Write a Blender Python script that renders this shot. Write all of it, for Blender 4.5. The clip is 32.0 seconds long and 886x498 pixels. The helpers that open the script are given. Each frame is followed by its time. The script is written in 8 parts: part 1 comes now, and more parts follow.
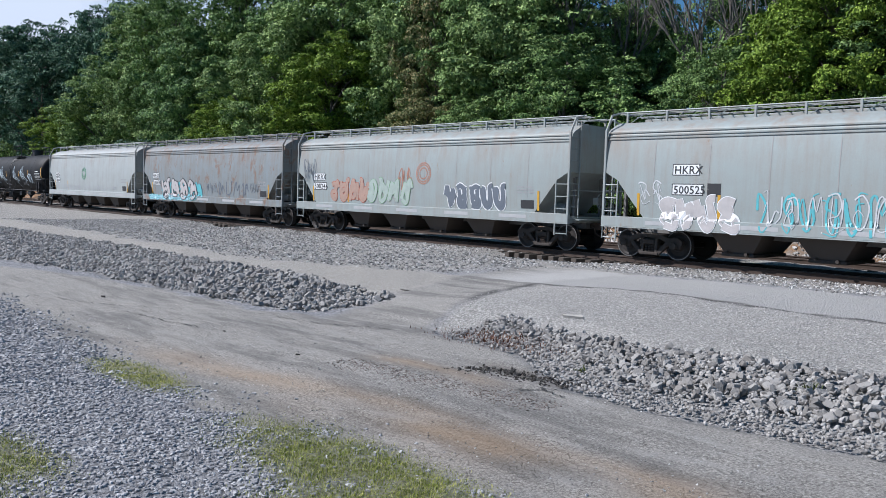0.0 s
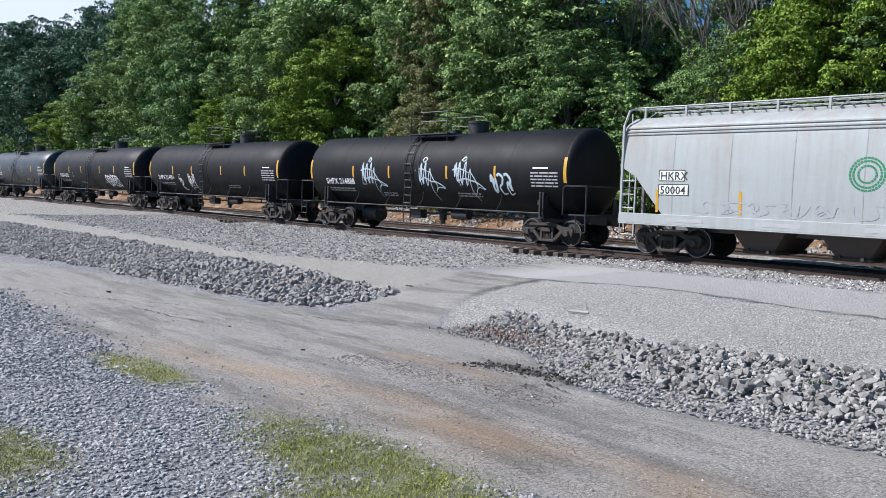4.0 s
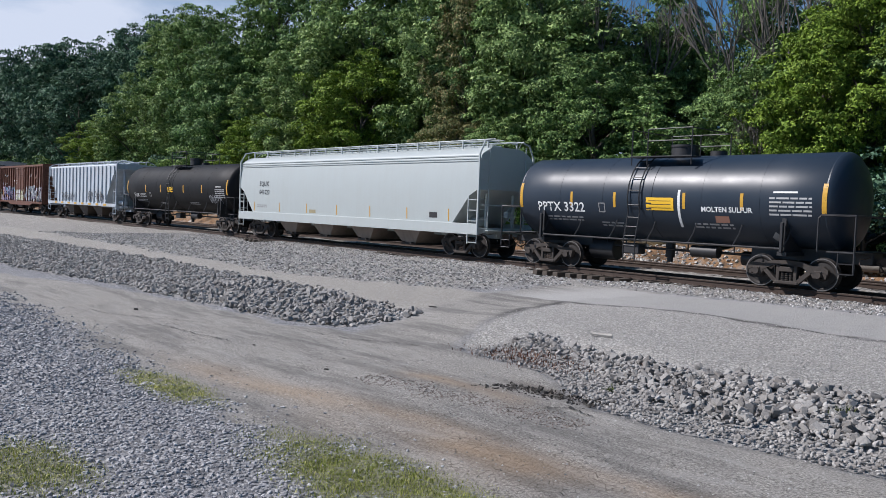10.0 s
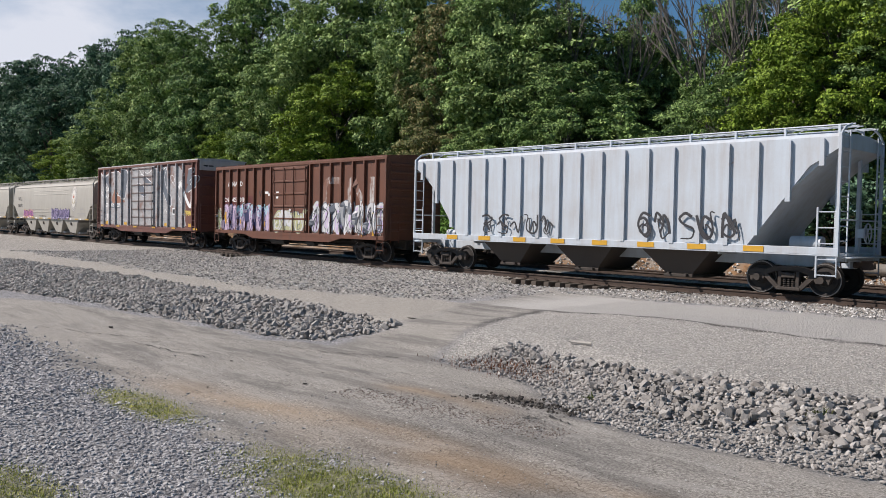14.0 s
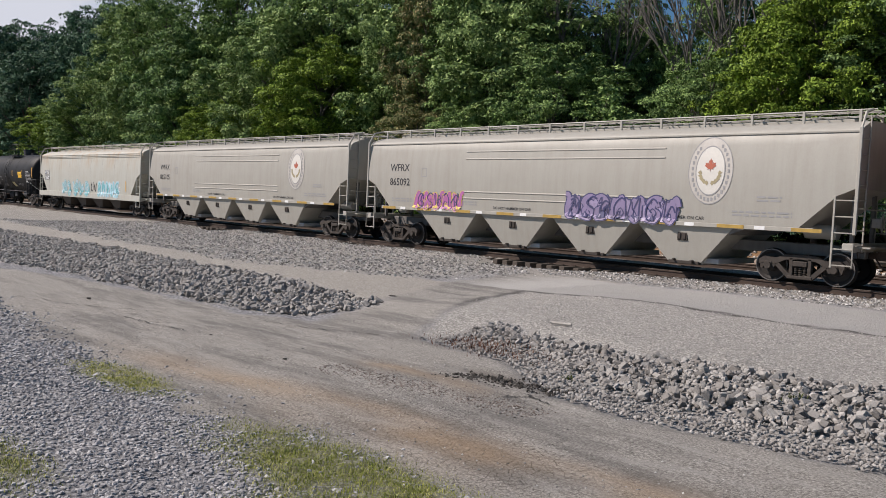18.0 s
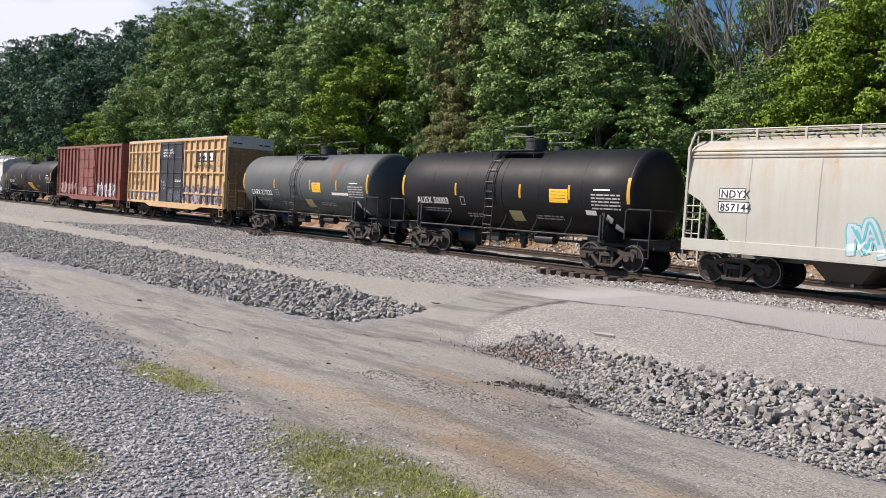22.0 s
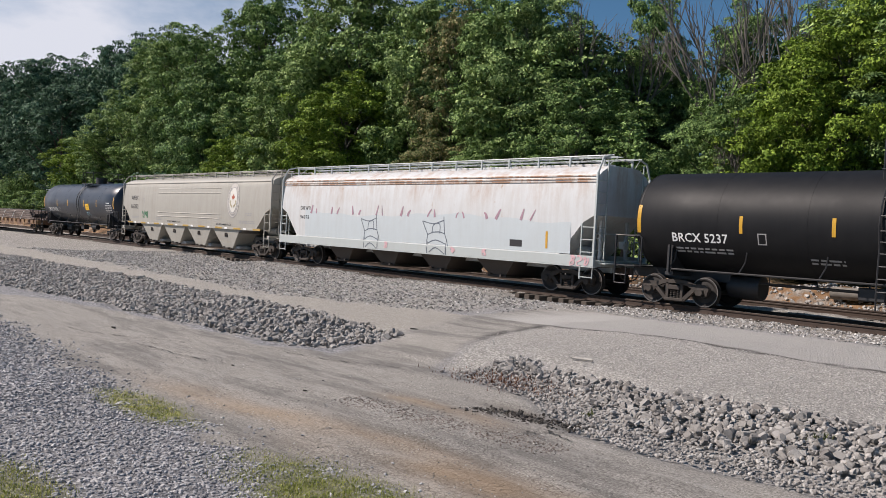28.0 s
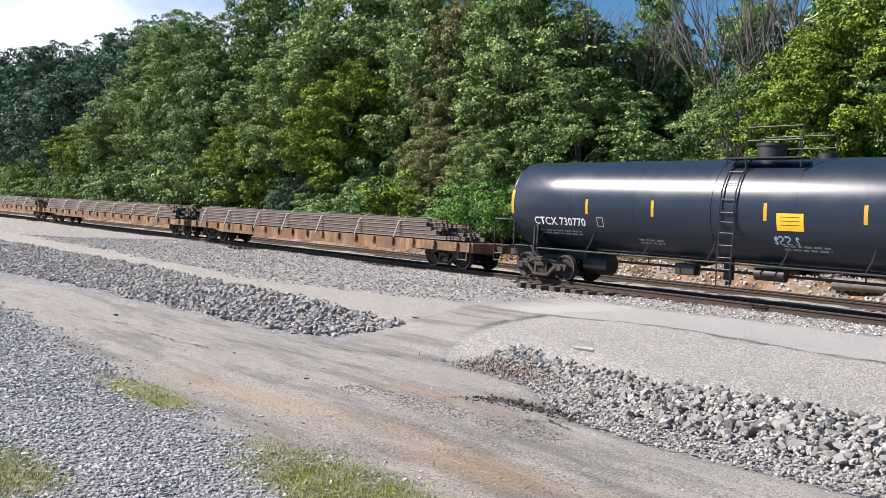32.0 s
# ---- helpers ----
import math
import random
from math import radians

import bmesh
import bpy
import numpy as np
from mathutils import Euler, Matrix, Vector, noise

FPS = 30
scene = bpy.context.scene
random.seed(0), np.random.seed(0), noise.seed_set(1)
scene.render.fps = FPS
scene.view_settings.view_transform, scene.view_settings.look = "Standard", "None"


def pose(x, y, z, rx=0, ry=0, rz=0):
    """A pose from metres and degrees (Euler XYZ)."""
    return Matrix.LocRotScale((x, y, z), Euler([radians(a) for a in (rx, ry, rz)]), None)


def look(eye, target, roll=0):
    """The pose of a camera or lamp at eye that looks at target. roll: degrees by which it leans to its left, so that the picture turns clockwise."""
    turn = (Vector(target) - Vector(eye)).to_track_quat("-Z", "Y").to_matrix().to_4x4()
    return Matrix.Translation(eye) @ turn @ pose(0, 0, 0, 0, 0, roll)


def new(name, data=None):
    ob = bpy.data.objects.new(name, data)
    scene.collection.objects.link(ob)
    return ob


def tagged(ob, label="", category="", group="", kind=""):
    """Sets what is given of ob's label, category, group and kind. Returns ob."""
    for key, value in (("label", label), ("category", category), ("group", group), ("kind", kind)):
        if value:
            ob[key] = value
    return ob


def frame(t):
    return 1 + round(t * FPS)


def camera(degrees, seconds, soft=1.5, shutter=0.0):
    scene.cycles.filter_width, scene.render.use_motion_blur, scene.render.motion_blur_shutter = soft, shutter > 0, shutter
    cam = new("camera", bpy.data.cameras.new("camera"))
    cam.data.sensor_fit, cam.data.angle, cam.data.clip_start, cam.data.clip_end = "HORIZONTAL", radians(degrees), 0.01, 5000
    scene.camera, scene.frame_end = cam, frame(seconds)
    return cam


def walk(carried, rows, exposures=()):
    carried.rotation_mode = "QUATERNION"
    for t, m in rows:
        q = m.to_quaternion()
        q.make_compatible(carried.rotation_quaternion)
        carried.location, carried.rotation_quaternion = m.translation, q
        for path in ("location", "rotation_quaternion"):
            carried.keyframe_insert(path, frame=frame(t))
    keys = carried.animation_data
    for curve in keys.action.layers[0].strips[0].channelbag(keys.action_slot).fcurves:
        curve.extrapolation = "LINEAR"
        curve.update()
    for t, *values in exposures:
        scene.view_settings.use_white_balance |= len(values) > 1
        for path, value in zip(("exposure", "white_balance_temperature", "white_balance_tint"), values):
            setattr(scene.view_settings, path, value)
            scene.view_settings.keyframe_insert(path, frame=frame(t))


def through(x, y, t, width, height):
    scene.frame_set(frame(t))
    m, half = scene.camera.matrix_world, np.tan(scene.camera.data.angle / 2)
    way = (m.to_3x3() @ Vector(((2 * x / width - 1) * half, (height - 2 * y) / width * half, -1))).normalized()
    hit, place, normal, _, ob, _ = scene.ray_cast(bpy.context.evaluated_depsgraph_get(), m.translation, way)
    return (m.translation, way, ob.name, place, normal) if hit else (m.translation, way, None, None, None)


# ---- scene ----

# ---- camera and its walk ----
cam = camera(57.26, 32.0, soft=0.4)
# seconds, yaw, pitch, lean, and the eye
EYES = (
    (0.0, 46.40, -3.71, 1.88, -0.021, 0.029, 1.753),
    (0.5, 46.60, -3.74, 2.06, -0.020, 0.029, 1.754),
    (1.0, 46.81, -3.84, 2.30, -0.023, 0.023, 1.754),
    (1.5, 46.88, -4.14, 2.32, -0.030, 0.024, 1.751),
    (2.0, 46.80, -4.30, 2.16, -0.028, 0.021, 1.746),
    (2.5, 46.83, -4.25, 2.24, -0.028, 0.022, 1.746),
    (4.5, 46.73, -3.93, 1.79, -0.029, 0.020, 1.745),
    (5.0, 47.02, -4.12, 1.70, -0.022, 0.018, 1.745),
    (5.5, 47.33, -4.02, 1.72, -0.013, 0.019, 1.752),
    (6.0, 47.74, -3.85, 1.86, -0.009, 0.005, 1.747),
    (6.5, 48.01, -3.56, 1.94, -0.008, 0.002, 1.744),
    (7.0, 47.97, -3.45, 1.89, -0.007, -0.001, 1.747),
    (7.5, 47.88, -3.28, 1.72, -0.005, -0.003, 1.749),
    (8.0, 47.94, -3.34, 1.61, -0.001, -0.006, 1.748),
    (8.5, 47.69, -3.46, 1.39, -0.007, 0.004, 1.749),
    (9.0, 47.66, -3.42, 1.26, -0.002, 0.006, 1.753),
    (9.5, 47.97, -3.04, 1.81, 0.002, -0.009, 1.756),
    (10.0, 48.40, -2.59, 2.37, 0.008, -0.016, 1.755),
    (10.5, 49.41, -2.41, 2.81, 0.024, -0.031, 1.750),
    (11.0, 49.93, -2.46, 3.15, 0.022, -0.031, 1.749),
    (11.5, 49.58, -2.46, 3.32, 0.015, -0.030, 1.751),
    (12.0, 49.83, -2.01, 2.83, 0.023, -0.025, 1.749),
    (12.5, 49.54, -2.18, 2.11, 0.019, -0.018, 1.750),
    (13.0, 49.42, -2.42, 1.42, 0.020, -0.016, 1.755),
    (13.5, 48.18, -2.26, 1.12, 0.013, 0.006, 1.757),
    (15.5, 45.17, -0.84, 2.14, -0.012, 0.019, 1.756),
    (16.0, 46.56, -1.87, 2.42, -0.010, 0.002, 1.742),
    (16.5, 46.71, -2.48, 2.36, -0.012, 0.011, 1.744),
    (17.0, 46.50, -2.92, 2.35, -0.014, 0.010, 1.749),
    (17.5, 45.96, -3.12, 2.51, -0.027, 0.023, 1.751),
    (18.0, 45.57, -3.22, 2.69, -0.029, 0.019, 1.747),
    (18.5, 45.77, -3.14, 2.92, -0.022, 0.009, 1.746),
    (19.0, 46.38, -2.85, 3.02, -0.018, 0.003, 1.751),
    (19.5, 46.77, -2.24, 3.21, -0.010, -0.000, 1.750),
    (20.0, 47.07, -1.88, 3.29, -0.008, -0.007, 1.746),
    (20.5, 47.43, -1.95, 3.29, -0.004, -0.002, 1.749),
    (21.0, 47.97, -2.05, 3.30, 0.010, -0.016, 1.746),
    (21.5, 48.37, -2.42, 3.37, 0.004, -0.016, 1.745),
    (22.0, 48.65, -2.80, 3.38, 0.006, -0.021, 1.746),
    (22.5, 48.77, -2.82, 3.21, 0.018, -0.016, 1.753),
    (23.0, 48.55, -2.71, 2.93, 0.017, -0.022, 1.751),
    (23.5, 48.32, -2.58, 2.93, 0.014, -0.026, 1.750),
    (24.0, 47.81, -2.31, 2.98, 0.011, -0.016, 1.751),
    (24.5, 47.52, -2.25, 2.95, 0.012, -0.022, 1.753),
    (25.0, 47.55, -2.20, 2.99, 0.016, -0.018, 1.755),
    (25.5, 47.31, -2.25, 2.69, 0.008, -0.011, 1.751),
    (27.5, 47.53, -1.35, 3.22, 0.011, 0.001, 1.754),
    (28.0, 47.28, -0.97, 3.23, 0.013, 0.002, 1.756),
    (28.5, 47.18, -0.96, 3.19, 0.014, 0.005, 1.752),
    (29.0, 47.35, -1.13, 3.28, 0.018, -0.003, 1.747),
    (29.5, 47.51, -1.42, 3.34, 0.016, -0.002, 1.748),
    (30.0, 47.43, -1.38, 3.31, 0.015, 0.007, 1.750),
    (30.5, 47.14, -1.44, 3.31, 0.015, 0.012, 1.752),
    (31.0, 47.28, -1.54, 3.48, 0.015, 0.013, 1.751),
    (31.5, 47.42, -1.77, 3.55, 0.020, 0.011, 1.751),
    (32.0, 47.40, -1.74, 3.48, 0.020, 0.012, 1.752),
)


def eye_pose(yaw, pitch, lean, x, y, z):
    return pose(x, y, z, 90 + pitch, 0, yaw) @ pose(0, 0, 0, 0, 0, lean)


walk(cam, [(r[0], eye_pose(*r[1:])) for r in EYES],
     exposures=[(0, 0.37, 5860, 14), (4, 0.59, 5960, 15), (6, 0.81, 6010, 16), (7, 0.66, 6010, 16), (8, 0.52, 6040, 16), (9, 0.28, 6040, 16), (10, 0.24, 6090, 16), (11, 0.07, 6260, 14), (12, 0.11, 6350, 14), (13, 0.29, 6570, 15), (16, 0.32, 6750, 18), (18, 0.16, 6750, 18), (20, 0.26, 6750, 18), (21, 0.39, 6780, 18), (22, 0.60, 6780, 18), (23, 0.84, 6830, 18), (24, 0.59, 6830, 19), (25, 0.45, 6830, 19), (28, 0.30, 6780, 18), (29, 0.08, 6810, 18), (30, 0.17, 6730, 18), (31, 0.54, 6680, 18), (32, 0.93, 6530, 17)])

# ---- sky and sun ----
SUN_DIR = Vector((-0.52, -0.52, 0.68)).normalized()
world = bpy.data.worlds.new("sky")
scene.world = world
world.use_nodes = True
wn, wl = world.node_tree.nodes, world.node_tree.links
sky = wn.new("ShaderNodeTexSky")
sky.sky_type, sky.sun_disc = "NISHITA", False
sky.sun_elevation = math.asin(SUN_DIR.z)
sky.sun_rotation = math.atan2(SUN_DIR.x, SUN_DIR.y)
sky.air_density, sky.dust_density, sky.ozone_density = 1.0, 0.0, 3.0
coord = wn.new("ShaderNodeTexCoord")
# clear deep blue, as it stands well over the haze
lift = wn.new("ShaderNodeMapping")
lift.inputs["Location"].default_value = (0.0, 0.0, 0.06)
wl.new(coord.outputs["Generated"], lift.inputs["Vector"])
wl.new(lift.outputs[0], sky.inputs["Vector"])
deep = wn.new("ShaderNodeHueSaturation")
deep.inputs["Saturation"].default_value, deep.inputs["Value"].default_value = 1.20, 2.3
deep.inputs["Hue"].default_value = 0.49
wl.new(sky.outputs[0], deep.inputs["Color"])
# broken cloud, thicker to the west
cloud = wn.new("ShaderNodeTexNoise")
cloud.inputs["Scale"].default_value, cloud.inputs["Detail"].default_value = 2.6, 8
cloud.inputs["Roughness"].default_value = 0.55
cmap = wn.new("ShaderNodeMapping")
cmap.inputs["Scale"].default_value = (1.0, 1.0, 2.2)
cmap.inputs["Location"].default_value = (0.35, 0.0, 0.1)
ramp = wn.new("ShaderNodeValToRGB")
ramp.color_ramp.elements[0].position, ramp.color_ramp.elements[1].position = 0.74, 0.98
west = wn.new("ShaderNodeVectorMath")
west.operation = "DOT_PRODUCT"
west.inputs[1].default_value = (-0.55, 0.0, -0.45)
tilt = wn.new("ShaderNodeMath")
tilt.operation = "ADD"
mixer = wn.new("ShaderNodeMix")
mixer.data_type = "RGBA"
mixer.inputs[7].default_value = (18.5, 20.4, 22.8, 1)
wl.new(coord.outputs["Generated"], cmap.inputs["Vector"])
wl.new(cmap.outputs[0], cloud.inputs["Vector"])
wl.new(coord.outputs["Generated"], west.inputs[0])
wl.new(west.outputs["Value"], tilt.inputs[0])
wl.new(cloud.outputs["Fac"], tilt.inputs[1])
wl.new(tilt.outputs[0], ramp.inputs[0])
wl.new(ramp.outputs[0], mixer.inputs[0])
wl.new(deep.outputs[0], mixer.inputs[6])
wl.new(mixer.outputs[2], wn["Background"].inputs[0])
wn["Background"].inputs[1].default_value = 0.030

sun = new("sun", bpy.data.lights.new("sun", "SUN"))
sun.data.energy, sun.data.angle, sun.data.color = 5.0, radians(0.6), (1.0, 0.95, 0.87)
sun.matrix_world = look(SUN_DIR * 50, (0, 0, 0))

# ---- building helpers ----


class Geo:
    """Gathers points and faces of one mesh."""

    def __init__(self):
        self.v, self.f = [], []

    def add(self, verts, faces):
        o = len(self.v)
        self.v.extend(tuple(p) for p in verts)
        self.f.extend(tuple(o + i for i in f) for f in faces)
        return self

    def box(self, x0, x1, y0, y1, z0, z1):
        return self.add([(x0, y0, z0), (x1, y0, z0), (x1, y1, z0), (x0, y1, z0), (x0, y0, z1), (x1, y0, z1), (x1, y1, z1), (x0, y1, z1)],
                        [(3, 2, 1, 0), (4, 5, 6, 7), (0, 1, 5, 4), (1, 2, 6, 5), (2, 3, 7, 6), (3, 0, 4, 7)])

    def cbox(self, x0, x1, y0, y1, z0, z1, c=0.015):
        """A box with chamfered edges."""
        lo, hi = (x0, y0, z0), (x1, y1, z1)
        verts, key = [], {}
        for sx in (0, 1):
            for sy in (0, 1):
                for sz in (0, 1):
                    s = (sx, sy, sz)
                    for a in range(3):
                        p = [(hi if s[k] else lo)[k] + ((-c if s[k] else c) if k != a else 0) for k in range(3)]
                        key[s, a] = len(verts)
                        verts.append(p)
        faces = []

        def face(ids, out):
            a, b, d = (Vector(verts[i]) for i in ids[:3])
            faces.append(tuple(ids) if (b - a).cross(d - b).dot(Vector(out)) > 0 else tuple(reversed(ids)))
        for a in range(3):
            b, d = (a + 1) % 3, (a + 2) % 3
            for sa in (0, 1):
                ids = []
                for sb, sd in ((0, 0), (1, 0), (1, 1), (0, 1)):
                    s = [0, 0, 0]
                    s[a], s[b], s[d] = sa, sb, sd
                    ids.append(key[tuple(s), a])
                out = [0, 0, 0]
                out[a] = 1 if sa else -1
                face(ids, out)
            for sb in (0, 1):
                for sd in (0, 1):
                    s0, s1 = [0, 0, 0], [0, 0, 0]
                    s0[b] = s1[b] = sb
                    s0[d] = s1[d] = sd
                    s1[a] = 1
                    out = [0, 0, 0]
                    out[b], out[d] = (1 if sb else -1), (1 if sd else -1)
                    face([key[tuple(s0), b], key[tuple(s1), b], key[tuple(s1), d], key[tuple(s0), d]], out)
        for sx in (0, 1):
            for sy in (0, 1):
                for sz in (0, 1):
                    s = (sx, sy, sz)
                    face([key[s, 0], key[s, 1], key[s, 2]], [1 if k else -1 for k in s])
        return self.add(verts, faces)

    def prism(self, pts, y0, y1):
        """An outline in x and z, drawn out along y."""
        n = len(pts)
        area = sum(pts[i][0] * pts[(i + 1) % n][1] - pts[(i + 1) % n][0] * pts[i][1] for i in range(n))
        if area < 0:
            pts = pts[::-1]
        v = [(x, y0, z) for x, z in pts] + [(x, y1, z) for x, z in pts]
        f = [tuple(range(n)), tuple(range(2 * n - 1, n - 1, -1))]
        f += [(i, n + i, n + (i + 1) % n, (i + 1) % n) for i in range(n)]
        return self.add(v, f)

    def prism_x(self, pts, x0, x1):
        """An outline in y and z, drawn out along x."""
        n = len(pts)
        area = sum(pts[i][0] * pts[(i + 1) % n][1] - pts[(i + 1) % n][0] * pts[i][1] for i in range(n))
        if area < 0:
            pts = pts[::-1]
        v = [(x0, y, z) for y, z in pts] + [(x1, y, z) for y, z in pts]
        f = [tuple(range(n - 1, -1, -1)), tuple(range(n, 2 * n))]
        f += [(i, (i + 1) % n, n + (i + 1) % n, n + i) for i in range(n)]
        return self.add(v, f)

    def rod(self, a, b, r, n=6, r1=None):
        a, b = Vector(a), Vector(b)
        d = (b - a).normalized()
        u = d.orthogonal().normalized()
        w = d.cross(u)
        r1 = r if r1 is None else r1
        v, f = [], []
        for c, q in ((a, r), (b, r1)):
            for i in range(n):
                g = 2 * math.pi * i / n
                v.append(c + (u * math.cos(g) + w * math.sin(g)) * q)
        f = [(i, (i + 1) % n, n + (i + 1) % n, n + i) for i in range(n)]
        f += [tuple(range(n - 1, -1, -1)), tuple(range(n, 2 * n))]
        return self.add(v, f)

    def path(self, pts, r, n=6):
        """One bent tube through the points."""
        pts = [Vector(p) for p in pts]
        dirs = [(b - a).normalized() for a, b in zip(pts, pts[1:])]
        u = dirs[0].orthogonal().normalized()
        secs = []
        for i, p in enumerate(pts):
            d0, d1 = dirs[max(i - 1, 0)], dirs[min(i, len(dirs) - 1)]
            d = (d0 + d1).normalized() if (d0 + d1).length > 1e-3 else d1
            u = (u - d * u.dot(d)).normalized()
            w = d.cross(u)
            k = 1 / max(0.5, d.dot(d1))
            secs.append([p + (u * math.cos(6.28319 * j / n) + w * math.sin(6.28319 * j / n)) * r * k for j in range(n)])
        return self.rings(secs)

    def rings(self, sections, close=True, caps=True):
        """Skins a row of outlines with equal numbers of points."""
        n = len(sections[0])
        v = [p for s in sections for p in s]
        f = []
        for k in range(len(sections) - 1):
            for i in range(n if close else n - 1):
                j = (i + 1) % n
                f.append((k * n + i, k * n + j, (k + 1) * n + j, (k + 1) * n + i))
        if caps:
            f += [tuple(range(n - 1, -1, -1)), tuple((len(sections) - 1) * n + i for i in range(n))]
        return self.add(v, f)

    def mesh(self, name, smooth=0):
        me = bpy.data.meshes.new(name)
        me.from_pydata(self.v, [], self.f)
        me.shade_flat()
        if smooth:
            me.shade_smooth()
            me.set_sharp_from_angle(angle=radians(smooth))
        me.update()
        return me


def array_mesh(name, verts, faces):
    """A mesh from arrays: faces all with the same number of corners."""
    me = bpy.data.meshes.new(name)
    n, k = faces.shape
    me.vertices.add(len(verts))
    me.vertices.foreach_set("co", np.ascontiguousarray(verts, dtype=np.float32).ravel())
    me.loops.add(n * k)
    me.loops.foreach_set("vertex_index", np.ascontiguousarray(faces, dtype=np.int32).ravel())
    me.polygons.add(n)
    me.polygons.foreach_set("loop_start", np.arange(0, n * k, k, dtype=np.int32))
    me.update(calc_edges=True)
    me.shade_flat()
    return me


def thing(name, label, category, group="", kind="", at=None):
    ob = new(name)
    ob.empty_display_size = 0.2
    if at is not None:
        ob.matrix_basis = at
    return tagged(ob, label, category, group, kind)


def part(name, mesh, material, parent, label="", at=None, smooth=0):
    """Links a mesh (or a Geo) as one part under its thing."""
    if isinstance(mesh, Geo):
        mesh = mesh.mesh(name, smooth)
    if material is not None and not mesh.materials:
        mesh.materials.append(material)
    ob = new(name, mesh)
    ob.parent = parent
    if at is not None:
        ob.matrix_basis = at
    return tagged(ob, label)


def solid(name, mesh, material, label, category, kind="", group="", smooth=0):
    """A thing of one mesh."""
    if isinstance(mesh, Geo):
        mesh = mesh.mesh(name, smooth)
    if material is not None and not mesh.materials:
        mesh.materials.append(material)
    return tagged(new(name, mesh), label, category, group, kind)


# ---- materials ----


class Nodes:
    def __init__(self, name):
        self.m = bpy.data.materials.new(name)
        self.m.use_nodes = True
        self.t = self.m.node_tree
        self.b = self.t.nodes["Principled BSDF"]

    def node(self, kind, **kw):
        n = self.t.nodes.new(kind)
        for k, v in kw.items():
            n.inputs[k.replace("_", " ")].default_value = v
        return n

    def link(self, a, b):
        self.t.links.new(a, b)

    def coords(self, scale=(1, 1, 1), which="Object"):
        c = self.node("ShaderNodeTexCoord")
        m = self.node("ShaderNodeMapping")
        m.inputs["Scale"].default_value = scale
        self.link(c.outputs[which], m.inputs["Vector"])
        return m.outputs[0]

    def noise(self, vec, scale, detail=4, rough=0.55):
        n = self.node("ShaderNodeTexNoise", Scale=scale, Detail=detail, Roughness=rough)
        self.link(vec, n.inputs["Vector"])
        return n.outputs["Fac"]

    def ramp(self, fac, stops):
        r = self.node("ShaderNodeValToRGB")
        e = r.color_ramp.elements
        while len(e) < len(stops):
            e.new(0.5)
        for k, (p, c) in enumerate(stops):
            e[k].position = p
            e[k].color = (c, c, c, 1) if isinstance(c, (int, float)) else (*c, 1)
        self.link(fac, r.inputs[0])
        return r.outputs[0]

    def mix(self, fac, a, b, mode="MIX"):
        m = self.node("ShaderNodeMix")
        m.data_type, m.blend_type = "RGBA", mode
        for sock, val in ((m.inputs[0], fac), (m.inputs[6], a), (m.inputs[7], b)):
            if isinstance(val, (int, float)):
                sock.default_value = val
            elif isinstance(val, tuple):
                sock.default_value = (*val, 1)
            else:
                self.link(val, sock)
        return m.outputs[2]

    def math(self, op, a, b=0.0):
        m = self.node("ShaderNodeMath")
        m.operation = op
        for sock, val in ((m.inputs[0], a), (m.inputs[1], b)):
            if isinstance(val, (int, float)):
                sock.default_value = val
            else:
                self.link(val, sock)
        return m.outputs[0]

    def bump(self, height, strength=0.3, distance=0.02):
        n = self.node("ShaderNodeBump", Strength=strength, Distance=distance)
        self.link(height, n.inputs["Height"])
        self.link(n.outputs[0], self.b.inputs["Normal"])

    def done(self, colour, rough=0.6, metal=0.0, spec=None):
        for sock, val in (("Base Color", colour), ("Roughness", rough), ("Metallic", metal)):
            s = self.b.inputs[sock]
            if isinstance(val, tuple):
                s.default_value = (*val, 1)
            elif isinstance(val, (int, float)):
                s.default_value = val
            else:
                self.link(val, s)
        if spec is not None:
            self.b.inputs["Specular IOR Level"].default_value = spec
        return self.m


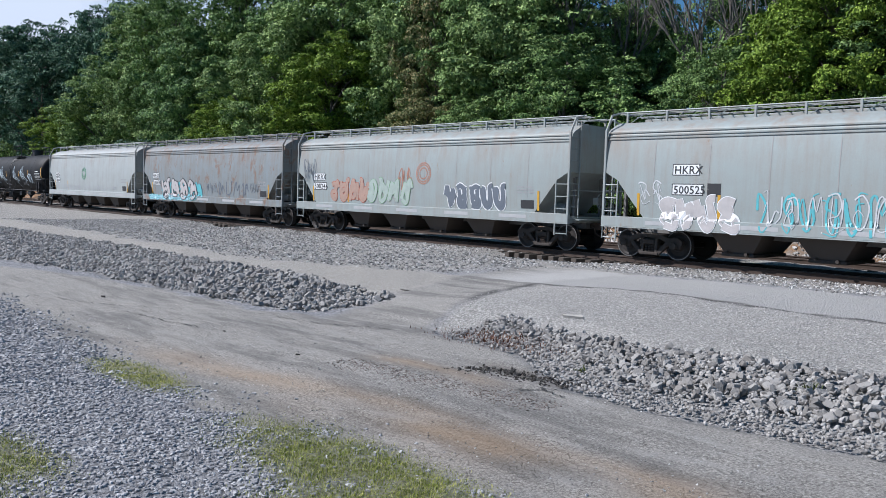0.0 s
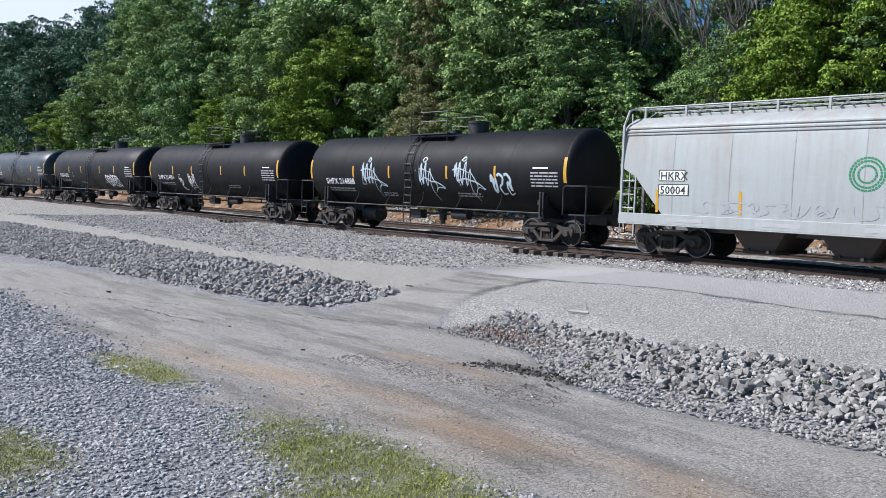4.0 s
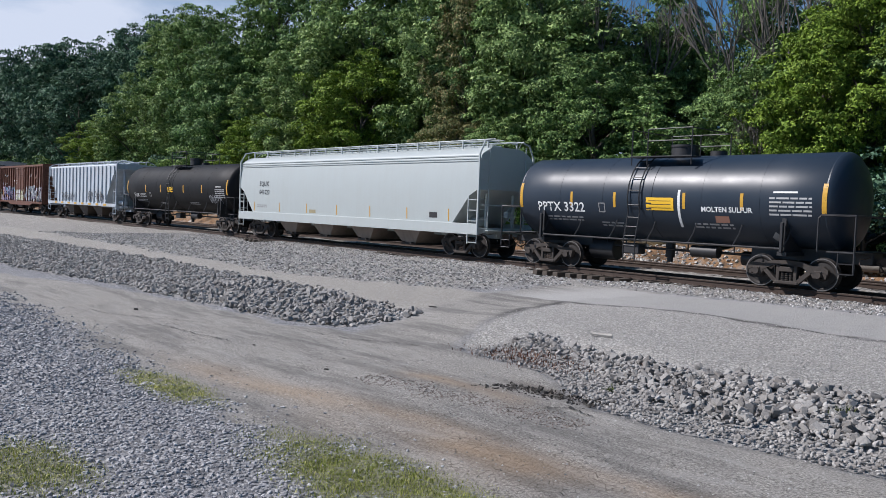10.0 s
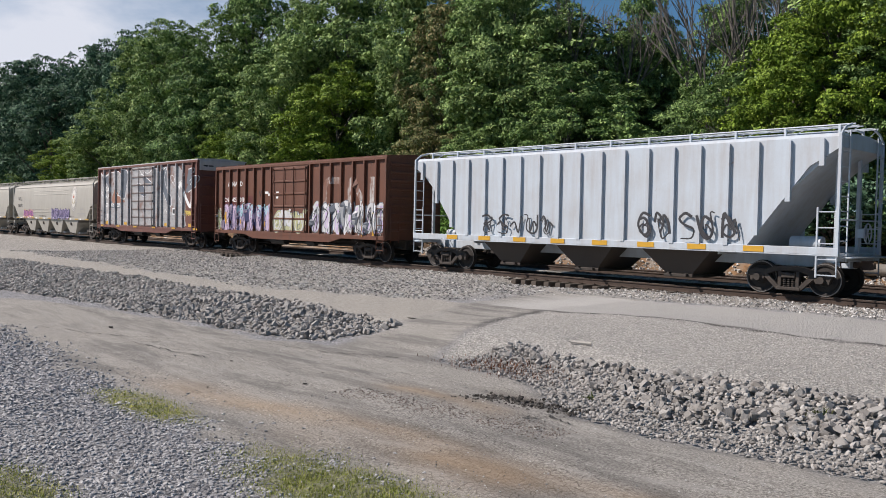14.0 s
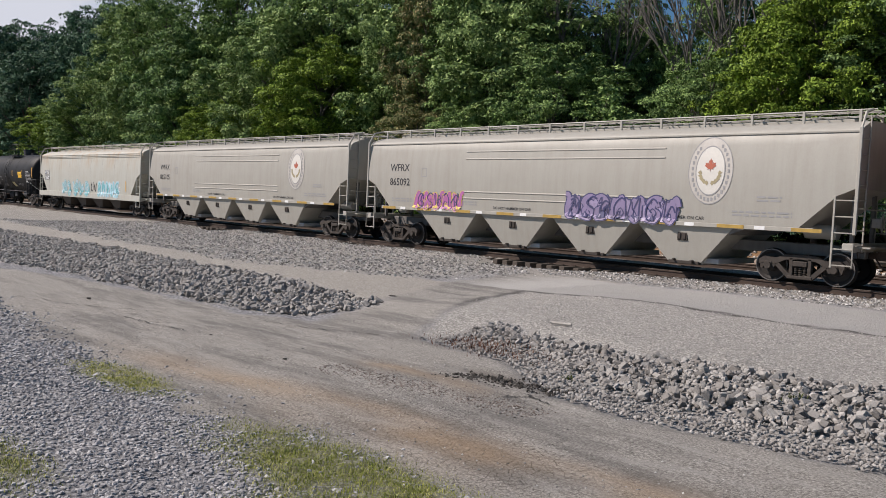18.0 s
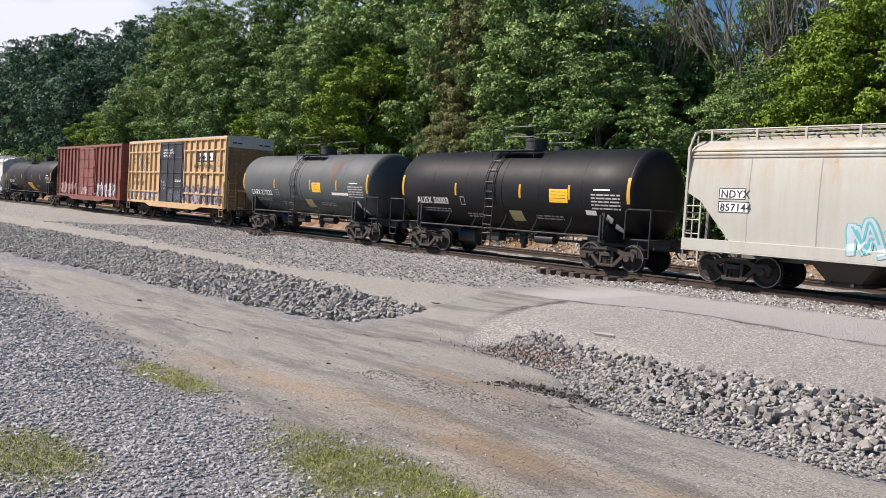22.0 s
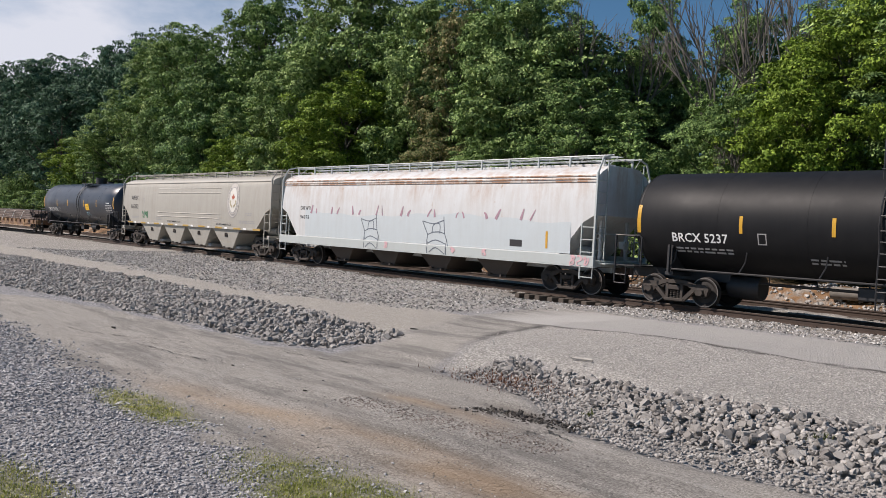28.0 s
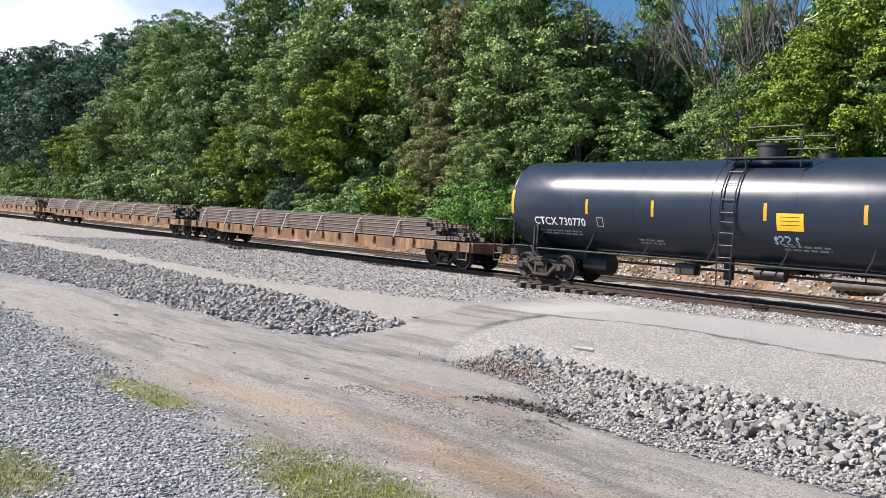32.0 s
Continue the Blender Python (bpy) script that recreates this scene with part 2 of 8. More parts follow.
def paint(name, colour, dirt=(0.10, 0.085, 0.07), dirty=0.5, rust=0.0, rough=0.45, rust_colour=(0.16, 0.06, 0.025), weep=0.0, spec=None):
    """Weathered enamel: streaks that run down, blotches, and rust where it is named."""
    n = Nodes(name)
    streak = n.noise(n.coords((3.0, 3.0, 0.22)), 1.6, 6, 0.6)
    blotch = n.noise(n.coords(), 0.9, 6, 0.65)
    fine = n.noise(n.coords(), 24, 3)
    m = n.math("MULTIPLY", n.ramp(streak, [(0.42, 0.0), (0.8, 1.0)]), dirty)
    m = n.math("ADD", m, n.math("MULTIPLY", n.ramp(blotch, [(0.4, 0.0), (0.85, 1.0)]), dirty * 0.8))
    c = n.mix(m, colour, dirt)
    if rust:
        spots = n.noise(n.coords((1, 1, 0.6)), 2.3, 8, 0.7)
        lo = 0.74 - 0.32 * rust
        c = n.mix(n.ramp(spots, [(lo, 0.0), (lo + 0.09, 0.9)]), c, rust_colour)
    if weep:
        # rust that weeps down from the roof seam
        up = n.node("ShaderNodeSeparateXYZ")
        n.link(n.coords(), up.inputs[0])
        reach = n.node("ShaderNodeMapRange", From_Min=2.6, From_Max=4.0)
        n.link(up.outputs["Z"], reach.inputs["Value"])
        runs = n.ramp(n.noise(n.coords((1.1, 1.1, 0.35)), 1.5, 7, 0.7), [(0.47, 0.0), (0.68, 1.0)])
        c = n.mix(n.math("MULTIPLY", n.math("MULTIPLY", runs, reach.outputs[0]), weep), c, rust_colour)
    c = n.mix(n.math("MULTIPLY", fine, 0.12), c, (0.02, 0.02, 0.02))
    n.bump(n.noise(n.coords((1, 1, 0.5)), 1.1, 3), 0.12, 0.02)
    return n.done(c, n.ramp(blotch, [(0.3, rough), (0.8, min(1, rough + 0.12))]), spec=spec)


def plain(name, colour, rough=0.6, metal=0.0, vary=0.35, scale=8):
    n = Nodes(name)
    f = n.noise(n.coords(), scale, 5)
    c = n.mix(n.ramp(f, [(0.35, 0.0), (0.7, vary)]), colour, tuple(k * 0.45 for k in colour))
    n.bump(n.noise(n.coords(), scale * 6, 3), 0.15, 0.005)
    return n.done(c, rough, metal)


STEEL_DARK = plain("truck steel", (0.046, 0.037, 0.031), 0.8, 0.0, 0.7, 7)
STEEL_BROWN = plain("brake steel", (0.065, 0.042, 0.030), 0.8, 0.0, 0.6, 7)
WHEEL_FACE = plain("wheel steel", (0.022, 0.018, 0.016), 0.7, 0.1, 0.6, 10)
WHEEL_RIM = plain("worn wheel tread", (0.22, 0.20, 0.185), 0.45, 0.7, 0.3, 9)
BLACK_FRAME = plain("black frame paint", (0.022, 0.022, 0.024), 0.55, 0.0, 0.4, 5)
WHITE_MARK = plain("white stencil paint", (0.72, 0.73, 0.72), 0.6, 0, 0.15, 6)
DULL_MARK = plain("dulled white stencil paint", (0.40, 0.40, 0.40), 0.6, 0, 0.2, 6)
GREY_MARK = plain("grey stencil paint", (0.30, 0.30, 0.30), 0.6, 0, 0.15, 6)
BLACK_MARK = plain("black stencil paint", (0.025, 0.025, 0.028), 0.6, 0, 0.2, 6)
YELLOW_MARK = plain("yellow reflective tape", (0.56, 0.31, 0.03), 0.4, 0, 0.2, 8)
YELLOW_SIGN = plain("yellow placard", (0.80, 0.47, 0.02), 0.5, 0, 0.1, 8)
GREEN_MARK = plain("green paint", (0.02, 0.22, 0.09), 0.5, 0, 0.2, 8)

# ---- the ground: one sheet, with the lot, roads, rock banks and the railway bed ----
LINE = 23.5     # the middle of the near track
LINE2 = 29.2    # the middle of the far track
ROAD_NEAR = ((-60, -23, -16, -12, -8.3, -6.5, -4.7, -3.9, 6), (5.2, 4.3, 3.9, 3.7, 3.55, 3.7, 4.2, 4.1, 4.4))
ROAD_FAR = ((-60, -23, -21, -18.9, -15.5, -12.5, -11.7, -9.2, -7.2, -6.1, -5.4, -4.5, -2.4, 6), (5.0, 5.6, 6.4, 7.0, 7.4, 7.5, 7.8, 8.5, 8.3, 7.6, 7.2, 7.15, 7.3, 7.5))
BRANCH_L = ((7.0, 7.4, 9.4, 11, 14.2, 17.9, 19.7), (-11.0, -11.1, -11.7, -12.6, -14.4, -15.5, -16.0))
BRANCH_R = ((7.0, 8.1, 8.8, 10.3, 12, 14, 15.7, 19.7), (-8.3, -8.7, -9.4, -10.2, -11.1, -12, -12.5, -12.5))
ROCK_R_TOP = ((-9.6, -8.8, -8.7, -6.9, -5.4, -4.4, -3.2, 6), (7.9, 9.0, 9.9, 9.25, 9.0, 9.2, 9.4, 9.7))
ROCK_L_LOW = ((-60, -26.3, -19.8, -15.8, -12.9, -11.8), (5.6, 6.4, 7.3, 7.6, 7.8, 8.3))
ROCK_L_TOP = ((-60, -42, -30, -20.9, -15.5, -12.7), (9.6, 10.2, 10.7, 10.8, 10.8, 10.2))


def step(a, b, x):
    t = np.clip((x - a) / (b - a), 0, 1)
    return t * t * (3 - 2 * t)


def waves(x, y, seed, size):
    """Smooth uneven ground, a few turned sine waves."""
    rng = np.random.RandomState(seed)
    out = 0
    for k in range(7):
        a, f, p = rng.uniform(0, 6.28), rng.uniform(0.6, 1.7) / size, rng.uniform(0, 6.28)
        out = out + np.sin((x * np.cos(a) + y * np.sin(a)) * f * 6.28 + p)
    return out / 4


def zones(x, y):
    """How much of each ground there is at a place, 0 to 1."""
    j = waves(x, y, 3, 1.3) * 0.10 + waves(x, y, 4, 0.45) * 0.05
    near, far = np.interp(x, *ROAD_NEAR), np.interp(x, *ROAD_FAR)
    soft = np.interp(x, (-14, -8.5, -7), (0.85, 0.40, 0.14))
    main = step(-soft, soft, y + 2.5 * j - near) * step(-0.10, 0.10, far - y + j)
    bl, br = np.interp(y, *BRANCH_L), np.interp(y, *BRANCH_R)
    branch = step(-0.15, 0.15, x - bl + j) * step(-0.15, 0.15, br - x + j) * step(7.0, 7.3, y) * step(20.0, 19.2, y)
    road = np.maximum(main, branch)
    pale = step(-0.15, 0.15, y - 14.75 + j) * step(-0.25, 0.25, 19.2 - y + 2 * j) * step(-15.3, -13.2, x)
    rock_r = step(-0.1, 0.1, y - far) * step(-0.15, 0.15, np.interp(x, *ROCK_R_TOP) - y + j) * step(-9.3, -8.7, x)
    rock_l = step(-0.1, 0.1, y - np.interp(x, *ROCK_L_LOW) + j) * step(-0.2, 0.2, np.interp(x, *ROCK_L_TOP) - y + j) * step(-11.6, -12.2, x)
    path_far = np.interp(x, (-60, -40, -28, -20, -15), (12.9, 13.2, 12.6, 12.3, 14.6))
    path = step(-0.2, 0.2, y - np.interp(x, *ROCK_L_TOP) + j) * step(-0.5, 0.5, path_far - y + 3 * j) * step(-11.8, -12.8, x)
    pad = step(-0.2, 0.2, y - np.interp(x, *ROCK_R_TOP)) * step(15.0, 14.5, y) * step(-0.2, 0.2, x - br) * (1 - road)
    bed = step(19.2, 20.0, y + 3 * j)
    bed = np.maximum(bed, (1 - step(-16.5, -14.5, x)) * step(-0.6, 0.6, y - path_far))
    g1 = np.exp(-(((x + 8.6) / 0.95) ** 2 + ((y - 3.65) / 0.36) ** 2) ** 2)
    g2 = np.exp(-(((x + 4.7 + 0.4 * (y - 3.6)) / 1.5) ** 2 + ((y - 3.62) / 0.62) ** 2) ** 2)
    g3 = np.exp(-(((x + 5.9) / 0.75) ** 2 + ((y - 1.5) / 0.42) ** 2) ** 2)
    g4 = np.exp(-(((x + 3.4) / 1.0) ** 2 + ((y - 3.0) / 0.9) ** 2) ** 2)
    grass = np.clip(g1 * 0.8 + g2 + g3 * 0.85 + g4, 0, 1) * np.clip(0.9 + waves(x, y, 9, 0.7) * 0.4, 0, 1)
    mid_line = np.interp(x, (-12, -10.4, -8.4, -7.6, -6.4, -5.2, -4.0, -2), (4.4, 4.44, 4.65, 4.9, 4.92, 5.1, 5.22, 5.4))
    o1 = np.exp(-((y - mid_line) / 0.30) ** 2) * step(-11.5, -9.5, x) * step(-2, -3.5, x)
    o2 = np.exp(-((y - 5.1 + 0.02 * (x + 5)) / 0.22) ** 2) * step(-7.2, -6.2, x) * step(-1.5, -3.0, x)
    o3 = np.exp(-((y - 6.6) / 0.22) ** 2) * step(-8.6, -7.6, x) * step(-5.6, -6.4, x)
    o4 = np.exp(-((y - 4.75 - 0.05 * (x + 4)) / 0.45) ** 2) * step(-8.0, -6.5, x) * step(0, -2.0, x)
    orange = 0.8 * np.clip(o1 * 0.95 + o2 * 0.5 + o3 * 0.9 + o4 * 0.35, 0, 1) * np.clip(0.62 + waves(x * 0.35, y, 6, 0.9) * 0.45, 0, 1) * main
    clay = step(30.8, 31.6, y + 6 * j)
    return dict(road=road, main=main, pale=pale, rock=np.maximum(rock_r, rock_l), path=path, pad=pad, bed=bed, grass=grass, orange=orange, clay=clay, rock_r=rock_r, rock_l=rock_l)


def height(x, y):
    """Height of the ground over the top of the rails' level."""
    x, y = np.asarray(x, float), np.asarray(y, float)
    far = np.interp(x, *ROAD_FAR)
    z = np.interp(y, (-40, -3, 1, 3.5, 4.4), (0.15, 0.10, -0.05, -0.26, -0.33))
    right = -0.33 + 0.27 * step(0.15, 2.1, y - far) - 0.10 * step(9.5, 19, y)
    left = -0.36 + 0.15 * step(1.0, 3.6, y - far) - 0.02 * step(10, 19, y)
    m = step(-13.0, -9.0, x)
    beyond = left * (1 - m) + right * m
    z = z * (1 - step(4.0, 4.6, y)) + beyond * step(4.0, 4.6, y)
    crest = -0.20 + 0.02 * waves(x, y, 12, 1.5)
    dip = 0.30 * np.exp(-((x + 17.8) / 2.2) ** 4) + 0.16 * np.exp(-((x + 40.5) / 1.6) ** 4)
    crest = crest - dip * step(22.7, 22.2, y)
    b = step(20.3, 21.7, y)
    z = z * (1 - b) + crest * b
    z = z - 0.28 * np.exp(-((y - 26.35) / 0.75) ** 2)
    z = z + 0.75 * step(31.2, 33.2, y + 0.4 * waves(x, y, 5, 3)) + 0.6 * step(34, 40, y) + 0.35 * waves(x, y, 8, 4) * step(31.5, 34, y)
    z = z + 3.2 * step(38, 60, y) * step(-20, -100, x) + 2.0 * step(40, 70, y)
    z = z + 0.012 * waves(x, y, 1, 0.9) + 0.03 * waves(x, y, 2, 5)
    return z


def build_ground():
    def axis(points):
        out = []
        for (a, s), (b, _) in zip(points, points[1:]):
            out.extend(np.arange(a, b - 1e-6, s))
        out.append(points[-1][0])
        return np.array(out)
    gx = axis([(-2500, 400), (-500, 50), (-200, 8), (-90, 1.2), (-45, 0.35), (-24, 0.12), (3, 0.5), (15, 4), (60, 40), (300, 400), (2500, 1)])
    gy = axis([(-2500, 400), (-300, 40), (-20, 3), (-1, 0.12), (14, 0.07), (15.4, 0.2), (36, 0.8), (70, 10), (200, 60), (500, 400), (2500, 1)])
    X, Y = np.meshgrid(gx, gy)
    x, y = X.ravel(), Y.ravel()
    Z = height(x, y)
    zo = zones(x, y)
    Z = Z + 0.02 * waves(x, y, 21, 0.28) * zo["grass"] - 0.05 * zo["rock"]
    pit = np.exp(-(((x + 6.3 + 0.5 * (y - 7.5)) / 0.75) ** 2 + ((y - 7.45) / 0.16) ** 2))
    Z = Z - 0.045 * pit
    n, k = len(gy), len(gx)
    i = (np.arange(n - 1)[:, None] * k + np.arange(k - 1)[None, :]).ravel()
    faces = np.stack([i, i + 1, i + k + 1, i + k], 1)
    me = array_mesh("ground", np.stack([x, y, Z], 1), faces)
    me.shade_smooth()
    zo["pit"] = np.clip(pit * 1.2, 0, 1)
    br = np.interp(y, *BRANCH_R)
    jj = waves(x, y, 3, 1.3) * 0.10
    zo["seam"] = np.maximum(np.exp(-((y - 14.75 + jj) / 0.13) ** 2) * step(-13, -12, x), np.exp(-((x - br - jj) / 0.13) ** 2) * step(9.5, 11, y) * step(15, 14.5, y))
    zo["worn"] = step(-8.2, -6.5, x) * step(6.9, 5.6, y + 0.5 * waves(x, y, 14, 1.5)) * zo["main"]
    for name in ("road", "pale", "rock", "path", "pad", "bed", "grass", "orange", "clay", "pit", "worn", "seam"):
        a = me.attributes.new(name, "FLOAT", "POINT")
        a.data.foreach_set("value", zo[name].astype(np.float32))
    n = Nodes("gravel, asphalt and dirt ground")
    at = {}
    for name in ("road", "pale", "rock", "path", "pad", "bed", "grass", "orange", "clay", "pit", "worn", "seam"):
        a = n.node("ShaderNodeAttribute")
        a.attribute_name = name
        at[name] = a.outputs["Fac"]
    p = n.coords()
    mid, fine = n.noise(p, 2.2, 6, 0.6), n.noise(p, 42, 6, 0.8)

    def pebbles(scale):
        v = n.node("ShaderNodeTexVoronoi", Scale=scale)
        n.link(p, v.inputs["Vector"])
        return v.outputs["Color"], v.outputs["Distance"]
    c1, d1 = pebbles(24)
    c2, d2 = pebbles(32)
    # pebble tones; the shade in the gaps between stones is painted as dark rims
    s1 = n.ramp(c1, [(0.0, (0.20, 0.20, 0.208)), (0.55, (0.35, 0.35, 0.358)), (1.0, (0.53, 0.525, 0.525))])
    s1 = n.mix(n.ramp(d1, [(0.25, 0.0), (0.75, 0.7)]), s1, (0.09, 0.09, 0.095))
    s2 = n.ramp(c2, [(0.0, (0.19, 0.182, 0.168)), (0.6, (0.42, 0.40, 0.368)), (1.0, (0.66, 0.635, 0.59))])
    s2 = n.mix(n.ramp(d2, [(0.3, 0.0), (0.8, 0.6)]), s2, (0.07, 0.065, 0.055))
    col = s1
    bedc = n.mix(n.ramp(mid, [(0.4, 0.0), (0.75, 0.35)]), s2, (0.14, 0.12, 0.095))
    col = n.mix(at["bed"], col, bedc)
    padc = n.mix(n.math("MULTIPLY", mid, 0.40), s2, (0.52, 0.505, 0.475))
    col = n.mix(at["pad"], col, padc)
    pathc = n.mix(n.ramp(fine, [(0.35, 0.25), (0.65, 0.9)]), (0.42, 0.385, 0.325), s2)
    col = n.mix(n.math("MULTIPLY", at["path"], 0.85), col, pathc)
    asph = n.ramp(fine, [(0.36, (0.075, 0.070, 0.063)), (0.5, (0.265, 0.25, 0.226)), (0.66, (0.54, 0.515, 0.47))])
    asph = n.mix(n.ramp(mid, [(0.45, 0.0), (0.75, 0.5)]), asph, (0.27, 0.258, 0.235))
    asph = n.mix(n.ramp(n.noise(n.coords((0.30, 1.5, 1)), 1.1, 7, 0.62), [(0.47, 0.0), (0.62, 0.6)]), asph, (0.105, 0.101, 0.096))
    asph = n.mix(n.ramp(n.noise(n.coords((0.5, 2.2, 1)), 2.6, 7, 0.7), [(0.50, 0.0), (0.68, 0.6)]), asph, (0.36, 0.345, 0.32))
    crack = n.node("ShaderNodeTexVoronoi", Scale=13.0)
    crack.feature = "DISTANCE_TO_EDGE"
    warp = n.mix(0.8, p, n.node("ShaderNodeTexNoise", Scale=5.0, Detail=7.0).outputs["Color"], "ADD")
    n.link(warp, crack.inputs["Vector"])
    lines = n.ramp(crack.outputs["Distance"], [(0.0, 0.7), (0.03, 0.0)])
    lines = n.math("MULTIPLY", n.math("MULTIPLY", lines, n.ramp(n.noise(p, 1.6, 6, 0.7), [(0.36, 0.0), (0.52, 0.9)])), at["worn"])
    asph = n.mix(lines, asph, (0.05, 0.047, 0.043))
    asph = n.mix(n.math("MULTIPLY", at["orange"], n.ramp(fine, [(0.25, 0.4), (0.65, 0.75)])), asph, (0.36, 0.240, 0.132))
    asph = n.mix(n.math("MULTIPLY", at["pit"], n.ramp(fine, [(0.35, 0.4), (0.6, 0.95)])), asph, (0.075, 0.06, 0.048))
    col = n.mix(at["road"], col, asph)
    palec = n.ramp(fine, [(0.3, (0.27, 0.262, 0.247)), (0.7, (0.475, 0.462, 0.437))])
    palec = n.mix(n.ramp(mid, [(0.5, 0.0), (0.8, 0.5)]), palec, (0.31, 0.30, 0.285))
    col = n.mix(at["pale"], col, palec)
    col = n.mix(n.math("MULTIPLY", at["seam"], n.ramp(mid, [(0.30, 0.3), (0.55, 0.95)])), col, (0.06, 0.055, 0.05))
    col = n.mix(n.math("MULTIPLY", at["rock"], 0.8), col, n.ramp(fine, [(0.35, (0.20, 0.19, 0.18)), (0.65, (0.44, 0.43, 0.41))]))
    turf = n.ramp(fine, [(0.3, (0.16, 0.14, 0.08)), (0.55, (0.20, 0.205, 0.07)), (0.8, (0.32, 0.29, 0.16))])
    col = n.mix(n.math("MULTIPLY", at["grass"], n.ramp(fine, [(0.3, 0.35), (0.6, 0.95)])), col, turf)
    clayc = n.ramp(n.noise(p, 0.8, 7, 0.7), [(0.3, (0.05, 0.042, 0.028)), (0.43, (0.12, 0.075, 0.045)), (0.52, (0.25, 0.145, 0.075)), (0.60, (0.22, 0.18, 0.145)), (0.70, (0.40, 0.37, 0.34))])
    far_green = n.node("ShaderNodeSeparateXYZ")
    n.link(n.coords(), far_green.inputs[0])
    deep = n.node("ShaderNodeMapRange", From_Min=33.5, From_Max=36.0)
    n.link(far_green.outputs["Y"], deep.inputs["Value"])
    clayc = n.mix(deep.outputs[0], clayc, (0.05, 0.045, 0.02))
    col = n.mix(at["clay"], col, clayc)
    h = n.math("ADD", n.math("MULTIPLY", d1, -0.8), n.math("MULTIPLY", fine, 0.8))
    h = n.mix(at["road"], h, n.math("ADD", n.math("MULTIPLY", fine, 0.45), n.math("MULTIPLY", lines, -0.5)))
    n.bump(h, 1.0, 0.03)
    n.done(col, 0.92, 0, 0.25)
    me.materials.append(n.m)
    tagged(new("ground", me), "gravel lot, worn asphalt road and stony ground beside a railway", "ground", kind="structure")


# ---- loose stones ----


def stone_shape(rng, flat=0.7, fine=False, round_=False):
    """A broken stone: a skewed block of 8 corners, a worn lump of 12, or the hull of a few more for large rocks."""
    v = np.array([(x, y, z) for z in (-1, 1) for y in (-1, 1) for x in (-1, 1)], float)
    f = np.array([(0, 2, 3), (0, 3, 1), (4, 5, 7), (4, 7, 6), (0, 1, 5), (0, 5, 4), (2, 6, 7), (2, 7, 3), (0, 4, 6), (0, 6, 2), (1, 3, 7), (1, 7, 5)])
    stretch = (1.0, rng.uniform(0.55, 0.85), rng.uniform(0.45, 0.72) * flat / 0.7)
    if round_:
        g = (1 + 5 ** 0.5) / 2
        v = np.array([(-1, g, 0), (1, g, 0), (-1, -g, 0), (1, -g, 0), (0, -1, g), (0, 1, g), (0, -1, -g), (0, 1, -g), (g, 0, -1), (g, 0, 1), (-g, 0, -1), (-g, 0, 1)]) / 1.9
        f = np.array([(0, 11, 5), (0, 5, 1), (0, 1, 7), (0, 7, 10), (0, 10, 11), (1, 5, 9), (5, 11, 4), (11, 10, 2), (10, 7, 6), (7, 1, 8), (3, 9, 4), (3, 4, 2), (3, 2, 6), (3, 6, 8), (3, 8, 9), (4, 9, 5), (2, 4, 11), (6, 2, 10), (8, 6, 7), (9, 8, 1)])
        q = np.linalg.qr(rng.normal(size=(3, 3)))[0]
        return (np.clip(v @ q, -0.72, 0.72) * rng.uniform(0.78, 1.08, (12, 3))) * stretch, f
    if not fine:
        return (v * rng.uniform(0.45, 0.88, (8, 3)) * 0.95) * stretch, f
    bm = bmesh.new()
    for p in np.concatenate([v * rng.uniform(0.35, 0.95, (8, 3)), v * rng.uniform(0.3, 1.0, (8, 3)), rng.uniform(-1, 1, (6, 3)) * 0.95]):
        bm.verts.new(p * 0.85 * np.array(stretch))
    hull = bmesh.ops.convex_hull(bm, input=bm.verts[:])
    bmesh.ops.delete(bm, geom=hull["geom_interior"], context="VERTS")
    bmesh.ops.triangulate(bm, faces=bm.faces[:])
    bm.verts.index_update()
    out = np.array([q.co[:] for q in bm.verts]), np.array([[q.index for q in t.verts] for t in bm.faces])
    bm.free()
    return out


def turns(rng, n, lean=0.5):
    a, b, c = rng.uniform(0, 6.28, n), rng.normal(0, lean, n), rng.normal(0, lean, n)
    m = np.empty((n, 3, 3))
    for i, (ca, sa, cb, sb, cc, sc) in enumerate(zip(np.cos(a), np.sin(a), np.cos(b), np.sin(b), np.cos(c), np.sin(c))):
        m[i] = np.array([[ca, -sa, 0], [sa, ca, 0], [0, 0, 1]]) @ np.array([[cb, 0, sb], [0, 1, 0], [-sb, 0, cb]]) @ np.array([[1, 0, 0], [0, cc, -sc], [0, sc, cc]])
    return m


def scatter(name, seed, places, sizes, material, label, parent=None, flat=0.7, sink=0.25, lift=None, category="stones", lumps=False, lean=0.5):
    rng = np.random.RandomState(seed)
    shapes = [stone_shape(rng, flat, round_=lumps) for _ in range(16)]
    n = len(places)
    z = height(places[:, 0], places[:, 1]) if lift is None else lift
    m = turns(rng, n, lean)
    pick = rng.randint(0, 16, n)
    c, t = len(shapes[0][0]), len(shapes[0][1])
    vs, fs = np.empty((n, c, 3)), np.empty((n, t, 3), int)
    for k in range(16):
        s = pick == k
        vs[s] = np.einsum("nij,vj->nvi", m[s], shapes[k][0]) * (sizes[s] / 2)[:, None, None]
        fs[s] = shapes[k][1]
    vs += np.stack([places[:, 0], places[:, 1], z + sizes * (0.30 - sink)], 1)[:, None, :]
    fs += (np.arange(n) * c)[:, None, None]
    me = array_mesh(name, vs.reshape(-1, 3), fs.reshape(-1, 3))
    me.materials.append(material)
    ob = new(name, me)
    if parent is not None:
        ob.parent = parent
        return tagged(ob, label, kind="stuff")
    return tagged(ob, label, category, kind="stuff")


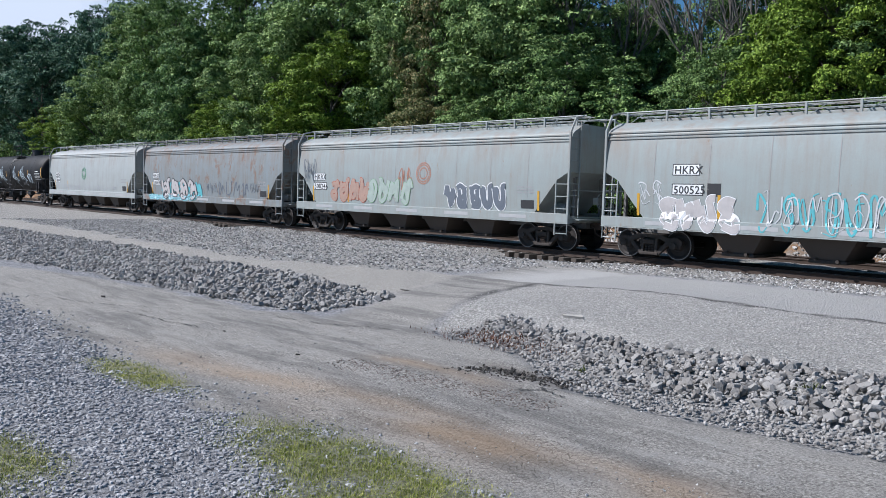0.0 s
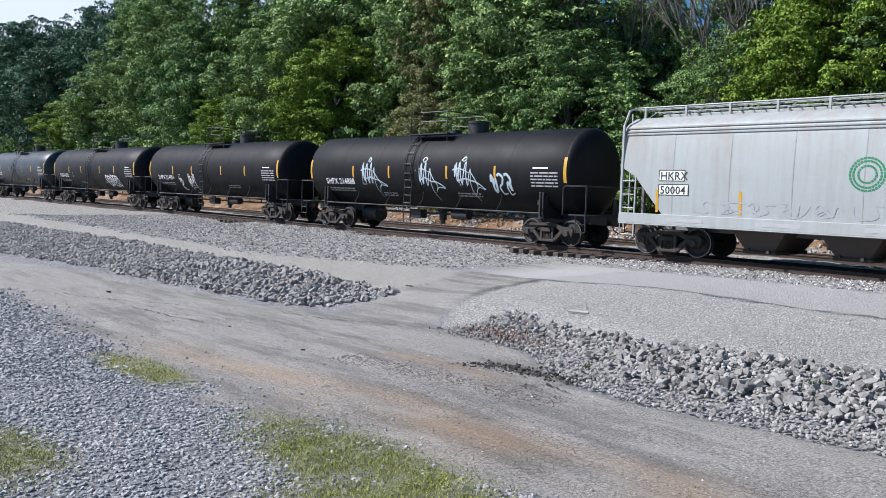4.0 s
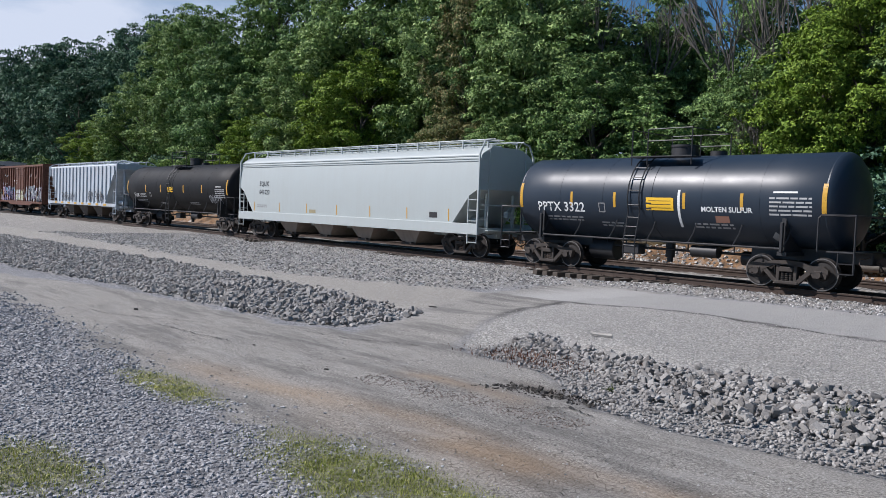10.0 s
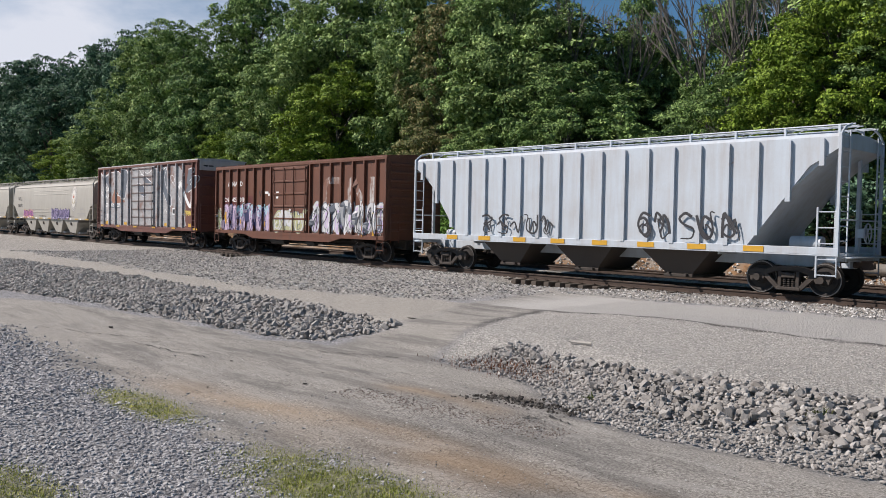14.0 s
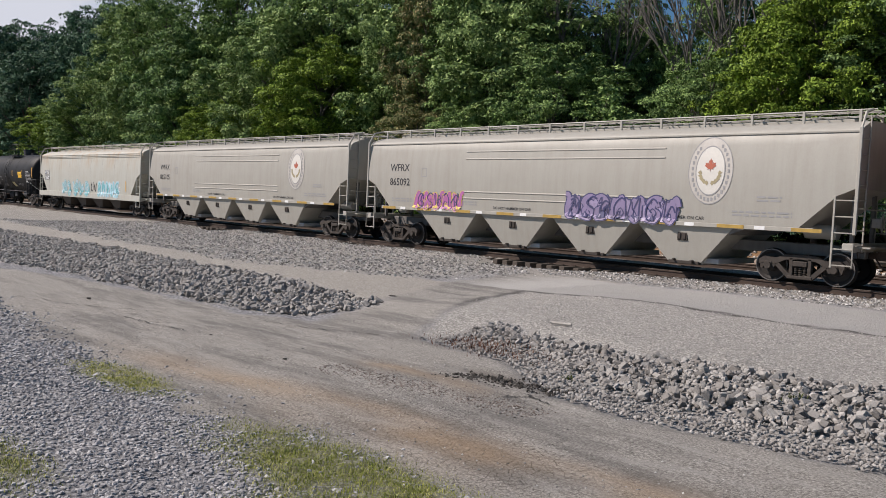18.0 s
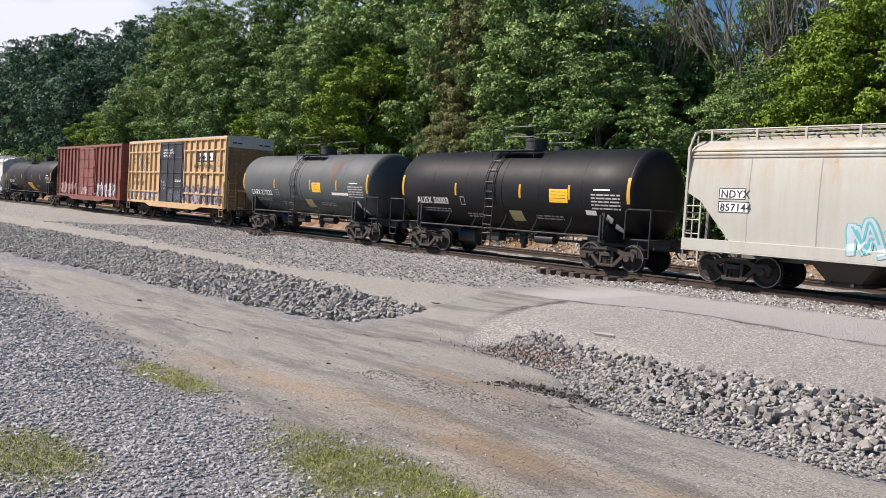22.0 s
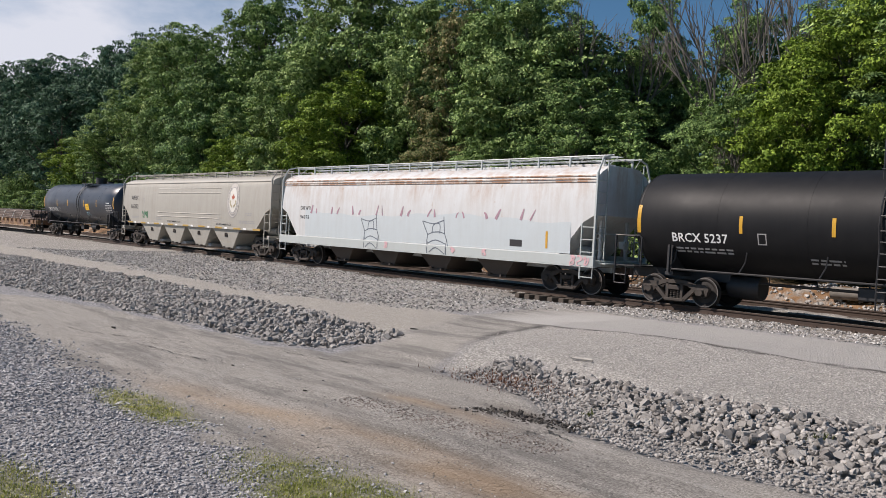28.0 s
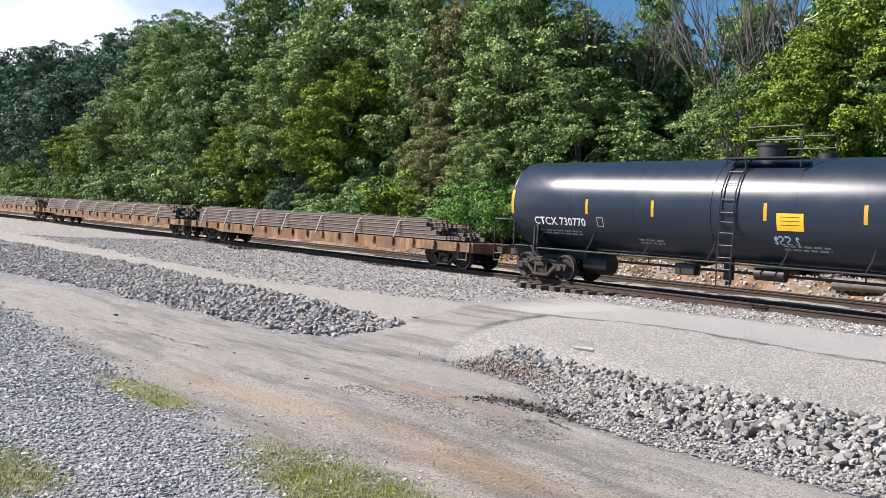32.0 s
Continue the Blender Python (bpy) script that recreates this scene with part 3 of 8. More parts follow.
def stone_material(name, dark, mid, light, island=True):
    n = Nodes(name)
    if island:
        g = n.node("ShaderNodeNewGeometry")
        r = g.outputs["Random Per Island"]
    else:
        r = n.node("ShaderNodeObjectInfo").outputs["Random"]
    c = n.ramp(r, [(0.0, dark), (0.5, mid), (1.0, light)])
    f = n.noise(n.coords(which="Object"), 22, 5, 0.65)
    c = n.mix(n.ramp(f, [(0.4, 0.0), (0.75, 0.5)]), c, tuple(k * 0.5 for k in mid))
    n.bump(n.noise(n.coords(), 30, 5), 0.8, 0.012)
    return n.done(c, 0.9, 0, 0.25)


def build_stones():
    rng = np.random.RandomState(11)
    blue = stone_material("blue-grey crushed stone", (0.20, 0.198, 0.203), (0.35, 0.346, 0.35), (0.52, 0.512, 0.508))
    pale = stone_material("pale limestone", (0.27, 0.258, 0.24), (0.42, 0.40, 0.375), (0.58, 0.558, 0.525))
    ball = stone_material("railway ballast stone", (0.10, 0.097, 0.092), (0.32, 0.307, 0.292), (0.64, 0.625, 0.60))

    def sample(n, x0, x1, y0, y1, weight):
        p = np.stack([rng.uniform(x0, x1, n), rng.uniform(y0, y1, n)], 1)
        return p[rng.uniform(size=n) < weight(p[:, 0], p[:, 1])]

    def lot(x, y):
        z = zones(x, y)
        return (1 - z["road"] * 0.985) * (1 - 0.97 * np.clip(z["grass"] * 1.4, 0, 1)) * step(4.9, 4.2, y) * np.clip(1.25 - (np.hypot(x, y) - 6) * 0.06, 0.25, 1)
    p = sample(44000, -17, -2.6, 0.9, 5.0, lot)
    near = np.hypot(p[:, 0], p[:, 1]) < 8.5
    for k, q in ((1, p[near]), (21, p[~near])):
        scatter("gravel", k, q, rng.uniform(0.030, 0.064, len(q)), blue, "blue-grey crushed stone gravel of the lot", category="gravel", flat=0.55, lumps=k == 1, lean=0.28)
    p = sample(9000, -26, -13, 1.5, 5.2, lambda x, y: (1 - zones(x, y)["road"]) * 0.9)
    scatter("gravel", 2, p, rng.uniform(0.04, 0.085, len(p)), blue, "blue-grey crushed stone gravel beside the road", category="gravel")
    p = sample(15000, -12, 1, 8.2, 15, lambda x, y: zones(x, y)["pad"] * 0.8)
    scatter("gravel", 3, p, rng.uniform(0.016, 0.042, len(p)), pale, "pale crushed limestone on the level pad", category="gravel", flat=0.5, sink=0.34, lean=0.2)
    p = sample(30000, -48, 1, 11.5, 22.6, lambda x, y: zones(x, y)["bed"] * np.where(x > -17, 1.0, 0.8) * (1 - 0.85 * np.exp(-((x + 17.8) / 2.2) ** 4) * step(21.5, 21.8, y)))
    scatter("ballast", 4, p, rng.uniform(0.05, 0.105, len(p)), ball, "grey railway ballast on the shoulder of the track", category="ballast")
    p = sample(9000, -40, 1, 22.9, 27.6, lambda x, y: 0.9 + 0 * x)
    scatter("ballast", 5, p, rng.uniform(0.04, 0.08, len(p)), ball, "dark railway ballast between the rails", category="ballast")
    p = sample(6000, -13, -1.8, 3.7, 7.6, lambda x, y: zones(x, y)["road"] * np.clip(0.45 + zones(x, y)["orange"] + waves(x, y, 31, 1.1), 0, 1) * 0.5)
    scatter("road_grit", 6, p, rng.uniform(0.008, 0.026, len(p)), ball, "loose grit lying on the worn asphalt", category="grit")
    # the rock banks
    rock_loose = stone_material("quarry rock", (0.19, 0.176, 0.162), (0.32, 0.304, 0.284), (0.46, 0.442, 0.415))
    rock_own = stone_material("quarry rock block", (0.18, 0.168, 0.155), (0.30, 0.285, 0.267), (0.42, 0.404, 0.38), island=False)
    bank = thing("rock_bank", "bank of broken grey quarry rock between road and pad", "rock bank", kind="structure")
    shapes = [stone_shape(rng, 0.72, True) for _ in range(12)]
    meshes = []
    for v, f in shapes:
        me = array_mesh("rock", v * 0.62, f)
        me.materials.append(rock_own)
        meshes.append(me)
    p = sample(14500, -9.2, 3, 7.0, 10.2, lambda x, y: zones(x, y)["rock_r"])
    far = np.interp(p[:, 0], *ROAD_FAR)
    up = (p[:, 1] - far)
    size = np.where(up < 0.75, rng.uniform(0.03, 0.085, len(p)), rng.uniform(0.055, 0.125, len(p)))
    keep = rng.uniform(size=len(p)) < np.where(up < 0.55, 1.0, 0.85)
    p, size = p[keep], size[keep]
    big = np.argsort(-size * (p[:, 0] > -9) * (p[:, 0] < -1.5))[:290]
    for i in big:
        s = size[i] * rng.uniform(0.85, 1.2)
        m = Matrix.LocRotScale((p[i, 0], p[i, 1], float(height(p[i, 0], p[i, 1])) + s * 0.16), Euler((rng.normal(0, 0.7), rng.normal(0, 0.7), rng.uniform(0, 6.28))), (s, s, s))
        part("rock", meshes[i % 12], None, bank, at=m)
    rest = np.ones(len(p), bool)
    rest[big] = False
    scatter("small_rocks", 7, p[rest], size[rest], rock_loose, "smaller broken quarry rock", parent=bank, flat=0.7, sink=0.12, lumps=True, lean=0.4)
    p = sample(15000, -46, -11.6, 5.6, 11.2, lambda x, y: zones(x, y)["rock_l"])
    size = rng.uniform(0.06, 0.16, len(p))
    ditch = thing("rock_ditch", "shallow bank of broken grey rock beside the road", "rock bank", kind="structure")
    big = np.argsort(-size * (p[:, 0] > -19))[:290]
    for i in big:
        s = size[i] * rng.uniform(0.85, 1.15)
        m = Matrix.LocRotScale((p[i, 0], p[i, 1], float(height(p[i, 0], p[i, 1])) + s * 0.16), Euler((rng.normal(0, 0.7), rng.normal(0, 0.7), rng.uniform(0, 6.28))), (s, s, s))
        part("rock", meshes[i % 12], None, ditch, at=m)
    rest = np.ones(len(p), bool)
    rest[big] = False
    scatter("small_rocks", 8, p[rest], size[rest], rock_loose, "smaller broken quarry rock", parent=ditch, flat=0.7, sink=0.1, lumps=True, lean=0.4)
    p = sample(6500, -40, 5, 31.2, 33.4, lambda x, y: 0.3 + 0.7 * (waves(x, y, 41, 3) > 0.1))
    scatter("clay_bank_rocks", 9, p, rng.uniform(0.05, 0.22, len(p)), pale, "white rocks on the orange clay bank behind the tracks", flat=0.85, sink=0.1, category="rocks")


# ---- the two tracks ----


def build_tracks():
    rust = plain("rusty rail side", (0.062, 0.042, 0.032), 0.8, 0.2, 0.5, 6)
    wood = Nodes("weathered tie wood")
    g = wood.noise(wood.coords((14, 1, 14)), 3, 6, 0.7)
    wood.bump(g, 0.6, 0.01)
    wood.done(wood.ramp(g, [(0.3, (0.035, 0.028, 0.022)), (0.6, (0.10, 0.082, 0.066)), (0.85, (0.19, 0.165, 0.14))]), 0.9)
    shine = plain("worn rail head", (0.26, 0.22, 0.19), 0.5, 0.6, 0.4, 5)
    section = [(-0.075, -0.19), (0.075, -0.19), (0.07, -0.172), (0.012, -0.155), (0.010, -0.06), (0.036, -0.045), (0.036, -0.004), (-0.036, -0.004), (-0.036, -0.045), (-0.010, -0.06), (-0.012, -0.155), (-0.07, -0.172)]
    tie = Geo().cbox(-0.115, 0.115, -1.3, 1.3, -0.37, -0.19, 0.012).mesh("tie")
    plate = Geo().cbox(-0.09, 0.09, -0.19, 0.19, -0.19, -0.176, 0.004)
    for sx in (-0.05, 0.05):
        for sy in (-0.1, 0.1):
            plate.cbox(sx - 0.012, sx + 0.012, sy - 0.018, sy + 0.018, -0.176, -0.15, 0.003)
    plate = plate.mesh("tie_plate")
    for centre, label, near in ((LINE, "main railway track of steel rails on wooden ties", True), (LINE2, "second railway track behind the train", False)):
        track = thing("railway_track", label, "track", kind="structure", at=pose(0, centre, 0))
        for side in (-0.753, 0.753):
            part("rail", Geo().prism_x([(y + side, z) for y, z in section], -700, 300), rust, track, "rusty steel rail")
            part("rail_head", Geo().prism_x([(side - 0.03, -0.003), (side + 0.03, -0.003), (side + 0.024, 0.001), (side - 0.024, 0.001)], -700, 300), shine, track, "polished running surface")
        rng = np.random.RandomState(5)
        rest = Geo()
        k = 0
        for i in range(-230, 40):
            x = i * 0.52 + rng.uniform(-0.03, 0.03)
            if near and -48 < x < 1:
                part("tie", tie, wood.m, track, at=pose(x, rng.uniform(-0.06, 0.06) - (0.22 if -20 < x < -15.6 or -42 < x < -39 else 0), 0, 0, 0, rng.uniform(-1.2, 1.2)))
                for side in (-0.753, 0.753):
                    part("tie_plate", plate, rust, track, at=pose(x, side, 0))
            else:
                rest.cbox(x - 0.115, x + 0.115, -1.3, 1.3, -0.37, -0.19, 0.012)
        part("ties", rest, wood.m, track, "weathered wooden ties")["kind"] = "stuff"


# ---- grass, weeds and litter ----


def blades(name, seed, pts, length, material, label, category):
    rng = np.random.RandomState(seed)
    n = len(pts)
    z = height(pts[:, 0], pts[:, 1])
    a = rng.uniform(0, 6.28, n)
    L = rng.uniform(0.5, 1.2, n) * length
    w = L * 0.09
    lean = rng.uniform(0.1, 1.0, n) * L
    dx, dy = np.cos(a), np.sin(a)
    base = np.stack([pts[:, 0], pts[:, 1], z - 0.005], 1)
    side = np.stack([-dy * w, dx * w, 0 * w], 1)
    midp = base + np.stack([dx * lean * 0.3, dy * lean * 0.3, L * 0.6], 1)
    tip = base + np.stack([dx * lean, dy * lean, L * 0.85], 1)
    v = np.stack([base - side, base + side, midp + side * 0.7, midp - side * 0.7, tip], 1).reshape(-1, 3)
    o = (np.arange(n) * 5)[:, None]
    f = np.concatenate([o + [0, 1, 2], o + [0, 2, 3], o + [3, 2, 4]])
    me = array_mesh(name, v, f)
    me.materials.append(material)
    return tagged(new(name, me), label, category, kind="stuff")


def leaf_material(name, a, b, c, rough=0.6, through=0.07):
    n = Nodes(name)
    r = n.node("ShaderNodeNewGeometry").outputs["Random Per Island"]
    col = n.ramp(r, [(0.0, tuple(k * 0.7 for k in a)), (0.5, b), (1.0, tuple(min(0.8, k * 1.2) for k in c))])
    patch = n.noise(n.coords(), 0.45, 3)
    col = n.mix(n.ramp(patch, [(0.35, 0.0), (0.7, 0.55)]), col, tuple(k * 0.6 for k in a))
    n.done(col, rough, 0, 0.12)
    tr = n.node("ShaderNodeBsdfTranslucent")
    n.link(col, tr.inputs[0])
    mx = n.node("ShaderNodeMixShader")
    mx.inputs[0].default_value = through
    n.link(n.b.outputs[0], mx.inputs[1])
    n.link(tr.outputs[0], mx.inputs[2])
    n.link(mx.outputs[0], n.t.nodes["Material Output"].inputs["Surface"])
    return n.m


def build_grass():
    rng = np.random.RandomState(17)
    mat = leaf_material("dry late summer grass", (0.19, 0.25, 0.045), (0.34, 0.37, 0.085), (0.52, 0.48, 0.20))
    p = np.stack([rng.uniform(-10.5, -2, 240000), rng.uniform(0.9, 5, 240000)], 1)
    w = zones(p[:, 0], p[:, 1])["grass"]
    p = p[rng.uniform(size=len(p)) < w]
    blades("grass", 1, p, 0.030, mat, "short thin grass, green and dry, in the gravel", "grass")
    weed = leaf_material("weed leaves", (0.045, 0.07, 0.02), (0.08, 0.105, 0.03), (0.14, 0.15, 0.05))
    p = np.array([-3.40, 8.60]) + rng.normal(0, 0.045, (90, 2))
    blades("weed_clump", 2, p, 0.085, weed, "low green weed clump growing between the rocks", "weed")
    p = np.array([-5.9, 8.0]) + rng.normal(0, 0.035, (40, 2))
    blades("weed_clump", 3, p, 0.07, weed, "small green weed among the rocks", "weed")
    red = leaf_material("dead red-brown leaves", (0.085, 0.036, 0.024), (0.17, 0.075, 0.045), (0.25, 0.14, 0.085))
    p = np.array([-7.9, 8.75]) + rng.normal(0, 1, (1100, 2)) * (0.55, 0.22)
    blades("dead_weeds", 4, p, 0.06, red, "dead red-brown weeds on the rock bank", "weed")
    # the broken edge of the asphalt, and long cracks in it
    rubble = stone_material("dark broken asphalt", (0.03, 0.027, 0.024), (0.075, 0.066, 0.058), (0.16, 0.15, 0.135))
    p = np.stack([rng.uniform(-6.95, -5.5, 420), rng.normal(0, 0.17, 420)], 1)
    p[:, 1] += np.interp(p[:, 0], (-7.1, -6.6, -5.8, -5.4), (7.0, 7.15, 7.42, 7.32))
    scatter("asphalt_rubble", 12, p, rng.uniform(0.012, 0.06, len(p)), rubble, "dark rubble in a broken pothole at the road edge", category="rubble")
    brown = stone_material("brown road gravel", (0.12, 0.095, 0.08), (0.24, 0.20, 0.175), (0.40, 0.36, 0.33))
    p = np.stack([rng.uniform(-8.0, -5.0, 1500), rng.normal(0, 0.17, 1500)], 1)
    p[:, 1] += np.interp(p[:, 0], (-8.0, -6.8, -5.0), (5.95, 6.1, 6.35))
    scatter("road_gravel", 13, p, rng.uniform(0.008, 0.032, len(p)), brown, "loose brown gravel strewn on the worn asphalt", category="gravel")
    g = Geo()
    for line in ([(-16.4, 5.0), (-15.0, 5.48), (-14.2, 5.95), (-13.4, 6.37)], [(-13.2, 4.16), (-13.4, 4.8), (-13.47, 5.49), (-13.1, 6.0)], [(-13.47, 5.49), (-12.2, 5.6), (-11.2, 5.75)], [(-12.3, 7.2), (-10.8, 7.5), (-9.4, 8.2)], [(-5.9, 7.25), (-5.6, 6.9), (-5.7, 6.5)], [(-5.6, 6.9), (-5.2, 6.8)]):
        pts = []
        for (ax, ay), (bx, by) in zip(line, line[1:]):
            for k in range(14):
                pts.append((ax + (bx - ax) * k / 14 + rng.normal(0, 0.022), ay + (by - ay) * k / 14 + rng.normal(0, 0.022)))
        for (ax, ay), (bx, by) in zip(pts, pts[1:]):
            w = rng.uniform(0.003, 0.014)
            if rng.uniform() < 0.12:
                continue
            d = math.hypot(bx - ax, by - ay)
            ox, oy = -(by - ay) / d * w, (bx - ax) / d * w
            za, zb = float(height(ax, ay)) + 0.012, float(height(bx, by)) + 0.012
            g.add([(ax - ox, ay - oy, za), (ax + ox, ay + oy, za), (bx + ox, by + oy, zb), (bx - ox, by - oy, zb)], [(0, 3, 2, 1)])
    # flat strips whose dark colour holds both the cracks' dirt and their shadow
    solid("asphalt_cracks", g, plain("crack shadow dirt", (0.045, 0.042, 0.038), 0.95), "dark cracks in the worn asphalt, dirt and painted shadow", "cracks", kind="stuff")
    # litter
    wood = plain("grey driftwood", (0.44, 0.41, 0.37), 0.8, 0, 0.5, 6)
    z = float(height(-7.66, 10.2)) + 0.035
    solid("wood_stake", Geo().rod((-7.84, 10.15, z), (-7.54, 10.25, z), 0.022, 8).rod((-7.84, 10.15, z), (-7.88, 10.13, z + 0.012), 0.016, 6), wood, "pale broken wooden stake lying on gravel", "stick", smooth=40)
    dark = plain("dark clod", (0.045, 0.04, 0.035), 0.9)
    for x, y, s, lab, nm in ((-8.65, 5.76, 0.035, "dark clod lying on the asphalt", "clod"), (-12.45, 10.83, 0.10, "dark strip of bark at the road edge", "bark"), (-15.7, 6.0, 0.055, "dark clod lying on the road", "clod"), (-10.84, 5.92, 0.03, "small dark stone on the road", "pebble")):
        v, f = stone_shape(np.random.RandomState(int(s * 1000)), 0.8, True)
        me = array_mesh(nm, v * ((s * 1.3, s * 0.3, s * 0.2) if nm == "bark" else (s, s * 0.85, s * 0.7)), f)
        ob = solid(nm, me, dark, lab, nm)
        ob.matrix_basis = pose(x, y, float(height(x, y)) + s * 0.2, 0, 0, 25)
    log = Geo()
    lz = float(height(-10.6, 32.0))
    log.rod((-12.6, 31.9, lz + 0.25), (-6.5, 32.2, lz + 0.30), 0.24, 10, 0.2)
    log.rod((-9.5, 31.6, lz + 0.5), (-5.0, 32.4, lz + 0.45), 0.15, 8, 0.1)
    solid("fallen_log", log, plain("bleached log", (0.22, 0.20, 0.175), 0.9, 0, 0.7, 5), "bleached fallen logs on the bank behind the tracks", "log", smooth=40)

# ---- the wood behind the tracks ----


def lobes_of(rng, h, r, shape):
    """Centres and radii of the leafy masses of a crown."""
    out = []
    n = {"round": 24, "tall": 26, "bush": 9, "cone": 13}[shape]
    for k in range(n):
        t = (k + 0.5) / n
        if shape == "bush":
            z, rr, q = h * (0.28 + 0.5 * t), r * (0.75 - 0.35 * t), r * 0.48
        elif shape == "cone":
            z, rr, q = h * (0.15 + 0.75 * t), r * (0.75 - 0.62 * t), r * (0.55 - 0.28 * t)
        elif shape == "tall":
            z, rr, q = h * (0.25 + 0.68 * t), r * (0.76 * math.sin(0.6 + 2.2 * t)), r * 0.36
        else:
            z, rr, q = h * (0.28 + 0.62 * t), r * (0.84 * math.sin(0.5 + 2.3 * t)), r * 0.37
        a = k * 2.4 + rng.uniform(-0.5, 0.5)
        out.append((rr * math.cos(a) * rng.uniform(0.75, 1.15), rr * math.sin(a) * rng.uniform(0.75, 1.15), z + rng.uniform(-0.04, 0.04) * h, q * rng.uniform(0.75, 1.2)))
    return np.array(out)


def crown_mesh(name, seed, h, r, shape, count, leaf):
    """Small leaves on flat sprays, which sit in tiers on uneven lobes."""
    rng = np.random.RandomState(seed)
    lob = lobes_of(rng, h, r, shape)
    per = 15
    m = len(lob) * per
    d = rng.normal(size=(m, 3))
    d[:, 2] = d[:, 2] * 0.85 + 0.12
    d /= np.linalg.norm(d, axis=1)[:, None]
    q = np.repeat(lob[:, 3], per)
    sub = np.repeat(lob[:, :3], per, 0) + d * (q * rng.uniform(0.76, 1.08, m))[:, None]
    sr = q * rng.uniform(0.20, 0.42, m)
    w = sr ** 2
    pick = rng.choice(m, count, p=w / w.sum())
    e = rng.normal(size=(count, 3)) + d[pick] * 0.8 + (0, 0, 0.7)
    e /= np.linalg.norm(e, axis=1)[:, None]
    c = sub[pick] + e * (sr[pick] * np.clip(rng.normal(0.95, 0.11, count), 0.5, 1.3))[:, None] * (1.2, 1.2, 0.62)
    nrm = e * 0.8 + (0, 0, 0.35) + rng.normal(0, 0.40, (count, 3))
    nrm /= np.linalg.norm(nrm, axis=1)[:, None]
    t = np.cross(nrm, rng.normal(size=(count, 3)))
    t /= np.linalg.norm(t, axis=1)[:, None]
    b = np.cross(nrm, t)
    s = (leaf * rng.uniform(0.6, 1.3, count))[:, None]
    v = np.stack([c - t * s - b * s * 0.55, c + t * s * 1.15 - nrm * s * 0.25, c - t * s * 0.7 + b * s * 0.75], 1).reshape(-1, 3)
    # the leafy inside of the lobes
    n = count // 5
    own = rng.choice(len(lob), n, p=lob[:, 3] ** 2 / (lob[:, 3] ** 2).sum())
    e = rng.normal(size=(n, 3))
    e /= np.linalg.norm(e, axis=1)[:, None]
    c = lob[own, :3] + e * (lob[own, 3] * rng.uniform(0.10, 0.52, n))[:, None]
    t = rng.normal(size=(n, 3))
    t /= np.linalg.norm(t, axis=1)[:, None]
    b = np.cross(t, e)
    s = leaf * 1.7
    v = np.concatenate([v, np.stack([c - t * s, c - b * s * 0.8 + t * s * 0.4, c + t * s * 0.9 + b * s * 0.8], 1).reshape(-1, 3)])
    f = np.arange((count + n) * 3).reshape(-1, 3)
    return array_mesh(name, v, f), lob


def trunk_mesh(name, seed, h, lob):
    rng = np.random.RandomState(seed)
    g = Geo()
    r0 = 0.018 * h + 0.05
    pts = [Vector((0.12 * math.sin(k * 1.7 + seed) * (k > 0), 0.12 * math.cos(k * 2.1 + seed) * (k > 0), h * 0.86 * k / 6)) for k in range(7)]
    for k in range(6):
        g.rod(pts[k], pts[k + 1], r0 * (1 - k / 7), 8, r0 * (1 - (k + 1) / 7))
    for x, y, z, q in lob:
        zz = max(0.12 * h, z - 0.9 * math.hypot(x, y) - 0.3)
        k = min(5, int(zz / (h * 0.86) * 6))
        a = pts[k].lerp(pts[k + 1], zz / (h * 0.86) * 6 - k)
        e = Vector((x, y, z))
        m = a.lerp(e, 0.5) + Vector((0, 0, 0.05 * h * rng.uniform(0, 1)))
        g.rod(a, m, r0 * 0.32, 5, r0 * 0.2)
        g.rod(m, e, r0 * 0.2, 5, r0 * 0.07)
    return g.mesh(name, 50)


def bare_meshes(seed, h, vines):
    """A dead tree: a trunk, and forked limbs that thin out to twigs."""
    rng = np.random.RandomState(seed)
    limbs = []

    def grow(g, a, d, length, r, depth):
        b = a + d * length
        g.rod(a, b, r, 6 if depth > 1 else 4, r * 0.68)
        if depth >= 4:
            vines.append((a, b, r))
        if depth == 0:
            return
        for _ in range(3 if depth > 1 else 2):
            e = (d + Vector(rng.normal(0, 0.27, 3)) + Vector((0, 0, 0.18))).normalized()
            if depth == 5:
                limbs.append(Geo())
            grow(limbs[-1] if depth == 5 else g, a.lerp(b, rng.uniform(0.55, 1.0)), e, length * rng.uniform(0.55, 0.82), r * 0.58, depth - 1)
    trunk = Geo()
    grow(trunk, Vector((0, 0, 0)), Vector((0.03, 0, 1)), h * 0.36, 0.010 * h + 0.04, 5)
    return trunk, limbs


def vine_mesh(stems, seed):
    """Leaves that wrap the given stems."""
    rng = np.random.RandomState(seed)
    out = []
    for a, b, r in stems:
        n = int((b - a).length * 170)
        c = np.array(a)[None, :] + rng.uniform(0, 1, (n, 1)) * np.array(b - a)[None, :] + rng.normal(0, 0.16 + r, (n, 3)) * (1, 1, 0.7)
        t = rng.normal(size=(n, 3))
        t /= np.linalg.norm(t, axis=1)[:, None]
        u = np.cross(t, rng.normal(size=(n, 3)))
        u /= np.linalg.norm(u, axis=1)[:, None]
        s = rng.uniform(0.06, 0.13, (n, 1))
        out.append(np.stack([c - t * s, c + t * s, c + u * s * 1.4], 1).reshape(-1, 3))
    v = np.concatenate(out)
    return array_mesh("vine", v, np.arange(len(v)).reshape(-1, 3))


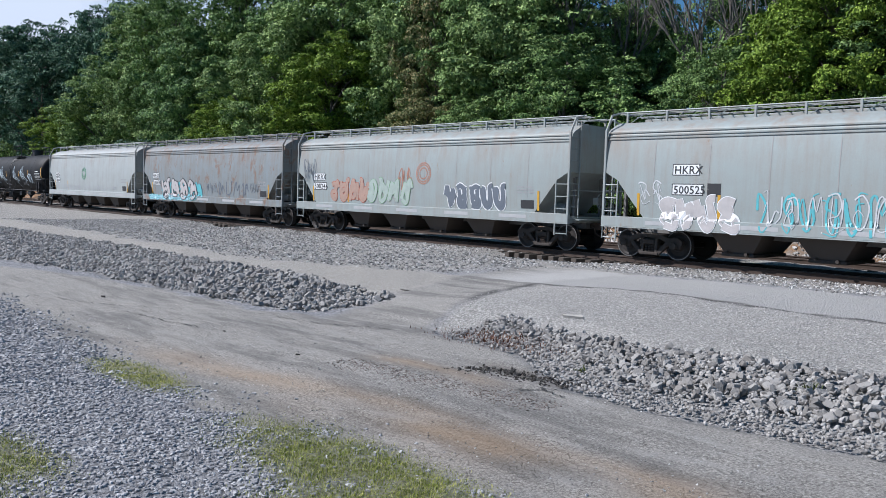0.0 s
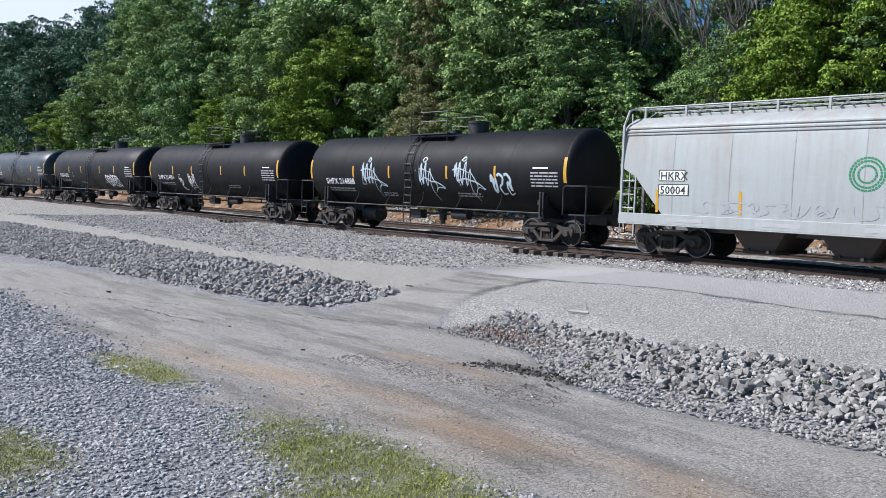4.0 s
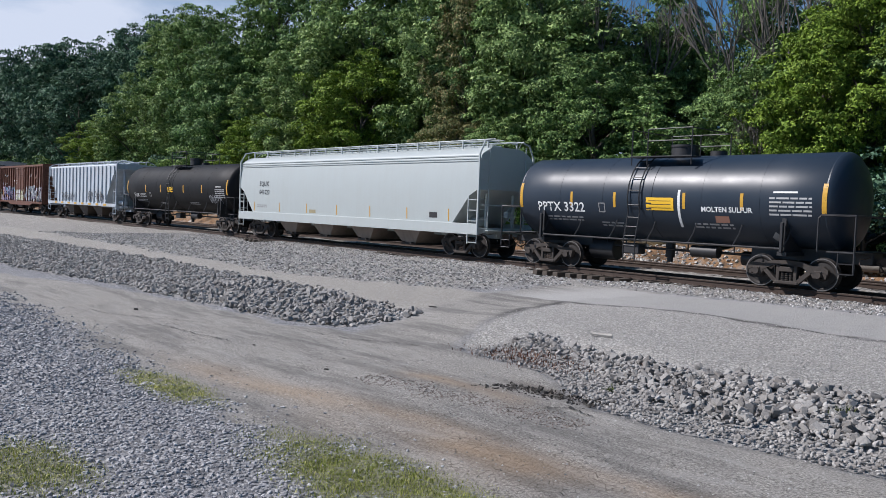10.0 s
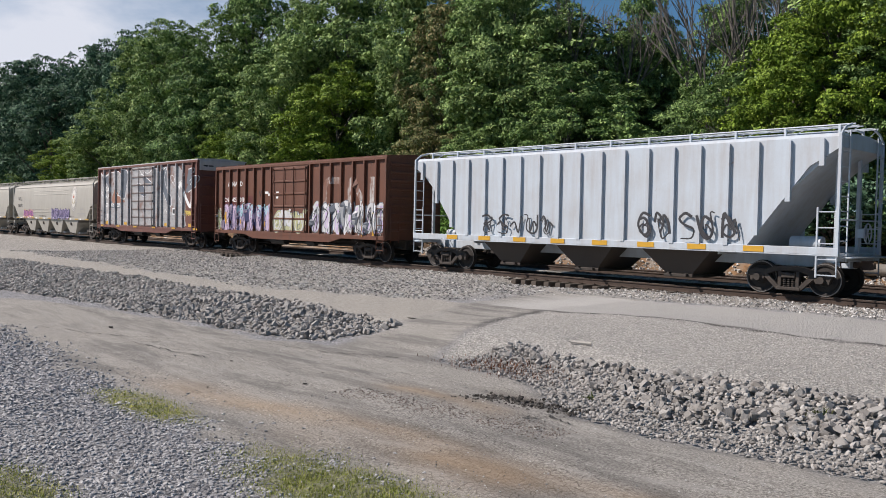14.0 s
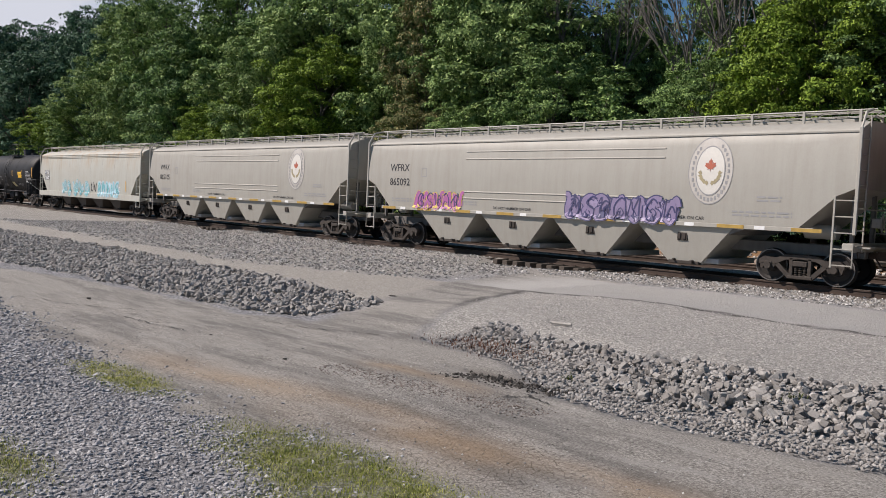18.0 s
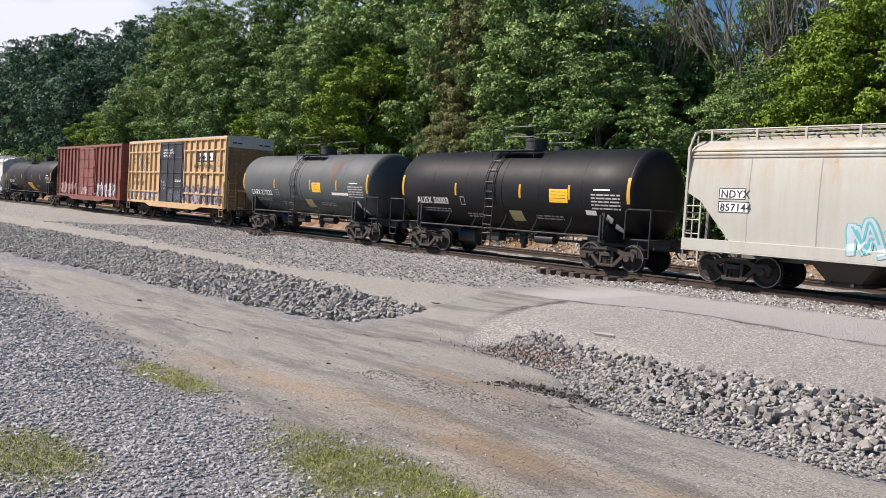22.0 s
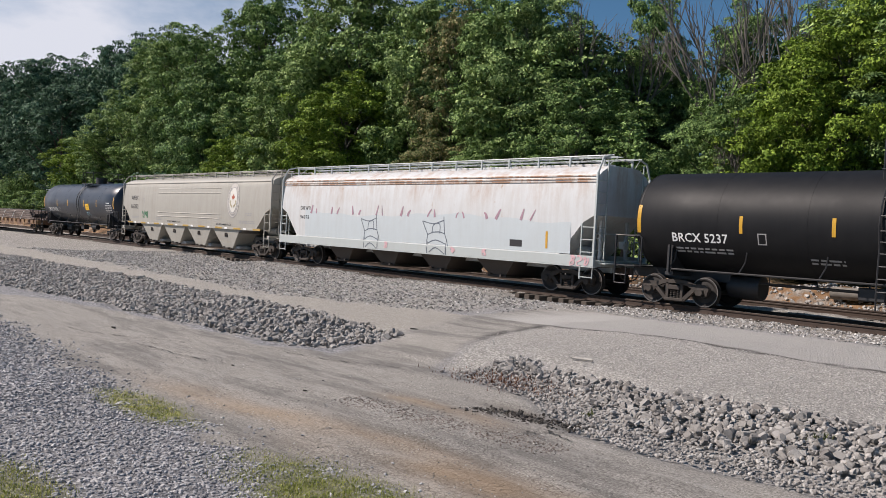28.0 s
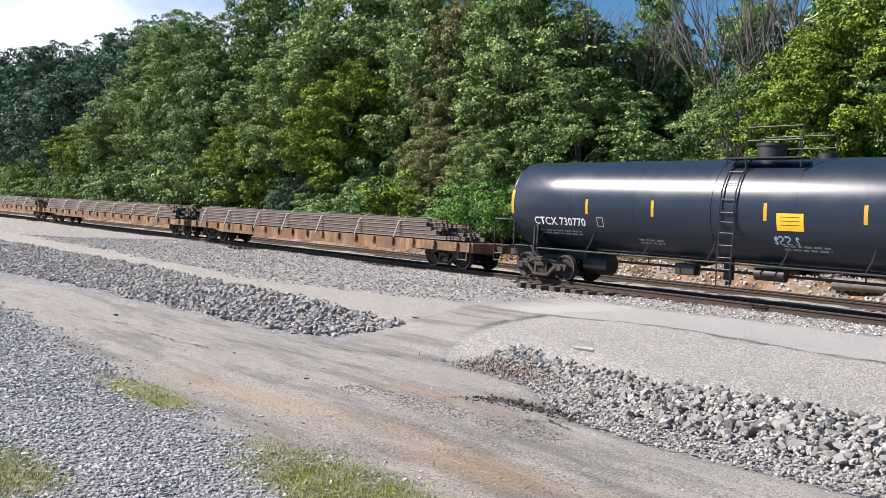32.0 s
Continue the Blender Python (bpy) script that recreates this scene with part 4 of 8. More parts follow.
def build_trees():
    bark = Nodes("tree bark")
    g = bark.noise(bark.coords((5, 5, 0.8)), 3, 6, 0.7)
    bark.bump(g, 0.7, 0.03)
    bark.done(bark.ramp(g, [(0.3, (0.05, 0.042, 0.034)), (0.7, (0.15, 0.13, 0.11))]), 0.9)
    greens = {
        "deep": leaf_material("deep green leaves", (0.067, 0.128, 0.051), (0.153, 0.264, 0.093), (0.287, 0.420, 0.147)),
        "mid": leaf_material("mid green leaves", (0.069, 0.130, 0.043), (0.158, 0.260, 0.081), (0.299, 0.419, 0.141)),
        "light": leaf_material("light green leaves", (0.084, 0.147, 0.048), (0.191, 0.300, 0.094), (0.382, 0.488, 0.181)),
        "yellow": leaf_material("yellow-green leaves", (0.073, 0.127, 0.016), (0.163, 0.258, 0.032), (0.295, 0.405, 0.064)),
        "rust": leaf_material("green leaves turning rust", (0.096, 0.133, 0.048), (0.210, 0.252, 0.098), (0.396, 0.294, 0.149)),
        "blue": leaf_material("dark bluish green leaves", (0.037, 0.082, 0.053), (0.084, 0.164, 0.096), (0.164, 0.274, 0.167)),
    }
    greens["sumac"] = leaf_material("bright sumac leaves", (0.070, 0.165, 0.034), (0.150, 0.305, 0.065), (0.270, 0.450, 0.110))
    shapes = {}

    def variant(shape, k, h, r, count, leaf):
        key = (shape, k)
        if key not in shapes:
            me, lob = crown_mesh("crown", 100 + k * 7 + len(shape), h, r, shape, count, leaf)
            shapes[key] = (me, trunk_mesh("trunk", 50 + k, h, lob), h, r)
        return shapes[key]
    # height, crown radius, leaves and leaf size; trees within the wood carry fewer, larger leaves
    spec = {"round": (14.0, 4.6, 46000, 0.088), "tall": (16.0, 4.2, 46000, 0.088), "bush": (4.0, 2.4, 6000, 0.085), "cone": (8.0, 2.6, 16000, 0.07)}
    plainer = {"round": (14.0, 4.6, 20000, 0.115), "tall": (16.0, 4.2, 20000, 0.115)}
    skins = {}

    def tree(name, label, category, shape, k, hue, x, y, h, r, turn, group, within=False):
        if within:
            k += 10
        me, tr, h0, r0 = variant(shape, k, *(plainer if within else spec)[shape])
        if (shape, k, hue) not in skins:
            c = me.copy()
            c.materials.clear()
            c.materials.append(greens[hue])
            skins[shape, k, hue] = c
        z = float(height(x, y))
        ob = thing(name, label, category, group)
        ob.matrix_basis = Matrix.LocRotScale((x, y, z - 0.1), Euler((0, 0, turn)), (r / r0, r / r0, h / h0))
        part("trunk", tr, bark.m, ob)
        part("crown", skins[shape, k, hue], None, ob)
        return ob
    rng = np.random.RandomState(77)
    words = {"deep": "deep green", "mid": "green", "light": "light green", "yellow": "yellow-green", "rust": "rust-tinged green", "blue": "dark bluish-green"}
    # the trees that stand out: shape, hue, x, y, height, crown radius
    own = [
        ("round", "yellow", -108, 37.5, 11, 5.0), ("round", "light", -99, 38.5, 15, 5.5), ("tall", "light", -90, 39, 22, 5.5), ("tall", "mid", -82, 38.5, 21, 5.2),
        ("round", "deep", -75, 38, 17, 5.0), ("tall", "mid", -72, 41, 24, 5.5), ("round", "yellow", -66, 36.3, 10, 3.8), ("round", "light", -59, 37.2, 16, 5.2),
        ("tall", "light", -56, 41, 23, 6.0), ("round", "yellow", -51.5, 36.8, 13.5, 4.6), ("tall", "light", -45.2, 39, 18, 4.0), ("tall", "rust", -40.9, 38, 16.5, 3.0), ("round", "rust", -39.6, 36.0, 8.5, 2.6),
        ("tall", "mid", -36.6, 39, 17.0, 4.4), ("round", "light", -34.0, 38.5, 15.5, 4.2), ("round", "light", -34.5, 35.2, 7.6, 2.6), ("round", "mid", -29.5, 37.5, 10.5, 3.8),
        ("cone", "mid", -25.0, 36.0, 8.6, 3.4), ("tall", "mid", -29.3, 44, 16.0, 2.7), ("tall", "deep", -17.0, 44, 15.5, 3.6), ("tall", "mid", -23.6, 45, 15.0, 3.0), ("round", "deep", -31.5, 48, 14.0, 4.2), ("round", "deep", -29.0, 47, 12.5, 4.5), ("round", "mid", -21.0, 48, 13.0, 4.5), ("round", "mid", -20.5, 38.5, 9.0, 3.0), ("round", "yellow", -16.3, 37.0, 10.5, 3.4), ("round", "yellow", -14.8, 38.0, 12.2, 3.3),
        ("tall", "mid", -10.5, 38, 13.5, 4.2), ("round", "deep", -5.0, 37, 12, 4.4), ("tall", "mid", 1.5, 38.5, 15, 4.6), ("round", "mid", 9, 38, 13, 4.6),
    ]
    for i, (shape, hue, x, y, h, r) in enumerate(own):
        tree("tree", f"leafy {words[hue]} broadleaf tree at the edge of the wood", "tree", shape, i % 3, hue, x, y, h, r, rng.uniform(0, 6.28), "trees of the wood")
    # rows behind
    for y0, step_x in ((42.5, 6.4), (49.5, 8.0)):
        x = -168.0
        while x < 26:
            far = np.clip((-x - 30) / 90, 0, 1)
            if not (-34.5 < x < -16.5):
                h = (15.5 + 8.5 * far) * rng.uniform(0.86, 1.12) * (1 if x < -40 else 0.93)
                if -24 < x < -17:
                    h *= 0.8
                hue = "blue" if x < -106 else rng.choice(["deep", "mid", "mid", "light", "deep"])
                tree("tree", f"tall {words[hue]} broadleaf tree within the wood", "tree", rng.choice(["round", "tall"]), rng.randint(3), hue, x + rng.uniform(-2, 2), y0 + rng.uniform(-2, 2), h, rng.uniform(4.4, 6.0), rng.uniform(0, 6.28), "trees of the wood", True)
            x += step_x * rng.uniform(0.85, 1.2)
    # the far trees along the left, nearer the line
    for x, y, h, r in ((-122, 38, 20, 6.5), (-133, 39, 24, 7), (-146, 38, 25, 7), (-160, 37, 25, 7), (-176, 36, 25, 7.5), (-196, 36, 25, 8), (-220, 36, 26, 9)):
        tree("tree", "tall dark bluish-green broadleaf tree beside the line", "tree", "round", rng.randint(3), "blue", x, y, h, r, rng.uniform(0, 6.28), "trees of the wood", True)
    # undergrowth
    x = -270.0
    while x < 20:
        hue = rng.choice(["mid", "light", "deep", "blue", "yellow"], p=[0.35, 0.1, 0.4, 0.1, 0.05])
        tree("bush", f"{words[hue]} bush in the undergrowth", "bush", "bush", rng.randint(3), hue, x, rng.uniform(34.8, 37.2), rng.uniform(2.4, 5.2) * (1.5 if x < -65 else 1), rng.uniform(1.7, 3.0) * (1.4 if x < -65 else 1), rng.uniform(0, 6.28), "undergrowth")
        x += rng.uniform(1.6, 3.4) * (1 if x > -60 else 1.9)
    # sumac
    for x, y, h, r in ((-33.0, 32.6, 4.0, 1.9), (-30.9, 32.8, 3.3, 1.7), (-35.0, 33.2, 3.0, 1.5)):
        tree("sumac_shrub", "bright green sumac shrub beside the far track", "shrub", "bush", 1, "sumac", x, y, h, r, 1.0, "sumac")
    # bare trees
    dead = plain("grey dead wood", (0.15, 0.135, 0.12), 0.9, 0, 0.6, 4)
    for k, (x, y, h) in enumerate(((-31.6, 41, 18.5), (-29.8, 42, 17), (-22.6, 41, 16.5), (-20.6, 42, 17.5), (-18.6, 41, 16.5), (-19.3, 36.6, 7.5))):
        ob = thing("dead_tree", "bare grey dead tree with forked limbs", "tree", "dead trees", at=pose(x, y, float(height(x, y)) - 0.1, 0, 0, 70 * k))
        vines = []
        trunk, limbs = bare_meshes(900 + k, h, vines)
        part("vine", vine_mesh(vines, 40 + k), greens["mid"], ob, "green vine leaves climbing the dead trunk")
        part("trunk", trunk, dead, ob, smooth=50)
        for limb in limbs:
            part("limb", limb, dead, ob, smooth=50)
    trunk = Geo()
    trunk.rod((0, 0, 0), (0.25, 0, 9.5), 0.10, 8, 0.08).rod((0.25, 0, 9.5), (0.1, 0, 17.5), 0.08, 8, 0.04)
    trunk.rod((0.2, 0, 12.5), (-0.9, -0.2, 15.0), 0.04, 6, 0.02).rod((0.15, 0, 13.5), (0.8, -0.2, 15.5), 0.035, 6, 0.02)
    pale = plain("pale birch bark", (0.27, 0.255, 0.23), 0.8, 0, 0.5, 6)
    ob = thing("tree", "slender pale bare tree trunk among leaves", "tree", at=pose(-62.9, 38.4, float(height(-62.9, 38.4)), 0, 0, 0))
    part("trunk", trunk, pale, ob, smooth=50)

# ---- the train: running gear shared by all cars ----
WHEEL_R = 0.457
GEAR = {}


def gear():
    """Meshes of wheels, trucks and couplers, made once."""
    if GEAR:
        return GEAR
    prof = [(0.10, 0.05), (0.11, 0.075), (0.17, 0.075), (0.19, 0.03), (0.33, 0.015), (0.385, 0.05), (0.455, 0.05), (0.457, -0.045), (0.48, -0.075), (0.48, -0.09), (0.38, -0.09), (0.34, -0.05), (0.10, -0.07)]
    g = Geo()
    for s in (-1, 1):
        secs = []
        for i in range(28):
            a = 2 * math.pi * i / 28
            secs.append([(r * math.cos(a), s * (0.753 + q), r * math.sin(a)) for r, q in (prof if s > 0 else prof[::-1])])
        secs.append(secs[0])
        g.rings(secs, close=True, caps=False)
    g.rod((0, -0.93, 0), (0, 0.93, 0), 0.085, 12)
    plain_faces = len(g.f)
    for s in (-1, 1):
        secs = []
        for i in range(28):
            a = 2 * math.pi * i / 28
            ring = [(0.425, 0.056), (0.452, 0.056), (0.452, 0.052), (0.425, 0.052)]
            secs.append([(r * math.cos(a), s * (0.753 + q), r * math.sin(a)) for r, q in (ring if s > 0 else ring[::-1])])
        secs.append(secs[0])
        g.rings(secs, close=True, caps=False)
        for k in range(3):
            a = k * 2.094
            g.rod((0.035 * math.cos(a), s * 0.93, 0.035 * math.sin(a)), (0.035 * math.cos(a), s * 1.03, 0.035 * math.sin(a)), 0.018, 6)
    me = g.mesh("wheelset", 30)
    me.materials.append(WHEEL_FACE)
    me.materials.append(WHEEL_RIM)
    for q in me.polygons[plain_faces:]:
        q.material_index = 1
    GEAR["wheels"] = me
    g = Geo()
    for s in (-1, 1):
        y0, y1 = (0.90, 1.06) if s > 0 else (-1.06, -0.90)
        half = [(-1.16, 0.60), (-1.02, 0.70), (-0.66, 0.68), (-0.42, 0.78), (0, 0.80), (0.42, 0.78), (0.66, 0.68), (1.02, 0.70), (1.16, 0.60), (1.15, 0.50), (1.08, 0.40), (0.98, 0.54), (0.80, 0.54), (0.72, 0.44), (0.62, 0.58), (0.40, 0.68), (0.0, 0.70), (-0.40, 0.68), (-0.62, 0.58), (-0.72, 0.44), (-0.80, 0.54), (-0.98, 0.54), (-1.08, 0.40), (-1.15, 0.50)]
        top = half[:9]
        low = [(-1.15, 0.48), (-1.0, 0.53), (-0.70, 0.50), (-0.40, 0.64), (0, 0.68), (0.40, 0.64), (0.70, 0.50), (1.0, 0.53), (1.15, 0.48)]
        for i in range(8):
            g.prism([top[i], top[i + 1], low[i + 1], low[i]], y0, y1)
        for m in (-1, 1):
            g.prism([(m * 0.78, 0.56), (m * 0.62, 0.58), (m * 0.24, 0.20), (m * 0.34, 0.14)], y0 + 0.01, y1 - 0.01)
            g.cbox(min(m * 0.30, m * 0.20), max(m * 0.30, m * 0.20), y0, y1, 0.18, 0.70, 0.012)
            g.prism([(m * 1.14, 0.60), (m * 1.10, 0.36), (m * 1.04, 0.36), (m * 0.99, 0.56)], y0 + 0.01, y1 - 0.01)
            g.prism([(m * 0.64, 0.56), (m * 0.74, 0.36), (m * 0.80, 0.36), (m * 0.82, 0.56)], y0 + 0.01, y1 - 0.01)
            g.cbox(m * 0.89 - 0.11, m * 0.89 + 0.11, y0 - 0.02, y1 + 0.03, 0.38, 0.57, 0.02)
            g.rod((m * 0.89, s * 1.05, 0.457), (m * 0.89, s * 1.13, 0.457), 0.10, 14)
        g.cbox(-0.34, 0.34, y0 - 0.01, y1 + 0.01, 0.12, 0.22, 0.02)
        for k in (-0.12, 0.0, 0.12):
            for q in range(4):
                g.rod((k, s * 0.99, 0.235 + q * 0.06), (k, s * 0.99, 0.265 + q * 0.06), 0.055, 9)
        g.cbox(-0.20, 0.20, y0 - 0.03, y1 + 0.05, 0.47, 0.62, 0.02)
    g.cbox(-0.18, 0.18, -0.9, 0.9, 0.50, 0.76, 0.02)
    for m in (-1, 1):
        g.cbox(m * 0.40 - 0.04, m * 0.40 + 0.04, -0.8, 0.8, 0.38, 0.46, 0.01)
    GEAR["truck"] = g.mesh("truck")
    g = Geo()
    g.cbox(-0.55, 0.16, -0.10, 0.10, 0.80, 0.96, 0.02)
    g.prism([(0.14, 0.76), (0.36, 0.76), (0.36, 1.0), (0.14, 1.0)], -0.16, 0.10)
    g.prism([(0.36, 0.78), (0.47, 0.80), (0.47, 0.96), (0.36, 0.98)], -0.17, -0.06)
    g.path([(0.10, -0.18, 0.85), (0.26, -0.22, 0.62), (0.42, -0.14, 0.52), (0.55, -0.04, 0.60)], 0.024, 6)
    g.path([(-0.1, -0.3, 1.0), (-0.05, -0.75, 0.96), (0.0, -1.25, 0.98), (0.04, -1.3, 0.82)], 0.016, 5)
    GEAR["coupler"] = g.mesh("coupler")
    return GEAR


SPINS = []


def running_gear(car, half, inset):
    """Two trucks with two wheelsets each, and a coupler at each end."""
    m = gear()
    for s in (-1, 1):
        truck = part("truck", m["truck"], STEEL_DARK, car, at=pose(s * (half - inset), 0, 0))
        for w in (-0.89, 0.89):
            ws = part("wheelset", m["wheels"], WHEEL_FACE, truck, at=pose(w, 0, WHEEL_R))
            SPINS.append((ws, w))
        part("coupler", m["coupler"], STEEL_BROWN, car, at=pose(s * half, 0, 0, 0, 0, 0 if s > 0 else 180))


# ---- marks on the sides ----


def fold(mesh_or_geo, side, lift):
    """Lays points given as (along, 0, up) on the near side of a car, whose side is side(z)."""
    for v in mesh_or_geo.vertices:
        v.co.y = -side(v.co.z) - lift
    return mesh_or_geo


def words(text, x, z, size, side, material, car, spread=1.0, lift=0.006, label="", bold=0.012, slant=0.0):
    cu = bpy.data.curves.new("lettering", "FONT")
    cu.body, cu.size, cu.resolution_u, cu.offset = text, size * 1.42, 2, size * bold
    cu.space_character, cu.shear = spread, slant
    tmp = bpy.data.objects.new("lettering", cu)
    scene.collection.objects.link(tmp)
    me = bpy.data.meshes.new_from_object(tmp.evaluated_get(bpy.context.evaluated_depsgraph_get()))
    bpy.data.objects.remove(tmp)
    bpy.data.curves.remove(cu)
    for v in me.vertices:
        v.co = Vector((v.co.x + x, 0, v.co.y + z))
    if isinstance(side, BoxSide):
        # painted across panels and posts alike
        bm = bmesh.new()
        bm.from_mesh(me)
        lo, hi = min(v.co.x for v in bm.verts), max(v.co.x for v in bm.verts)
        for p in side.posts:
            for q in (-0.0451, -0.0448, 0.0448, 0.0451):
                if lo < p + q < hi:
                    bmesh.ops.bisect_plane(bm, geom=bm.verts[:] + bm.edges[:] + bm.faces[:], plane_co=(p + q, 0, 0), plane_no=(1, 0, 0))
        for v in bm.verts:
            v.co.y = -side.over(v.co.x) - lift
        bm.to_mesh(me)
        bm.free()
    else:
        fold(me, side, lift)
    return part("lettering", me, material, car, label)


def strips(rects, side, material, car, name="stencil", lift=0.005, label=""):
    """Flat painted bars: x0, x1, z0, z1."""
    if name in ("reflector", "stencil_panel", "worn_letter_paint") and len(rects) > 1:
        for q in rects:
            strips([q], side, material, car, name, lift, label)
        return None
    g = Geo()
    for x0, x1, z0, z1 in rects:
        if isinstance(side, BoxSide):
            sheet(g, side, x0, x1, lambda x: z0, lambda x: z1, lift, 9.0)
            continue
        n = max(1, int((z1 - z0) / 0.12))
        for k in range(n):
            a, b = z0 + (z1 - z0) * k / n, z0 + (z1 - z0) * (k + 1) / n
            ya, yb = -side(a) - lift, -side(b) - lift
            g.add([(x0, ya, a), (x1, ya, a), (x1, yb, b), (x0, yb, b)], [(0, 1, 2, 3)])
    ob = part(name, g, material, car, label)
    if len(rects) > 4:
        ob["kind"] = "stuff"
    return ob


def fine_print(x, z, w, rows, side, material, car, seed=1, size=0.05):
    """Lines too small to read, as broken bars."""
    rng = random.Random(seed)
    rects = []
    for r in range(rows):
        p = x
        while p < x + w:
            q = rng.uniform(0.10, 0.34)
            rects.append((p, min(p + q, x + w), z - r * size * 1.9, z - r * size * 1.9 + size))
            p += q + 0.06
    return strips(rects, side, material, car)


def outline(x, z, w, h, t, side, material, car):
    return strips([(x, x + w, z, z + t), (x, x + w, z + h - t, z + h), (x, x + t, z + t, z + h - t), (x + w - t, x + w, z + t, z + h - t)], side, material, car, "stencil_frame")


def smooth_line(pts, n=4):
    """A softer line through the given corners."""
    out = []
    for i in range(len(pts) - 1):
        p0, p1, p2, p3 = pts[max(i - 1, 0)], pts[i], pts[i + 1], pts[min(i + 2, len(pts) - 1)]
        for k in range(n):
            t = k / n
            out.append(tuple(0.5 * (2 * b + (c - a) * t + (2 * a - 5 * b + 4 * c - d) * t * t + (3 * b - a - 3 * c + d) * t ** 3) for a, b, c, d in zip(p0, p1, p2, p3)))
    return out + [pts[-1]]


def depth_at(side, x, z):
    """The side's depth, on its posts and doors too where the car tells of them."""
    return side.over(x) if isinstance(side, BoxSide) else side(z)


class BoxSide:
    """A flat car side with posts and a door that stand out."""

    def __init__(self, width, posts, d0, d1):
        self.width, self.posts, self.d0, self.d1 = width, posts, d0, d1

    def __call__(self, z):
        return self.width

    def over(self, x):
        if self.d0 < x < self.d1:
            return self.width + 0.09
        return self.width + (0.116 if any(abs(x - p) < 0.045 for p in self.posts) else 0.0)


def ribbon(g, side, pts, t, lift, taper=False):
    """One painted line along the side."""
    n = len(pts)
    left, right = [], []
    for i, (x, z) in enumerate(pts):
        (ax, az), (bx, bz) = pts[max(i - 1, 0)], pts[min(i + 1, n - 1)]
        d = math.hypot(bx - ax, bz - az) or 1e-6
        q = t * (1 - 0.65 * (i / (n - 1)) ** 2 if taper else 1)
        left.append((x - (bz - az) / d * q, z + (bx - ax) / d * q))
        right.append((x + (bz - az) / d * q, z - (bx - ax) / d * q))
    verts = []
    for i in range(n):
        for x, z in (left[i], right[i]):
            verts.append((x, -depth_at(side, x, z) - lift - 0.00015 * (i % 12), z))
    g.add(verts, [(2 * i, 2 * i + 1, 2 * i + 3, 2 * i + 2) for i in range(n - 1)])


def sheet(g, side, x0, x1, low, high, lift, step=0.06):
    """A painted field between two lines given as functions of x."""
    edges = [x0]
    if isinstance(side, BoxSide):
        edges += [p + q for p in side.posts for q in (-0.0449, 0.0449)] + [side.d0 + 1e-4, side.d1 - 1e-4]
    edges = sorted({round(v, 4) for v in edges + [x0 + (x1 - x0) * k / max(1, int((x1 - x0) / step)) for k in range(int((x1 - x0) / step) + 1)] + [x1] if x0 <= v <= x1})
    rows = 1 if isinstance(side, BoxSide) else 6
    run = []

    def close():
        """Skins the columns gathered so far; where the side steps in or out, the paint follows."""
        if len(run) > 1:
            g.add([p for column in run for p in column], [(k * (rows + 1) + r, (k + 1) * (rows + 1) + r, (k + 1) * (rows + 1) + r + 1, k * (rows + 1) + r + 1) for k in range(len(run) - 1) for r in range(rows)])
        run.clear()
    for a, b in zip(edges, edges[1:]):
        if b - a < 2e-3:
            continue
        la, lb, ha, hb = low(a), low(b), high(a), high(b)
        if ha - la < 0.03 or hb - lb < 0.03:
            close()
            continue
        y = depth_at(side, (a + b) / 2, 0) if rows == 1 else None
        pair = []
        for x, l, h in ((a, la, ha), (b, lb, hb)):
            zs = [l + (h - l) * r / rows for r in range(rows + 1)]
            pair.append([(x, -(side(z) if y is None else y) - lift, z) for z in zs])
        if not run or (y is not None and abs(run[-1][0][1] - pair[0][0][1]) > 1e-5):
            run.append(pair[0])
        run.append(pair[1])
    close()


def mural_material(colours, line, wide, tall):
    """Sprayed shapes that bend into each other, with drawn edges between them."""
    n = Nodes("sprayed mural")
    p = n.coords((1.25 / wide, 0.0, 0.55 / tall))
    w = n.node("ShaderNodeTexNoise", Scale=1.7, Detail=2.0)
    n.link(p, w.inputs["Vector"])
    warp = n.mix(0.75, p, w.outputs["Color"], "ADD")
    cell = n.node("ShaderNodeTexVoronoi", Scale=1.0)
    n.link(warp, cell.inputs["Vector"])
    tone = n.node("ShaderNodeSeparateColor")
    n.link(cell.outputs["Color"], tone.inputs[0])
    r = n.node("ShaderNodeValToRGB")
    r.color_ramp.interpolation = "CONSTANT"
    e = r.color_ramp.elements
    while len(e) < len(colours):
        e.new(0.5)
    for k, c in enumerate(colours):
        e[k].position, e[k].color = k / len(colours), (*c, 1)
    n.link(tone.outputs[0], r.inputs[0])
    edge = n.node("ShaderNodeTexVoronoi", Scale=1.0)
    edge.feature = "DISTANCE_TO_EDGE"
    n.link(warp, edge.inputs["Vector"])
    c = n.mix(n.ramp(edge.outputs["Distance"], [(0.025, 0.9), (0.05, 0.0)]), r.outputs[0], line)
    soft = n.noise(n.coords(), 2.2, 5, 0.6)
    c = n.mix(n.ramp(soft, [(0.4, 0.0), (0.75, 0.5)]), c, tuple(0.5 * k + 0.06 for k in colours[0]))
    c = n.mix(n.ramp(n.noise(n.coords(), 14, 4), [(0.45, 0.0), (0.8, 0.35)]), c, (0.12, 0.10, 0.09))
    return n.done(c, 0.55)


